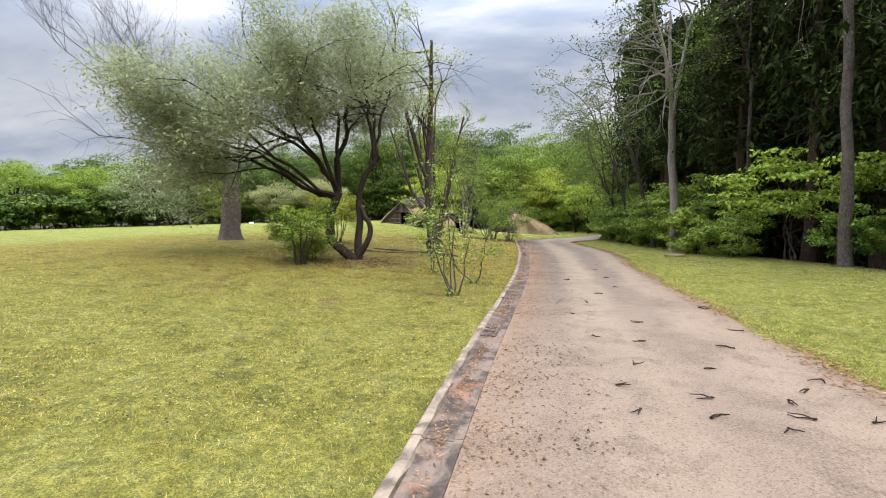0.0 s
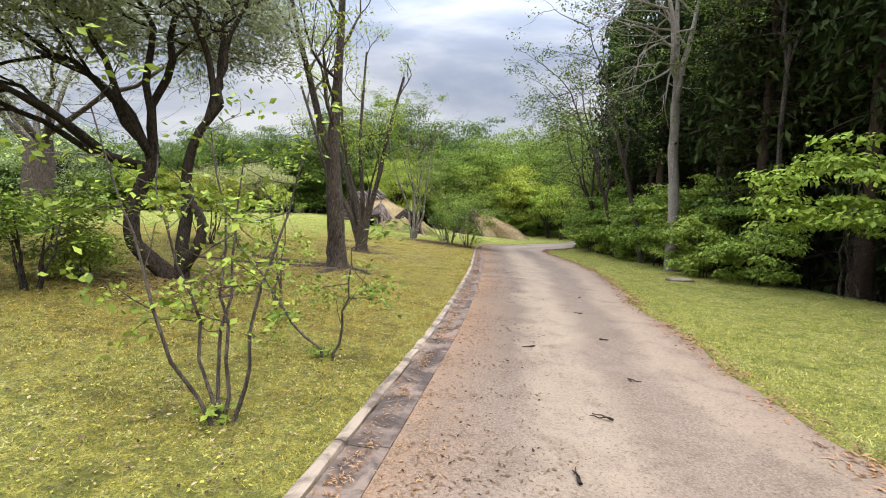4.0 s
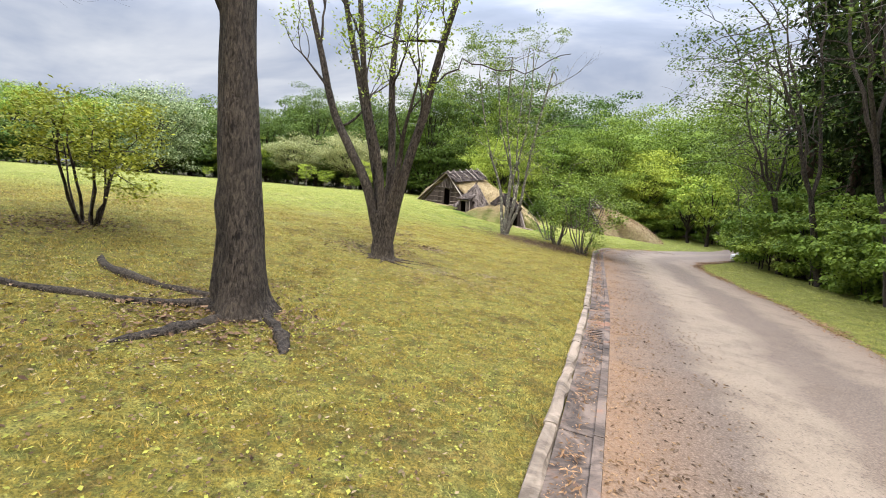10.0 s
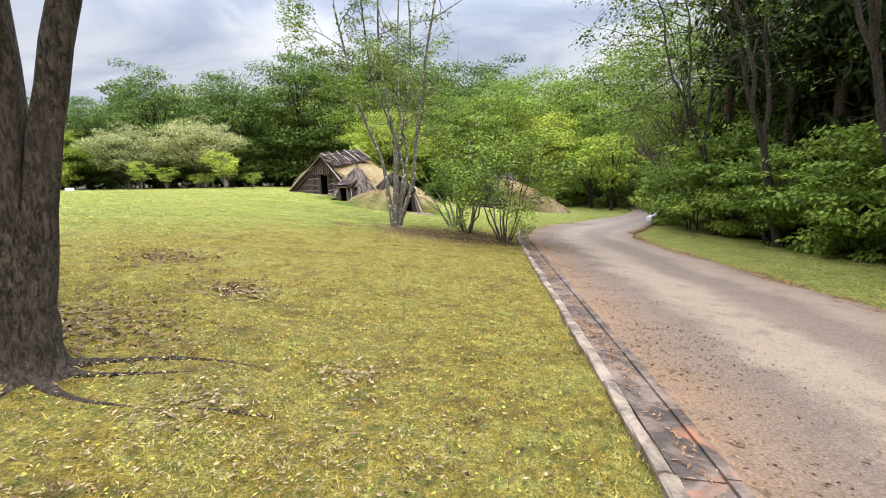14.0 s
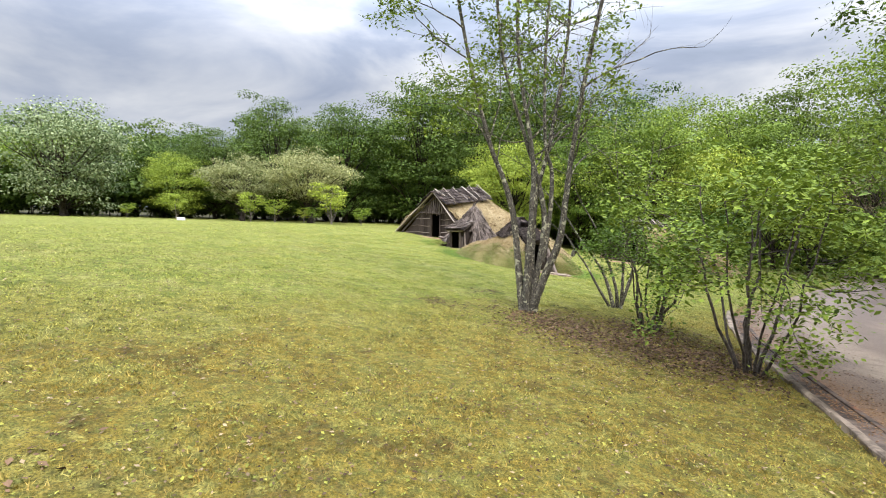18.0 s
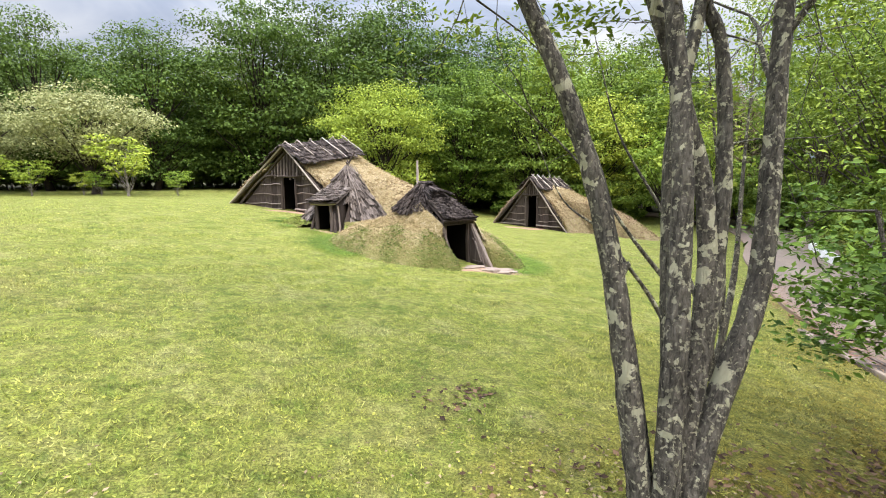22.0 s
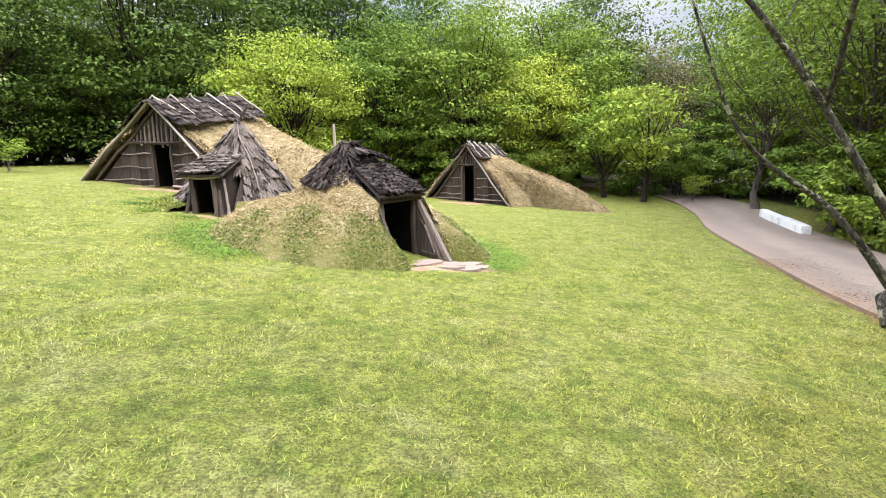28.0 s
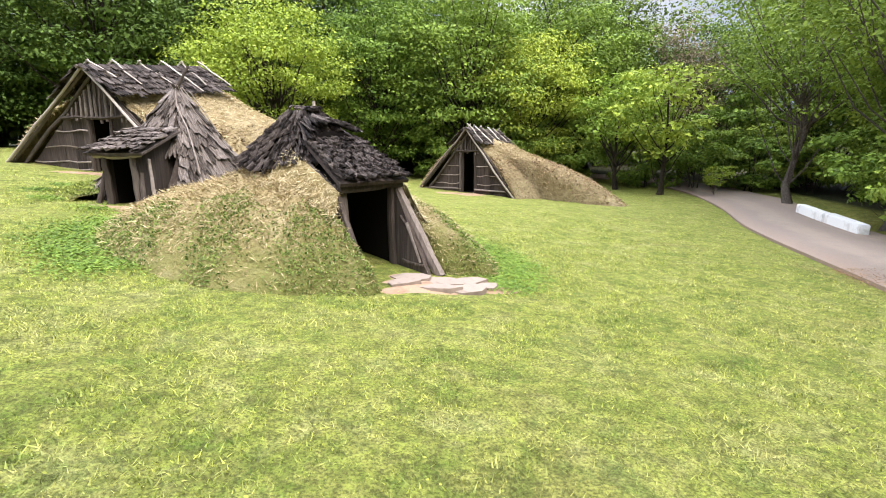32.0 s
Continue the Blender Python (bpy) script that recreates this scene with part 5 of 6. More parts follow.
rng = np.random.default_rng(101)
ob = thing("crooked_tree", -2.0, 11.6, "crooked dark-stemmed tree with a wide silver-green crown", "tree")
tb, tips = Tubes(), []
left = spline([(0, 0, -0.1), (-0.32, 0, 0.22), (-0.60, 0.05, 0.48), (-0.66, 0.1, 0.85), (-0.58, 0.2, 1.25), (-0.42, 0.25, 1.62)], 4)
tb.add(left, np.linspace(0.105, 0.085, len(left)), 10, 0.35, rng)
right = spline([(0.02, 0.02, -0.1), (0.03, 0.05, 0.5), (0.08, 0.1, 0.95), (0.05, 0.15, 1.35), (0.2, 0.1, 1.9), (0.55, 0.1, 2.4)], 4)
tb.add(right, np.linspace(0.09, 0.05, len(right)), 9, 0.35, rng)
side = spline([(0.03, 0.0, 0.1), (0.25, -0.05, 0.42), (0.34, -0.05, 0.75), (0.2, 0.0, 1.05), (0.10, 0.1, 1.25)], 4)
tb.add(side, np.linspace(0.07, 0.05, len(side)), 8, 0.2, rng)
for end, r, start in (((-1.7, -0.2, 3.1), 0.06, left[-1]), ((-0.2, 0.5, 3.7), 0.065, left[-1]), ((-3.4, -0.3, 2.5), 0.05, left[-3]), ((-1.2, -1.0, 3.6), 0.05, left[-1]), ((-2.9, 0.9, 3.6), 0.05, left[-2]), ((0.4, -0.5, 4.0), 0.045, right[-2]), ((0.5, 0.6, 4.1), 0.05, right[-3]), ((0.9, 0.3, 4.0), 0.045, right[-1]), ((-0.9, 0.2, 4.2), 0.05, left[-1]), ((-2.2, -1.4, 3.2), 0.045, left[-2]), ((-3.9, 0.6, 3.1), 0.04, left[-2]), ((-4.2, -0.3, 2.7), 0.04, left[-2])):
    limb = curve_to(start, end, rng, -0.06, 0.10, 8)
    tb.add(limb, np.linspace(r, r * 0.5, 8), 7, 0, rng)
    d = limb[-1] - limb[-3]
    for k in range(4):
        branch_out(tb, limb[-1 - k], d + rng.normal(0, 0.35, 3), 1.25, r * 0.40, 2, rng, tips, 0.95, 0.05, 4, 4, 0.72, 0.5, 0.14)
tips = [t for t in tips if t[0][0] < 1.3 and t[0][2] > np.interp(t[0][0], (-4.2, -3.4, -2.4, -1.6, 0.5), (0.9, 1.2, 2.1, 2.9, 3.4)) and t[0][0] > -4.1 and t[0][2] < 4.4 + 0.35 * t[0][0] + 1.0]
finish_tree(ob, tb, tips, M_BARK_DARK, L_SILVER, rng, 72, 0.22, 0.085, 0.30, 0.7, "fine silvery green foliage")

# large grey cherry, nearly leafless
rng = np.random.default_rng(102)
ob = thing("bare_cherry", -6.55, 15.3, "broad pale-trunked tree with bare fine branches", "tree")
tb, tips = Tubes(), []
tr = curve_to((0, 0, -0.2), (0.1, 0, 1.9), rng, 0, 0.02, 8)
tb.add(tr, np.linspace(0.30, 0.24, 8), 12, 0.5, rng)
fine = Tubes()
for a in range(8):
    q = a * 0.79 + rng.normal(0, 0.15)
    e = tr[-1] + np.array([math.cos(q) * 2.6 - 0.9, math.sin(q) * 2.0, rng.uniform(1.6, 3.6)])
    if a == 0:
        e = tr[-1] + np.array([3.3, -0.4, 2.0])
    limb = curve_to(tr[-1 - a % 2], e, rng, -0.05, 0.06, 8)
    tb.add(limb, np.linspace(0.062, 0.022, 8), 6, 0, rng)
    for k in (1, 2, 3, 5):
        branch_out(fine, limb[-k], limb[-1] - limb[-3] + rng.normal(0, 0.25, 3), 1.2, 0.016, 3, rng, tips, 0.5, 0.2, 4, 3, 0.8, 0.6, 0.0)
v, f = fine.arrays()
tagged(part_np("twiggery", v, f, M_BARK_DARK, ob, smooth=True), "fine dark bare twigs", kind="stuff")
finish_tree(ob, tb, tips, M_BARK_MID, L_PINK, rng, 0)

# straight dark tree with a fork, near the road
rng = np.random.default_rng(103)
ob = thing("forked_tree", -0.24, 14.12, "tall straight tree with dark ridged bark and spreading roots", "tree")
tb, tips = Tubes(), []
tr = spline([(0.03, 0, -0.15), (0.0, 0, 0.3), (-0.04, 0, 1.2), (-0.08, 0, 2.3), (-0.02, 0.05, 3.3), (0.05, 0.1, 4.6), (0.1, 0.1, 6.0)], 5)
tb.add(tr, np.interp(np.linspace(0, 1, len(tr)), [0, 0.1, 0.4, 0.55, 1], [0.215, 0.165, 0.135, 0.10, 0.04]), 14, 0.55, rng)
lf_ = spline([(-0.08, 0, 2.1), (-0.28, 0, 2.55), (-0.5, 0.05, 3.4), (-0.8, 0.1, 4.6), (-1.0, 0.1, 5.8)], 5)
tb.add(lf_, np.linspace(0.085, 0.03, len(lf_)), 9, 0, rng)
for src, r, k0 in ((tr, 0.035, 17), (lf_, 0.03, 9)):
    for k in range(k0, len(src), 2):
        branch_out(tb, src[k], rng.normal(0, 1, 3) + np.array([0, 0, 1.3]), 1.0, r, 2, rng, tips, 0.6, 0.25, 3, 5, 0.65, 0.5)
root_dirs = ((-1, -0.25, 2.9), (-1, 0.35, 1.9), (0.7, -0.6, 0.8), (-0.3, -1, 0.9))
for dx, dy, L in root_dirs:
    d = np.array([dx, dy, 0]) / math.hypot(dx, dy)
    pts = []
    for s in np.linspace(0.1, L, 12):
        p = d * s + np.array([0.12 * math.sin(s * 3.1), 0.14 * math.cos(s * 2.6), 0])
        wz = ground_z(-0.24 + p[0], 14.12 + p[1]) - ob.matrix_basis.translation.z
        pts.append((p[0], p[1], wz + 0.015 * (1 if s < 0.6 else 0.35 + 0.65 * math.sin(s * 4.0) ** 2) - 0.01))
    tb.add(np.array(pts), np.interp(np.linspace(0, 1, 12), (0, 0.3, 0.7, 1), (0.065, 0.034, 0.055, 0.02)) * (1 + 0.25 * np.sin(np.arange(12) * 2.1)), 7, 0, rng)
finish_tree(ob, tb, tips, M_BARK, L_SPRING, rng, 4, 0.10, 0.07, 0.55, 0.5, "sparse young leaves")

# vase-shaped tree of several limbs
rng = np.random.default_rng(104)
ob = thing("vase_tree", -0.17, 17.6, "dark vase-shaped tree with many rising limbs and few leaves", "tree", scale=0.92)
tb, tips = Tubes(), []
tr = spline([(0, 0, -0.15), (0, 0, 0.3), (0.0, 0.0, 0.75)], 6)
tb.add(tr, np.interp(np.linspace(0, 1, len(tr)), [0, 0.25, 0.6, 1.0], [0.22, 0.165, 0.155, 0.16]), 14, 0.55, rng)
for pts, r in (([(-0.05, 0, 0.3), (-0.36, 0, 1.2), (-0.95, 0.1, 2.2), (-1.25, 0.1, 3.2), (-1.7, 0.2, 4.6)], 0.115), ([(-0.05, 0.05, 0.6), (-0.28, 0.2, 1.5), (-0.62, 0.3, 2.7), (-0.95, 0.3, 4.0), (-1.1, 0.3, 5.2)], 0.095), ([(0.0, -0.06, 0.6), (-0.12, -0.1, 1.5), (-0.38, -0.15, 2.6), (-0.55, -0.2, 4.2), (-0.6, -0.2, 5.4)], 0.085), ([(0.02, 0.05, 0.6), (0.03, 0.1, 1.6), (-0.05, 0.12, 2.9), (0.0, 0.2, 4.2), (0.1, 0.2, 5.6)], 0.09), ([(0.06, 0, 0.3), (0.25, 0, 1.25), (0.52, 0.0, 2.3), (0.72, 0.0, 3.3), (1.15, 0.0, 4.9)], 0.115), ([(0.05, -0.05, 0.7), (0.22, -0.15, 1.5), (0.30, -0.3, 1.9), (0.5, -0.5, 2.6)], 0.06)):
    ln = spline(pts, 5)
    tb.add(ln, np.interp(np.linspace(0, 1, len(ln)), [0, 0.15, 1], [r * 0.95, r * 0.72, r * 0.28]), 10, 0, rng)
    for k in range(9, len(ln), 3):
        branch_out(tb, ln[k], rng.normal(0, 0.7, 3) + np.array([0, 0, 1.5]), 0.8, r * 0.22, 2, rng, tips, 0.65, 0.2, 3, 5, 0.65, 0.5)
ln = spline([(0.6, 0, 2.7), (1.1, -0.1, 3.0), (1.8, -0.1, 2.9), (2.6, 0.0, 3.2)], 5)
tb.add(ln + rng.normal(0, 0.025, ln.shape), np.linspace(0.014, 0.005, len(ln)), 6, 0, rng)
root_rng = np.random.default_rng(114)
for a0, L in ((-0.5, 1.5), (-0.1, 0.9), (0.35, 1.2), (2.6, 0.9), (-2.2, 0.7), (-1.2, 0.6)):
    pts = []
    for q in np.linspace(0.12, L, 12):
        a1 = a0 + 0.25 * math.sin(q * 2.3 + a0 * 3)
        px, py = q * math.cos(a1), q * math.sin(a1)
        wz = ground_z(-0.17 + 0.92 * px, 17.6 + 0.92 * py) - ob.matrix_basis.translation.z
        pts.append((px, py, wz / 0.92 - 0.008 + 0.05 * max(0.0, 0.35 - q)))
    tb.add(np.array(pts), np.interp(np.linspace(0, 1, 12), [0, 0.25, 1], [0.055, 0.024, 0.008]), 7, 0, root_rng)
finish_tree(ob, tb, tips, M_BARK, L_SPRING, rng, 8, 0.09, 0.05, 0.55, 0.6, "sparse young leaves")

# lichen-spotted clump of five stems
rng = np.random.default_rng(105)
CLEAR_WAY["foot"] = (1.2, 26.6)
ob = thing("lichen_tree", 1.2, 26.6, "tall tree of five grey stems blotched with pale lichen", "tree")
tb, tips = Tubes(), []
STEMS = (
    ([(-0.06, 0.0, -0.12), (-0.11, 0.05, 0.21), (-0.18, 0.1, 0.75), (-0.27, 0.2, 1.35), (-0.43, 0.27, 1.85), (-0.66, 0.33, 2.4), (-1.0, 0.4, 3.6), (-1.3, 0.4, 5.0)], 0.058),
    ([(-0.01, -0.02, -0.12), (-0.03, -0.02, 0.21), (-0.02, 0.0, 0.75), (0.0, 0.06, 1.4), (0.0, 0.15, 1.9), (-0.06, 0.22, 2.4), (-0.3, 0.4, 3.8), (-0.3, 0.4, 5.6)], 0.055),
    ([(0.0, 0.06, -0.12), (0.02, 0.08, 0.5), (0.02, 0.15, 1.03), (0.05, 0.24, 1.65), (0.2, 0.3, 2.4), (0.4, 0.4, 4.0), (0.35, 0.5, 5.8)], 0.044),
    ([(0.03, 0.0, -0.12), (0.05, 0.03, 0.25), (0.15, 0.1, 0.85), (0.17, 0.17, 1.35), (0.06, 0.25, 1.85), (-0.12, 0.31, 2.4), (-0.5, 0.4, 3.6), (-0.7, 0.4, 5.2)], 0.050),
    ([(0.05, -0.03, -0.12), (0.08, 0.0, 0.15), (0.22, 0.05, 0.55), (0.39, 0.1, 1.03), (0.45, 0.17, 1.6), (0.52, 0.25, 2.3), (0.7, 0.3, 3.6), (1.0, 0.3, 5.2)], 0.064),
    ([(0.15, 0.1, 0.7), (0.20, 0.12, 0.95), (0.25, 0.18, 1.5), (0.24, 0.25, 2.0), (0.14, 0.31, 2.4), (0.1, 0.4, 3.8), (0.2, 0.4, 5.9)], 0.040),
)
for pts, r in STEMS:
    ln = spline(pts, 6)
    tb.add(ln, np.linspace(r, r * 0.35, len(ln)), 12, 0.25, rng)
    for k in range(int(len(ln) * 0.62), len(ln), 2):
        out = np.array([ln[k][0], ln[k][1], 0.0]) * 0.5
        branch_out(tb, ln[k], rng.normal(0, 1, 3) + out + np.array([0, 0, 0.8]), 1.0, r * 0.24, 2, rng, tips, 0.65, 0.12, 3, 5, 0.68, 0.5, 0.08)
tips = [t for t in tips if t[0][2] > 2.3 and t[0][0] < 1.3 and rng.random() < np.interp(t[0][0], (-1.2, -0.3, 0.6), (0.95, 0.5, 0.22))]
finish_tree(ob, tb, tips, M_BARK_LICHEN, L_BUSH, rng, 30, 0.075, 0.065, 0.42, 1.2, "airy green foliage")

# leaning maple
rng = np.random.default_rng(106)
CLEAR_WAY["foot"] = (2.62, 28.4)
ob = thing("leaning_maple", 2.62, 28.4, "leaning maple with several thin lichen-spotted stems", "tree")
tb, tips = Tubes(), []
for pts, r in (([(0, 0, -0.1), (-0.12, 0.06, 0.35), (-0.27, 0.15, 0.69), (-0.6, 0.27, 1.14), (-1.05, 0.44, 1.79), (-1.72, 0.63, 2.43)], 0.034), ([(0.05, 0.05, -0.1), (0.0, 0.06, 0.35), (-0.18, 0.18, 0.9), (-0.35, 0.27, 1.35), (-0.7, 0.4, 2.0), (-0.9, 0.5, 2.8)], 0.030), ([(0.1, 0, -0.1), (0.12, 0.1, 0.6), (0.1, 0.15, 1.3), (0.0, 0.2, 2.0), (-0.1, 0.3, 3.0)], 0.030), ([(-0.02, 0, -0.1), (-0.28, 0.1, 0.32), (-0.47, 0.15, 0.66), (-0.68, 0.2, 0.95), (-0.85, 0.3, 1.2), (-1.15, 0.4, 1.45), (-1.4, 0.45, 2.0)], 0.026), ([(0.08, 0.1, -0.1), (0.35, 0.3, 0.8), (0.5, 0.5, 1.8), (0.6, 0.6, 2.9)], 0.034)):
    ln = spline(pts, 5)
    tb.add(ln, np.linspace(r, r * 0.1, len(ln)), 8, 0.1, rng)
    for k in range(12, len(ln), 2):
        branch_out(tb, ln[k], np.array([rng.normal(0, 1), rng.normal(0, 1), 0.45]), 0.72, r * 0.3, 2, rng, tips, 0.75, 0.02, 3, 4, 0.7, 0.5, 0.05)
knot_pos = np.array([-0.70, 0.18, 0.92])
tb.add(np.array([knot_pos + (0.05, 0, 0.02), knot_pos, knot_pos + (-0.03, -0.03, -0.08)]), np.array([0.02, 0.045, 0.03]), 8)
finish_tree(ob, tb, tips, M_BARK_LICHEN, L_SPRING, rng, 17, 0.13, 0.045, 0.42, 1.1, "layered bright green maple foliage")


CLEAR_WAY["foot"] = None


def stem_bush(name, at, h, w, seed, label, leaf, bark=M_BARK, stems=9, per=16, size=0.07, reach=0.12, low=0.35, r=0.022):
    """A bush of many stems from one foot, opening like a vase."""
    rng = np.random.default_rng(seed)
    ob = thing(name, *at, label, "bush")
    tb, tips = Tubes(), []
    for s in range(stems):
        a = 2 * math.pi * s / stems + rng.normal(0, 0.25)
        k = rng.uniform(0.3, 1.0)
        end = np.array([math.cos(a) * w * 0.36 * k, math.sin(a) * w * 0.36 * k, h * rng.uniform(0.55, 0.85)])
        ln = curve_to((math.cos(a) * 0.08, math.sin(a) * 0.08, -0.06), end, rng, 0.06, 0.05, 9)
        rr = r * rng.uniform(0.7, 1.2)
        tb.add(ln, np.linspace(rr, rr * 0.4, 9), 6, 0.1)
        for q in range(9):
            if ln[q][2] > low * h:
                branch_out(tb, ln[q], np.array([math.cos(a), math.sin(a), 0.5]) + rng.normal(0, 0.7, 3), w * 0.20, rr * 0.35, 1, rng, tips, 0.8, 0.05, 3, 4, 0.7, 0.5)
    return finish_tree(ob, tb, tips, bark, leaf, rng, per, reach, size, 0.55, 1.4)


stem_bush("maple_bush", (3.45, 25.1), 2.55, 2.6, 201, "bright green bush of many bare stems beside the kerb", L_BUSH, M_BARK_MID, per=40, size=0.055, reach=0.10)
stem_bush("maple_bush", (2.84, 26.75), 1.8, 1.9, 202, "green bush with a fan of thin stems at the lawn's edge", L_BUSH, M_BARK_MID, per=34, size=0.045, reach=0.08)
stem_bush("yellow_shrub", (-3.4, 15.95), 1.5, 1.75, 203, "yellow-green shrub with several crooked stems", L_YELLOW, stems=8, per=34, size=0.05, reach=0.09, low=0.45)
stem_bush("round_shrub", (-3.0, 10.3), 1.42, 1.35, 204, "small round green shrub on a short stem", L_BUSH, stems=6, per=40, size=0.045, reach=0.08, low=0.3)
stem_bush("red_flowered_shrub", (-2.98, 11.1), 0.55, 0.6, 205, "low shrub with dull green leaves", L_MID, stems=6, per=14, size=0.05, low=0.2, r=0.012)


def sapling(at, h, seed, label, leaf, stems=4, per=7, spread=0.16):
    rng = np.random.default_rng(seed)
    ob = thing("sapling", *at, label, "sapling", "young trees by the kerb")
    tb, tips = Tubes(), []
    for s in range(stems):
        ln = curve_to((rng.normal(0, 0.03), rng.normal(0, 0.03), -0.05), (rng.normal(0, spread * h), rng.normal(0, spread * h * 0.6), h * rng.uniform(0.65, 1.0)), rng, 0, 0.06, 9)
        tb.add(ln, np.linspace(0.013, 0.004, 9), 6, 0.1)
        for q in range(3, 9):
            branch_out(tb, ln[q], rng.normal(0, 1, 3) + np.array([0, 0, 0.5]), 0.26, 0.005, 1, rng, tips, 0.8, 0.1, 2, 3, 0.7, 0.5)
    base = np.array([rng.normal(0, 0.06, 60), rng.normal(0, 0.06, 60), rng.uniform(0.0, 0.10, 60)]).T
    return finish_tree(ob, tb, tips, M_BARK_MID, leaf, rng, per + 2, 0.05, 0.045, 0.6, 0.8, "", base)


sapling((0.12, 7.43), 1.75, 301, "thin young tree with a few lobed green leaves", L_MID, 5, 4)
sapling((0.49, 8.65), 1.25, 302, "slender young tree with spreading green leaves", L_MID, 2, 7, 0.22)
sapling((-0.15, 9.9), 1.5, 303, "thin young tree with fresh green leaves in the lawn", L_SPRING, 3, 6)

# ---- the wood east of the road ----
rng = np.random.default_rng(7)
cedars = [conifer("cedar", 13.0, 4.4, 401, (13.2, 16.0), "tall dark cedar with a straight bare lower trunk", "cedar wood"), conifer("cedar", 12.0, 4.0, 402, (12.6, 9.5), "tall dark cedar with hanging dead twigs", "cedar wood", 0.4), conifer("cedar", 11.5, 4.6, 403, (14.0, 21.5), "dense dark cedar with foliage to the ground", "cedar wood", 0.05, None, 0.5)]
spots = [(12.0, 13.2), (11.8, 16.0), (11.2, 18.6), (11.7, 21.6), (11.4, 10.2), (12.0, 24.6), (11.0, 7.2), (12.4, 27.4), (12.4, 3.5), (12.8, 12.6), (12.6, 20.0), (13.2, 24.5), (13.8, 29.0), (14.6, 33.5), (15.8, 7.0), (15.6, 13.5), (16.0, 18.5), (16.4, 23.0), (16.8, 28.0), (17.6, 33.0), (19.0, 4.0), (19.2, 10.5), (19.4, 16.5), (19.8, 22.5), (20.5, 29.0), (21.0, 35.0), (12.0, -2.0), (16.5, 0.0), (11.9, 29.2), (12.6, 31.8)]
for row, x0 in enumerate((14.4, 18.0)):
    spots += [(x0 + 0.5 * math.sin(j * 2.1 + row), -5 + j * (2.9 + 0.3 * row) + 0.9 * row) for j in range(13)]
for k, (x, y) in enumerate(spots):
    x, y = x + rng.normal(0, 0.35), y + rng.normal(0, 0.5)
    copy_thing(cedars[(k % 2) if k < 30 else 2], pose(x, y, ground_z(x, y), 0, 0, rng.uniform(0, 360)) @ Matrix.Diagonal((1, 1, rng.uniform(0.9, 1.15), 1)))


def tall_stem(at, h, fork, lean, seed, label, r=0.12, bark=M_BARK_PALE, leaf=L_MID, per=8):
    """A bare-trunked woodland tree that forks high up and carries a thin crown."""
    rng = np.random.default_rng(seed)
    ob = thing("woodland_tree", *at, label, "tree", "broadleaf trees at the wood's edge")
    tb, tips = Tubes(), []
    f = np.array([lean[0] * fork, lean[1] * fork, fork])
    tr = curve_to((0, 0, -0.2), f, rng, 0, 0.02, 8)
    tb.add(tr, np.linspace(r, r * 0.7, 8), 9, 0.3, rng)
    for s in (-1, 1, 0.2):
        e = f + np.array([lean[0] * (h - fork) + s * 0.9, lean[1] * (h - fork) + rng.normal(0, 0.4), h - fork])
        ln = curve_to(f, e, rng, 0, 0.05, 9)
        tb.add(ln, np.linspace(r * 0.6, r * 0.2, 9), 7, 0)
        for k in range(2, 9):
            branch_out(tb, ln[k], rng.normal(0, 0.7, 3) + np.array([-0.9, 0, 0.3]), 1.5, r * 0.22, 2, rng, tips, 0.6, 0.05, 3, 5, 0.7, 0.5, 0.16)
    tips = [q for q in tips if rng.random() < 0.33]
    return finish_tree(ob, tb, tips, bark, leaf, rng, per * 2, 0.13, 0.10, 0.5, 0.9)


tall_stem((9.3, 19.6), 9.5, 5.2, (-0.02, 0.03), 501, "pale forked tree trunk before the dark wood", 0.18, M_BARK_PALE, L_DEEP)
tall_stem((9.4, 11.4), 9.5, 6.5, (-0.03, 0.0), 502, "straight pale trunk at the wood's edge", 0.13, M_BARK_MID, L_DEEP, 5)
tall_stem((10.1, 23.2), 8.5, 3.6, (-0.22, 0.05), 503, "leaning tree with thin branches over the lane", 0.09, M_BARK, L_DEEP, 8)
tall_stem((10.6, 26.8), 8.0, 2.6, (-0.26, 0.0), 504, "leaning tree with branches hanging over the lane", 0.10, M_BARK, L_DEEP, 8)
tall_stem((11.2, 30.5), 8.0, 2.2, (-0.24, -0.05), 505, "leaning tree with branches hanging over the lane", 0.10, M_BARK, L_DEEP, 9)
tall_stem((10.4, 17.0), 9.0, 5.5, (0.04, 0.0), 506, "thin dark trunk at the wood's edge", 0.08, M_BARK, L_DEEP, 8)

for k, (x, y, h_) in enumerate(((13.3, 37.2, 9.5), (15.6, 41.5, 9.5))):
    clump_tree("overhanging_tree", h_, 6.6, 520 + k, M_BARK_MID, L_MID, "tall green tree with boughs reaching over the lane", clear=0.34, clumps=110, per=170, size=0.095, flat=0.34, trunk_r=0.10, at=(x, y), group="tall trees beside the lane")

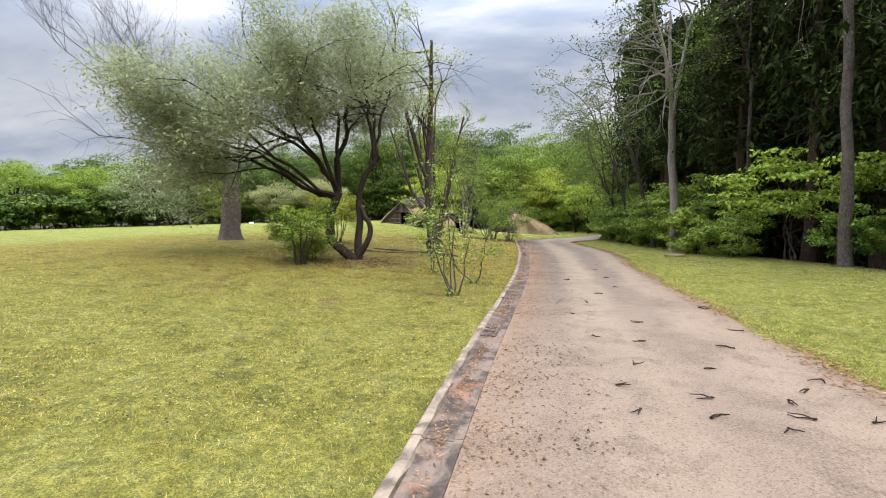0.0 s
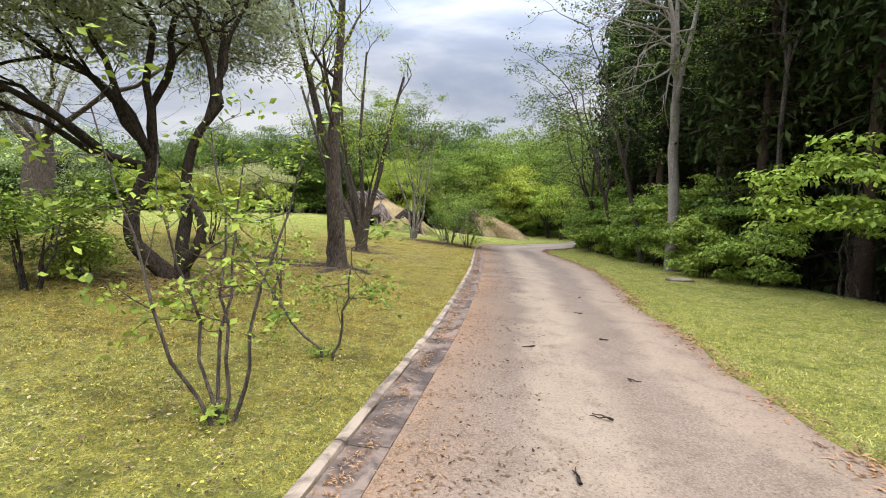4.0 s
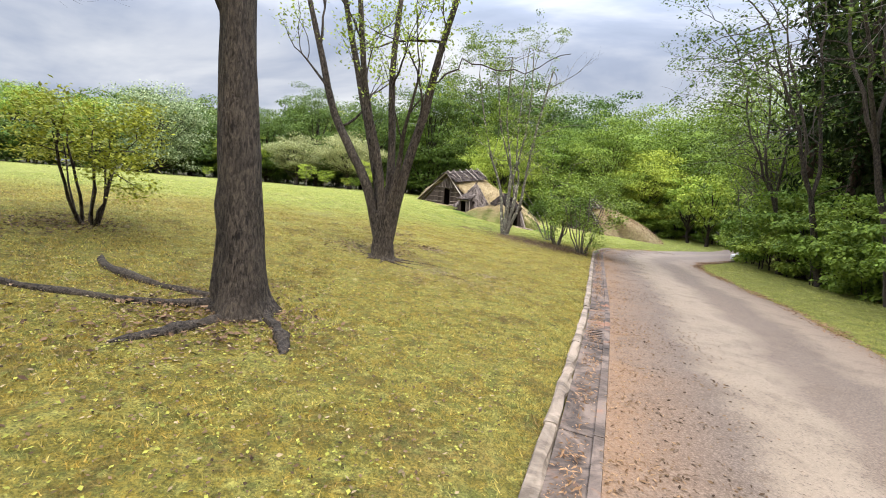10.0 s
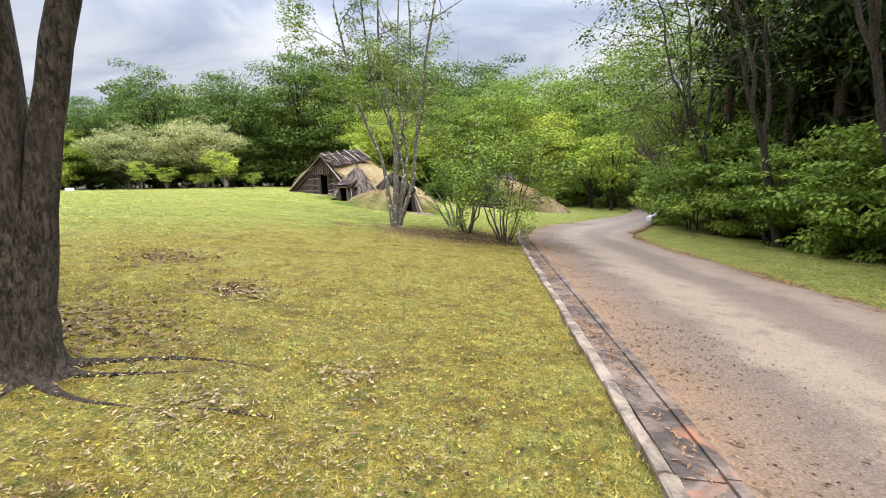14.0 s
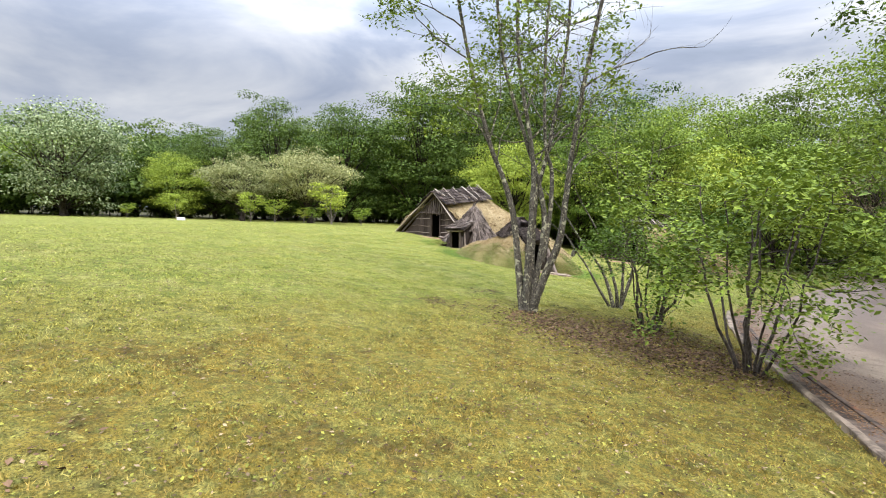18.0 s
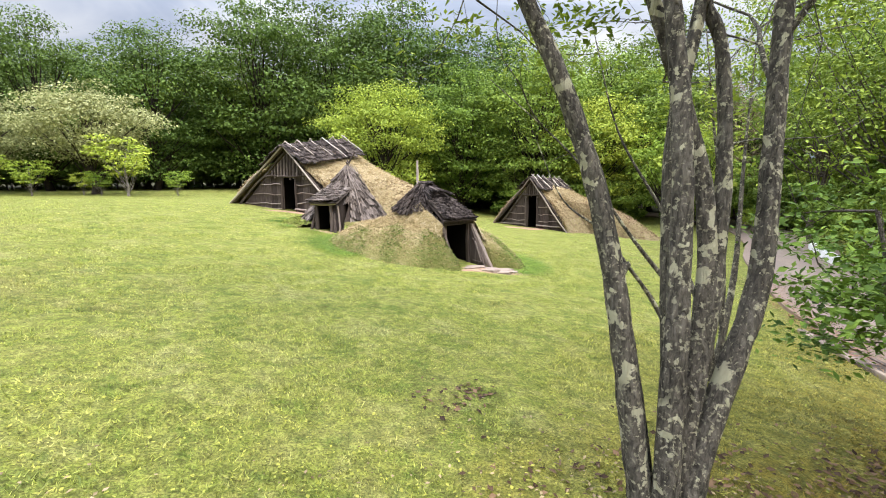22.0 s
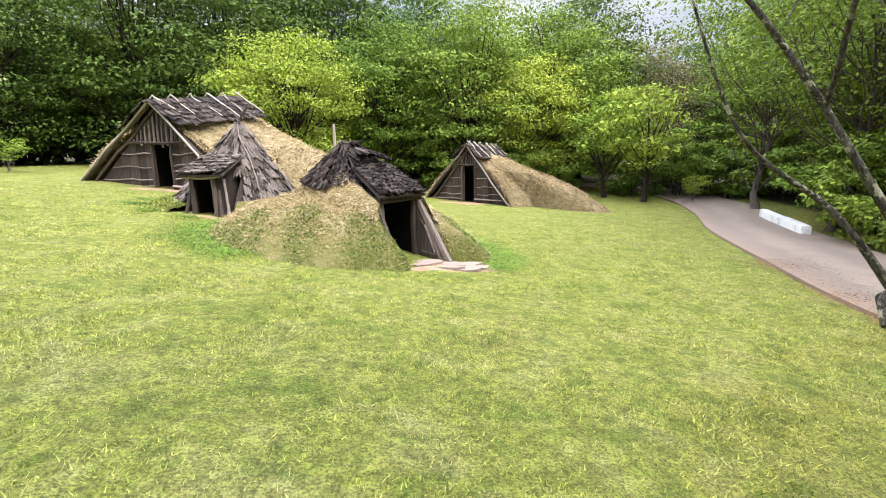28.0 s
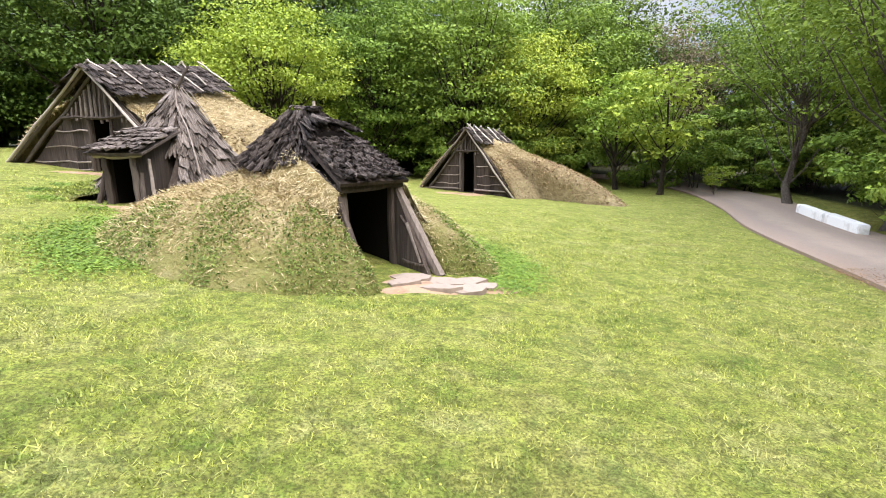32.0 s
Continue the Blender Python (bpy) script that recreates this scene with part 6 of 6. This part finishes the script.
clump_tree("understorey_maple", 3.2, 3.8, 511, M_BARK, L_SPRING, "low bright green maple spreading from the dark wood", clear=0.34, clumps=40, per=170, size=0.10, flat=0.22, trunk_r=0.05, stems=3, at=(9.9, 13.9), group="maples along the wood")
wood_maple = clump_tree("understorey_maple", 3.4, 4.0, 514, M_BARK, L_MID, "green maple in layers at the foot of the wood", clear=0.22, clumps=44, per=150, size=0.10, flat=0.20, trunk_r=0.05, stems=3, at=(10.9, 20.9), group="maples along the wood")
for x, y, s, a in ((10.6, 17.6, 0.7, 100), (11.1, 23.6, 0.9, 200), (11.4, 26.2, 0.85, 310), (12.0, 30.2, 1.05, 40), (10.6, 9.6, 0.7, 160)):
    copy_thing(wood_maple, pose(x, y, ground_z(x, y), 0, 0, a) @ Matrix.Scale(s, 4))
edge_bush = clump_tree("edge_bush", 1.7, 2.4, 512, M_BARK, L_MID, "dense green bush at the foot of the wood", "bush", 0.05, 38, 150, 0.085, 1.0, 0.6, 0.03, 4, (9.2, 17.8), group="bushes along the wood")
edge_bush2 = clump_tree("edge_bush", 2.4, 2.8, 513, M_BARK, L_MID, "leafy green bush at the foot of the wood", "bush", 0.08, 44, 150, 0.085, 1.0, 0.5, 0.03, 4, (10.0, 21.8), group="bushes along the wood")
for k, (x, y, s) in enumerate(((9.7, 8.2, 0.8), (9.9, 11.8, 0.65), (9.5, 15.9, 0.9), (9.9, 19.4, 0.85), (10.4, 24.6, 1.0), (10.7, 27.3, 1.05), (11.2, 29.6, 1.1), (11.4, 32.3, 1.2), (12.0, 35.2, 1.1), (13.6, 37.2, 1.2), (10.4, 4.0, 0.9), (11.2, 21.0, 1.3), (11.6, 25.8, 1.5), (12.2, 31.0, 1.6))):
    copy_thing((edge_bush, edge_bush2)[k % 2], pose(x, y, ground_z(x, y), 0, 0, 77 * k) @ Matrix.Scale(s, 4))

for k, (x, y, s) in enumerate(((14.6, 47.5, 1.5), (16.4, 46.6, 1.3), (18.0, 45.2, 1.5), (19.6, 44.0, 1.4), (20.2, 41.6, 1.5), (18.9, 39.2, 1.3), (17.2, 37.4, 1.4), (15.4, 36.0, 1.3), (12.4, 49.6, 1.4), (10.4, 50.0, 1.3), (8.4, 49.6, 1.4), (19.0, 47.5, 1.7), (21.5, 45.5, 1.7), (16.0, 49.5, 1.7), (6.4, 50.4, 1.4))):
    copy_thing((edge_bush, edge_bush2)[k % 2], pose(x, y, ground_z(x, y) - 0.04, 0, 0, 77 * k) @ Matrix.Scale(s, 4))

# ---- trees round the lawn and behind the huts ----
dark_oak = clump_tree("broadleaf_tree", 7.6, 6.4, 601, M_BARK_DARK, L_DEEP, "tall dark green broadleaf tree behind the lawn", clear=0.08, clumps=180, per=190, size=0.105, flat=0.34, at=(-11.5, 50.6), group="trees behind the huts")
mid_oak = clump_tree("broadleaf_tree", 7.2, 5.6, 602, M_BARK_DARK, L_MID, "leafy green tree behind the huts", clear=0.08, clumps=180, per=190, size=0.10, flat=0.36, at=(3.8, 51.5), group="trees behind the huts")
lime = clump_tree("broadleaf_tree", 6.0, 5.2, 603, M_BARK_DARK, L_SPRING, "rounded light green tree behind the huts", clear=0.06, clumps=160, per=200, size=0.09, flat=0.42, at=(-0.4, 48.6), group="trees behind the huts")
brown = clump_tree("broadleaf_tree", 7.4, 3.8, 604, M_BARK, L_BROWN, "brownish tree with young reddish leaves", clear=0.15, clumps=110, per=110, size=0.09, flat=0.6, at=(18.6, 50.0), group="trees behind the huts")
far_oak = clump_tree("broadleaf_tree", 7.4, 6.2, 605, M_BARK_DARK, L_DEEP, "dark green tree in the wood beyond the lawn", clear=0.06, clumps=100, per=130, size=0.18, flat=0.45, at=(-20.0, 55.0), group="far wood")
far_mid = clump_tree("broadleaf_tree", 6.8, 6.0, 606, M_BARK_DARK, L_SPRING, "green tree in the wood beyond the lawn", clear=0.06, clumps=100, per=130, size=0.17, flat=0.45, at=(-12.0, 57.0), group="far wood")
far_bush = clump_tree("wood_bush", 1.8, 2.6, 607, M_BARK, L_DEEP, "dark bush under the far trees", "bush", 0.04, 28, 110, 0.13, 1.0, 0.6, 0.03, 3, (-18.0, 50.5), group="bushes under the far trees")
protos = {"D": far_oak, "M": far_mid, "d": dark_oak, "m": mid_oak, "l": lime, "b": brown}
places = (
    
    ("d", -15.5, 49.3, 0.95), ("d", -7.0, 53.0, 1.3), ("d", -3.0, 54.5, 1.45), ("m", -9.5, 55.0, 1.05), ("d", 1.0, 56.0, 1.5), ("m", 7.6, 50.6, 1.2), ("l", 10.4, 50.6, 1.15), ("m", 13.4, 52.4, 1.3),
    ("m", 22.0, 46.5, 1.35), ("m", 21.0, 40.5, 1.3), ("d", 25.0, 43.0, 1.5), ("d", 17.0, 56.0, 1.5), ("m", 12.0, 58.5, 1.5), ("d", 7.0, 60.0, 1.5), ("d", 4.4, 57.5, 1.35), ("l", 18.3, 38.3, 0.9), ("m", 16.6, 35.6, 0.95), ("m", 15.2, 37.0, 0.8), ("d", 21.5, 52.5, 1.1),
    ("d", -19.5, 48.5, 0.7), ("l", -20.5, 46.3, 0.68), ("M", -28.0, 45.0, 0.82), ("l", -31.0, 43.5, 0.98), ("l", -35.0, 41.0, 0.98), ("M", -38.5, 38.0, 0.85), ("D", -33.0, 46.5, 0.85), ("D", -42.0, 35.0, 0.8), ("M", -45.0, 30.0, 0.85), ("D", -26.5, 48.5, 0.75), ("d", -22.5, 50.0, 0.8), ("M", -47.0, 24.0, 0.85), ("D", -48.0, 17.0, 0.9),
    ("m", -13.0, 53.0, 0.85), ("d", -17.5, 52.5, 0.8), ("m", 13.9, 33.8, 0.7), ("l", 14.6, 36.0, 0.62),
)
rng = np.random.default_rng(8)
for key, x, y, s in places:
    copy_thing(protos[key], pose(x, y, ground_z(x, y) - 0.05, 0, 0, rng.uniform(0, 360)) @ Matrix.Diagonal((s * rng.uniform(0.92, 1.1), s * rng.uniform(0.92, 1.1), s * rng.uniform(0.92, 1.08), 1)))
for k in range(96):
    a = k / 95
    x = -46 + 62 * a
    y = 26 + 27 * math.sin(min(1.0, a * 1.5) * math.pi / 2) + 4.0 * a + rng.normal(0, 0.8)
    s = rng.uniform(1.1, 1.9)
    copy_thing(far_bush, pose(x, y, ground_z(x, y) - 0.05, 0, 0, 61 * k) @ Matrix.Scale(s, 4))
for k in range(30):
    a = k / 29
    x, y = -52 + 86 * a, 38 + 26 * math.sin(min(1.0, a * 1.6) * math.pi / 2) + rng.normal(0, 1.0)
    s = rng.uniform(0.8, 1.0) + 0.35 * min(1.0, max(0.0, (a - 0.3) * 4))
    copy_thing((far_oak, far_mid)[k % 2], pose(x, y, ground_z(x, y) - 0.1, 0, 0, 47 * k) @ Matrix.Scale(s, 4))
clump_tree("flowering_tree", 6.0, 6.4, 611, M_BARK, L_BLOSSOM, "round tree covered with white blossom and leaves", clear=0.10, clumps=170, per=130, size=0.12, flat=0.6, trunk_r=0.16, at=(-24.3, 42.3))
pink = clump_tree("faded_cherry", 3.5, 4.0, 612, M_BARK, L_PINK, "low spreading cherry with faded pinkish-brown blossom", clear=0.30, clumps=130, per=170, size=0.07, flat=0.5, trunk_r=0.12, at=(-14.8, 44.3), group="faded cherries")
copy_thing(pink, pose(-10.8, 44.3, ground_z(-10.8, 44.3), 0, 0, 140) @ Matrix.Scale(1.08, 4))
small_maple = clump_tree("small_maple", 2.3, 1.9, 613, M_BARK_PALE, L_SPRING, "small bright green maple at the lawn's far edge", clear=0.3, clumps=34, per=60, size=0.085, flat=0.3, trunk_r=0.04, at=(-8.7, 42.4), group="small trees along the lawn's edge")
for x, y, s in ((-13.2, 42.6, 0.75), (-12.0, 42.8, 0.6), (-18.3, 43.5, 0.7), (-9.9, 43.0, 0.42), (-10.6, 43.2, 0.4), (-7.6, 43.5, 0.45), (-21.2, 43.2, 0.4), (15.2, 44.2, 0.55)):
    copy_thing(small_maple, pose(x, y, ground_z(x, y), 0, 0, x * 77) @ Matrix.Scale(s, 4))
conifer("far_conifer", 9.5, 5.0, 614, (3.2, 66.0), "dark pointed conifer far behind the huts", "", 0.1, L_DEEP, 0.6)
for x, y in ((12.9, 46.9), (13.4, 44.9)):
    clump_tree("lawn_tree", 4.6, 3.6, int(620 + x * 10), M_BARK_DARK, L_SPRING, "young tree with a clear dark trunk beside the lane", clear=0.34, clumps=50, per=60, size=0.14, flat=0.45, trunk_r=0.09, at=(x, y))

rng = np.random.default_rng(631)
ob = thing("bare_tree", -9.4, 56.5, "slender pale tree still bare of leaves above the wood", "tree")
tb, tips = Tubes(), []
tr = curve_to((0, 0, -0.2), (0.2, 0, 5.4), rng, 0, 0.03, 8)
tb.add(tr, np.linspace(0.12, 0.06, 8), 7, 0.3, rng)
for k in range(9):
    branch_out(tb, tr[-1 - k % 4], rng.normal(0, 0.5, 3) + np.array([0, 0, 1.3]), 1.7, 0.035, 3, rng, tips, 0.5, 0.2, 4, 3, 0.72, 0.55)
finish_tree(ob, tb, tips, M_BARK_PALE, L_BROWN, rng, 2, 0.08, 0.06, 0.5, 0.5, "swelling buds")
mark = thing("marker_stone", -15.5, 40.4, "small white stone marker on the far lawn", "marker")
bm = bmesh.new()
bmesh.ops.create_cube(bm, size=1.0, matrix=Matrix.Translation((0, 0, 0.05)) @ Matrix.Diagonal((0.34, 0.2, 0.2, 1)))
bmesh.ops.bevel(bm, geom=bm.edges[:], offset=0.02, segments=2, affect="EDGES")
part("block", bm, M_BLOCK, mark)

# slender pole behind the huts, and the pale concrete edging at the bend
rng = np.random.default_rng(9)
post = thing("marker_pole", 1.0, 42.6, "thin weathered pole standing in the lawn", "pole")
pole(post, (0, 0, -0.2), (-0.03, 0, 2.15), 0.045, M_POLE, rng, "shaft", 0.8, 0.01)
for k, (ax, ay, bx, by) in enumerate(((14.1, 39.9, 13.0, 38.3), (12.95, 38.22, 11.9, 36.7))):
    blk = new("edging_block")
    mx, my = (ax + bx) / 2, (ay + by) / 2
    blk.matrix_basis = pose(mx, my, ground_z(mx, my), 0, 0, math.degrees(math.atan2(by - ay, bx - ax)))
    tagged(blk, "long pale concrete block edging the lane's bend", "kerb block", "concrete edging")
    bm = bmesh.new()
    bmesh.ops.create_cube(bm, size=1.0, matrix=Matrix.Translation((0, 0, 0.10)) @ Matrix.Diagonal((math.hypot(bx - ax, by - ay), 0.22, 0.30, 1)))
    bmesh.ops.bevel(bm, geom=bm.edges[:], offset=0.02, segments=2, affect="EDGES")
    part("block", bm, M_BLOCK, blk)

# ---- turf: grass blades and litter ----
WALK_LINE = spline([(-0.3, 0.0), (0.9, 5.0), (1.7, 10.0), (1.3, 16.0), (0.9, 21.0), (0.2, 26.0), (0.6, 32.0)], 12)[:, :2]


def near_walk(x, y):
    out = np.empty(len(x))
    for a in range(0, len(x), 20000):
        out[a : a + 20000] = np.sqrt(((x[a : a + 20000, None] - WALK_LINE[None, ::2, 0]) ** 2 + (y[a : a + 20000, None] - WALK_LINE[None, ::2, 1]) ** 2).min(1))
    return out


rng = np.random.default_rng(77)
n_try = 3300000
bx, by = rng.uniform(-11, 11, n_try), rng.uniform(0.5, 40, n_try)
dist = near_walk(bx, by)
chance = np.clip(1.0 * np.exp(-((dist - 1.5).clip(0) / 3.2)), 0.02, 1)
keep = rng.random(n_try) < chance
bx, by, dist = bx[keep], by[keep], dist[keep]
off = road_offset(bx, by)
rw = road_width(by)
keep = (off < -0.29) | (off > rw + 0.06)
hut_d = np.minimum(np.hypot(bx - EARTH[0], by - EARTH[1]) / 1.85, np.minimum(np.hypot(bx + 1.1, by - 37.2) / 1.3, np.hypot(bx - 1.75, by - 32.95) / 0.45))
keep &= hut_d > 1
keep &= bx < 8.8 + 0.08 * by
bx, by, dist = bx[keep], by[keep], dist[keep]
clumpy = np.sin(bx * 2.3 + np.sin(by * 1.7) * 2) * np.sin(by * 2.9 + np.sin(bx * 1.3) * 2)
keep = rng.random(len(bx)) < 0.72 + 0.28 * clumpy
bx, by, dist = bx[keep], by[keep], dist[keep]
n = len(bx)
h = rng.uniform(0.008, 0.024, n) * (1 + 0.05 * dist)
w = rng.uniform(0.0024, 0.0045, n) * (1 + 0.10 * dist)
a = rng.uniform(0, 2 * np.pi, n)
lean = rng.normal(0, 0.75, (n, 2)) * h[:, None]
bz = ground_np(bx, by) - 0.004
c0 = np.stack([bx - np.cos(a) * w, by - np.sin(a) * w, bz], 1)
c1 = np.stack([bx + np.cos(a) * w, by + np.sin(a) * w, bz], 1)
c2 = np.stack([bx + lean[:, 0], by + lean[:, 1], bz + h], 1)
gv = np.stack([c0, c1, c2], 1).reshape(-1, 3)
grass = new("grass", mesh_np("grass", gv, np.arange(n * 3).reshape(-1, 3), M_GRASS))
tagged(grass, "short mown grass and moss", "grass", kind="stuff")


def litter(name, count, box, size, mat, seed, label, aspect=0.5, side=None, tall=0.006, cluster=None):
    """Fallen leaves lying on the ground within box (x0, x1, y0, y1)."""
    rng = np.random.default_rng(seed)
    x, y = rng.uniform(box[0], box[1], count), rng.uniform(box[2], box[3], count)
    if cluster is not None:
        c = np.array(cluster)
        k = rng.choice(len(c), count, p=c[:, 2] ** 2 / (c[:, 2] ** 2).sum())
        x, y = c[k, 0] + rng.normal(0, c[k, 2]), c[k, 1] + rng.normal(0, c[k, 2])
    o = road_offset(x, y)
    keep = side(o, y) if side else np.ones(count, bool)
    x, y = x[keep], y[keep]
    c = np.stack([x, y, ground_np(x, y) + tall], 1)
    v, f = leaf_quads(c, size, rng, aspect, 3.0)
    ob = new(name, mesh_np(name, v, f, mat))
    return tagged(ob, label, "leaf litter", kind="stuff")


litter("clover", 60000, (-7, 4.5, 3, 27.5), 0.018, L_CLOVER, 80, "small rosettes of moss and clover leaves", 0.75, lambda o, y: o < -0.48, 0.018)
litter("clover", 14000, (-5, 6, 24, 36), 0.014, L_CLOVER, 86, "small clover leaves in the open lawn", 0.75, lambda o, y: o < -0.6, 0.02)
litter("lawn_crumbs", 38000, (-5, 4, 3, 26.5), 0.018, L_SOIL, 91, "dark crumbs of leaf and soil between the grass", 0.7, lambda o, y: o < -0.48, 0.016)
litter("lawn_litter", 14000, (-6, 4, 3, 27), 0.024, L_DEAD, 81, "small pale and brown dead leaves in the turf", 0.55, lambda o, y: o < -0.5, 0.02)
litter("tree_foot_litter", 5200, (0, 1, 0, 1), 0.022, L_DEAD, 82, "dead leaves gathered under the trees", 0.55, lambda o, y: o < -0.5, 0.022, [(-0.3, 14.0, 0.7), (-1.6, 13.5, 0.9), (0.15, 7.6, 0.6), (-0.5, 18.2, 0.6), (-3.5, 15.7, 0.5), (3.4, 25.2, 0.5), (1.3, 26.6, 0.6), (-0.4, 16.4, 0.5)])


def edge_litter(name, count, across, size, mat, seed, label, aspect=0.3, right=False, y_end=34.0):
    """Needles and leaves strewn along an edge of the lane; across gives offsets from it."""
    rng = np.random.default_rng(seed)
    k = rng.integers(0, len(EDGE), count)
    jump = rng.uniform(0, 1, count)
    p = EDGE[k] + (EDGE[np.minimum(k + 1, len(EDGE) - 1)] - EDGE[k]) * jump[:, None]
    o = rng.triangular(across[0], across[1], across[2], count)
    o = o + (road_width(p[:, 1]) if right else 0)
    x, y = p[:, 0] + EDGE_N[k, 0] * o, p[:, 1] + EDGE_N[k, 1] * o
    keep = (y < y_end) & (rng.random(count) < 0.35 + 0.65 * (np.sin(y * 2.1 + np.sin(y * 5.3)) > -0.1))
    x, y = x[keep], y[keep]
    c = np.stack([x, y, ground_np(x, y) + rng.uniform(0.022, 0.032, len(x))], 1)
    v, f = leaf_quads(c, size, rng, aspect, 3.0)
    return tagged(new(name, mesh_np(name, v, f, mat)), label, "leaf litter", kind="stuff")


edge_litter("gutter_litter", 22000, (-0.22, -0.13, -0.04), 0.03, L_RUST, 83, "rusty needles and leaves lying in the gutter", 0.3)
edge_litter("lane_edge_litter", 26000, (0.0, 0.02, 0.40), 0.028, L_RUST, 88, "rusty needles along the lane's west edge")
edge_litter("lane_litter", 26000, (0.0, 0.35, 1.1), 0.026, L_SOIL, 89, "crumbs of dark bark and leaf on the concrete lane", 0.45)
edge_litter("verge_litter", 32000, (-0.22, 0.03, 0.22), 0.045, L_RUST, 84, "rusty needles along the lane's east edge", 0.3, True)
litter("brown_litter", 15000, (0, 1, 0, 1), 0.04, L_SOIL, 87, "rotted brown leaves and bare soil under the bushes", 0.6, lambda o, y: o < -0.42, 0.02, [(2.7, 25.5, 0.55), (3.4, 25.2, 0.45), (1.4, 26.2, 0.45), (2.8, 26.6, 0.4), (1.9, 25.8, 0.5), (0.34, 27.68, 0.09), (0.58, 27.85, 0.08), (0.0, 26.1, 0.16), (0.08, 19.5, 0.2), (-1.0, 20.7, 0.3), (-1.9, 11.5, 0.7), (-0.3, 13.95, 0.4), (-0.45, 18.2, 0.4), (-3.5, 15.7, 0.35)])

ring_a = np.linspace(0, 2 * np.pi, 26, endpoint=False)
fringe = [(EARTH[0] + 2.05 * math.cos(a), EARTH[1] + 2.0 * math.sin(a), 0.16) for a in ring_a if not -1.25 < a - 5.25 < 0.2] + [(-1.0 + 1.7 * math.cos(a), 37.2 + 1.65 * math.sin(a), 0.12) for a in ring_a[::2]]
litter("weed_fringe", 40000, (0, 1, 0, 1), 0.026, L_BUSH, 90, "low green weeds fringing the earth banks of the huts", 0.55, None, 0.02, fringe)


def drain_lid(x, y):
    """A gutter lid with drain slots painted across it as near-black bars."""
    k = np.hypot(EDGE[:, 0] - x, EDGE[:, 1] - y).argmin()
    turn = math.degrees(math.atan2(EDGE_N[k, 1], EDGE_N[k, 0]))
    lid = thing("drain_lid", x, y, "stained concrete gutter lid with drain slots painted near-black", "drain", z=ground_z(x, y) + 0.012, rz=turn)
    bm = bmesh.new()
    bmesh.ops.create_cube(bm, size=1.0, matrix=Matrix.Diagonal((0.185, 0.56, 0.016, 1)))
    bmesh.ops.bevel(bm, geom=bm.edges[:], offset=0.004, segments=1, affect="EDGES")
    part("slab", bm, M_GUTTER, lid)
    # no holes: each bar's near-black stands for the shade inside a slot
    for j in range(5):
        bm = bmesh.new()
        bmesh.ops.create_cube(bm, size=1.0, matrix=Matrix.Translation((0, -0.13 + 0.065 * j, 0.007)) @ Matrix.Rotation(0.25, 4, "Z") @ Matrix.Diagonal((0.13, 0.016, 0.006, 1)))
        part("slot", bm, M_SHADE, lid, "near-black bar painted for the shade in a drain slot")


litter("needle_patch", 6000, (0, 1, 0, 1), 0.02, L_DEAD, 92, "patch of pale fallen needles in the lawn", 0.3, lambda o, y: o < -0.5, 0.02, [(1.0, 17.1, 0.42), (0.5, 16.7, 0.3), (1.5, 17.0, 0.3), (1.9, 24.6, 0.5), (2.4, 25.4, 0.5)])
litter("leaf_heap", 420, (0, 1, 0, 1), 0.032, L_DEAD, 93, "small heaps of pale dead leaves", 0.6, lambda o, y: o < -0.5, 0.026, [(1.38, 17.74, 0.09), (0.75, 17.35, 0.11), (0.3, 19.4, 0.14)])

cover = thing("manhole_cover", 7.8, 16.4, "round grey-brown concrete manhole cover sunk in the verge", "manhole cover", z=ground_z(7.8, 16.4) + 0.012)
bm = bmesh.new()
bmesh.ops.create_cone(bm, cap_ends=True, segments=28, radius1=0.34, radius2=0.33, depth=0.05)
part("rim", bm, M_GUTTER, cover)
bm = bmesh.new()
bmesh.ops.create_cone(bm, cap_ends=True, segments=28, radius1=0.28, radius2=0.275, depth=0.05, matrix=Matrix.Translation((0, 0, 0.008)))
part("lid", bm, M_KERB, cover)


drain_lid(0.49, 5.32)
drain_lid(2.60, 15.55)
rng = np.random.default_rng(85)
spots = [(1.3, 3.6), (1.6, 4.1), (1.75, 3.3), (2.1, 3.9), (2.3, 3.2), (1.9, 4.8), (1.5, 5.0), (2.2, 5.6), (1.6, 6.1), (2.6, 4.5), (2.75, 3.6), (3.1, 5.2), (2.0, 6.9), (2.4, 7.6), (1.7, 3.0), (2.0, 2.8), (3.4, 6.4), (2.9, 8.3), (3.2, 9.6), (2.3, 9.2), (2.2, 3.0), (2.6, 2.9), (1.2, 3.1), (3.9, 12.4), (3.4, 11.0), (2.5, 3.4)]
for x, y in spots:
    tw = new("twig")
    tw.matrix_basis = pose(x, y, ground_z(x, y) + 0.03, 0, 0, rng.uniform(0, 360))
    tagged(tw, "thin dark fallen twig on the concrete lane", "twig", "fallen twigs")
    t = Tubes()
    L = rng.uniform(0.07, 0.16)
    for k in range(2):
        t.add(curve_to((-L / 2, 0.01 * k, 0.004), (L / 2 * rng.uniform(0.5, 1), rng.normal(0, 0.04), 0.008), rng, 0, 0.08, 6), np.linspace(0.006, 0.003, 6), 5)
    v, f = t.arrays()
    part_np("stick", v, f, M_BARK_DARK, tw)
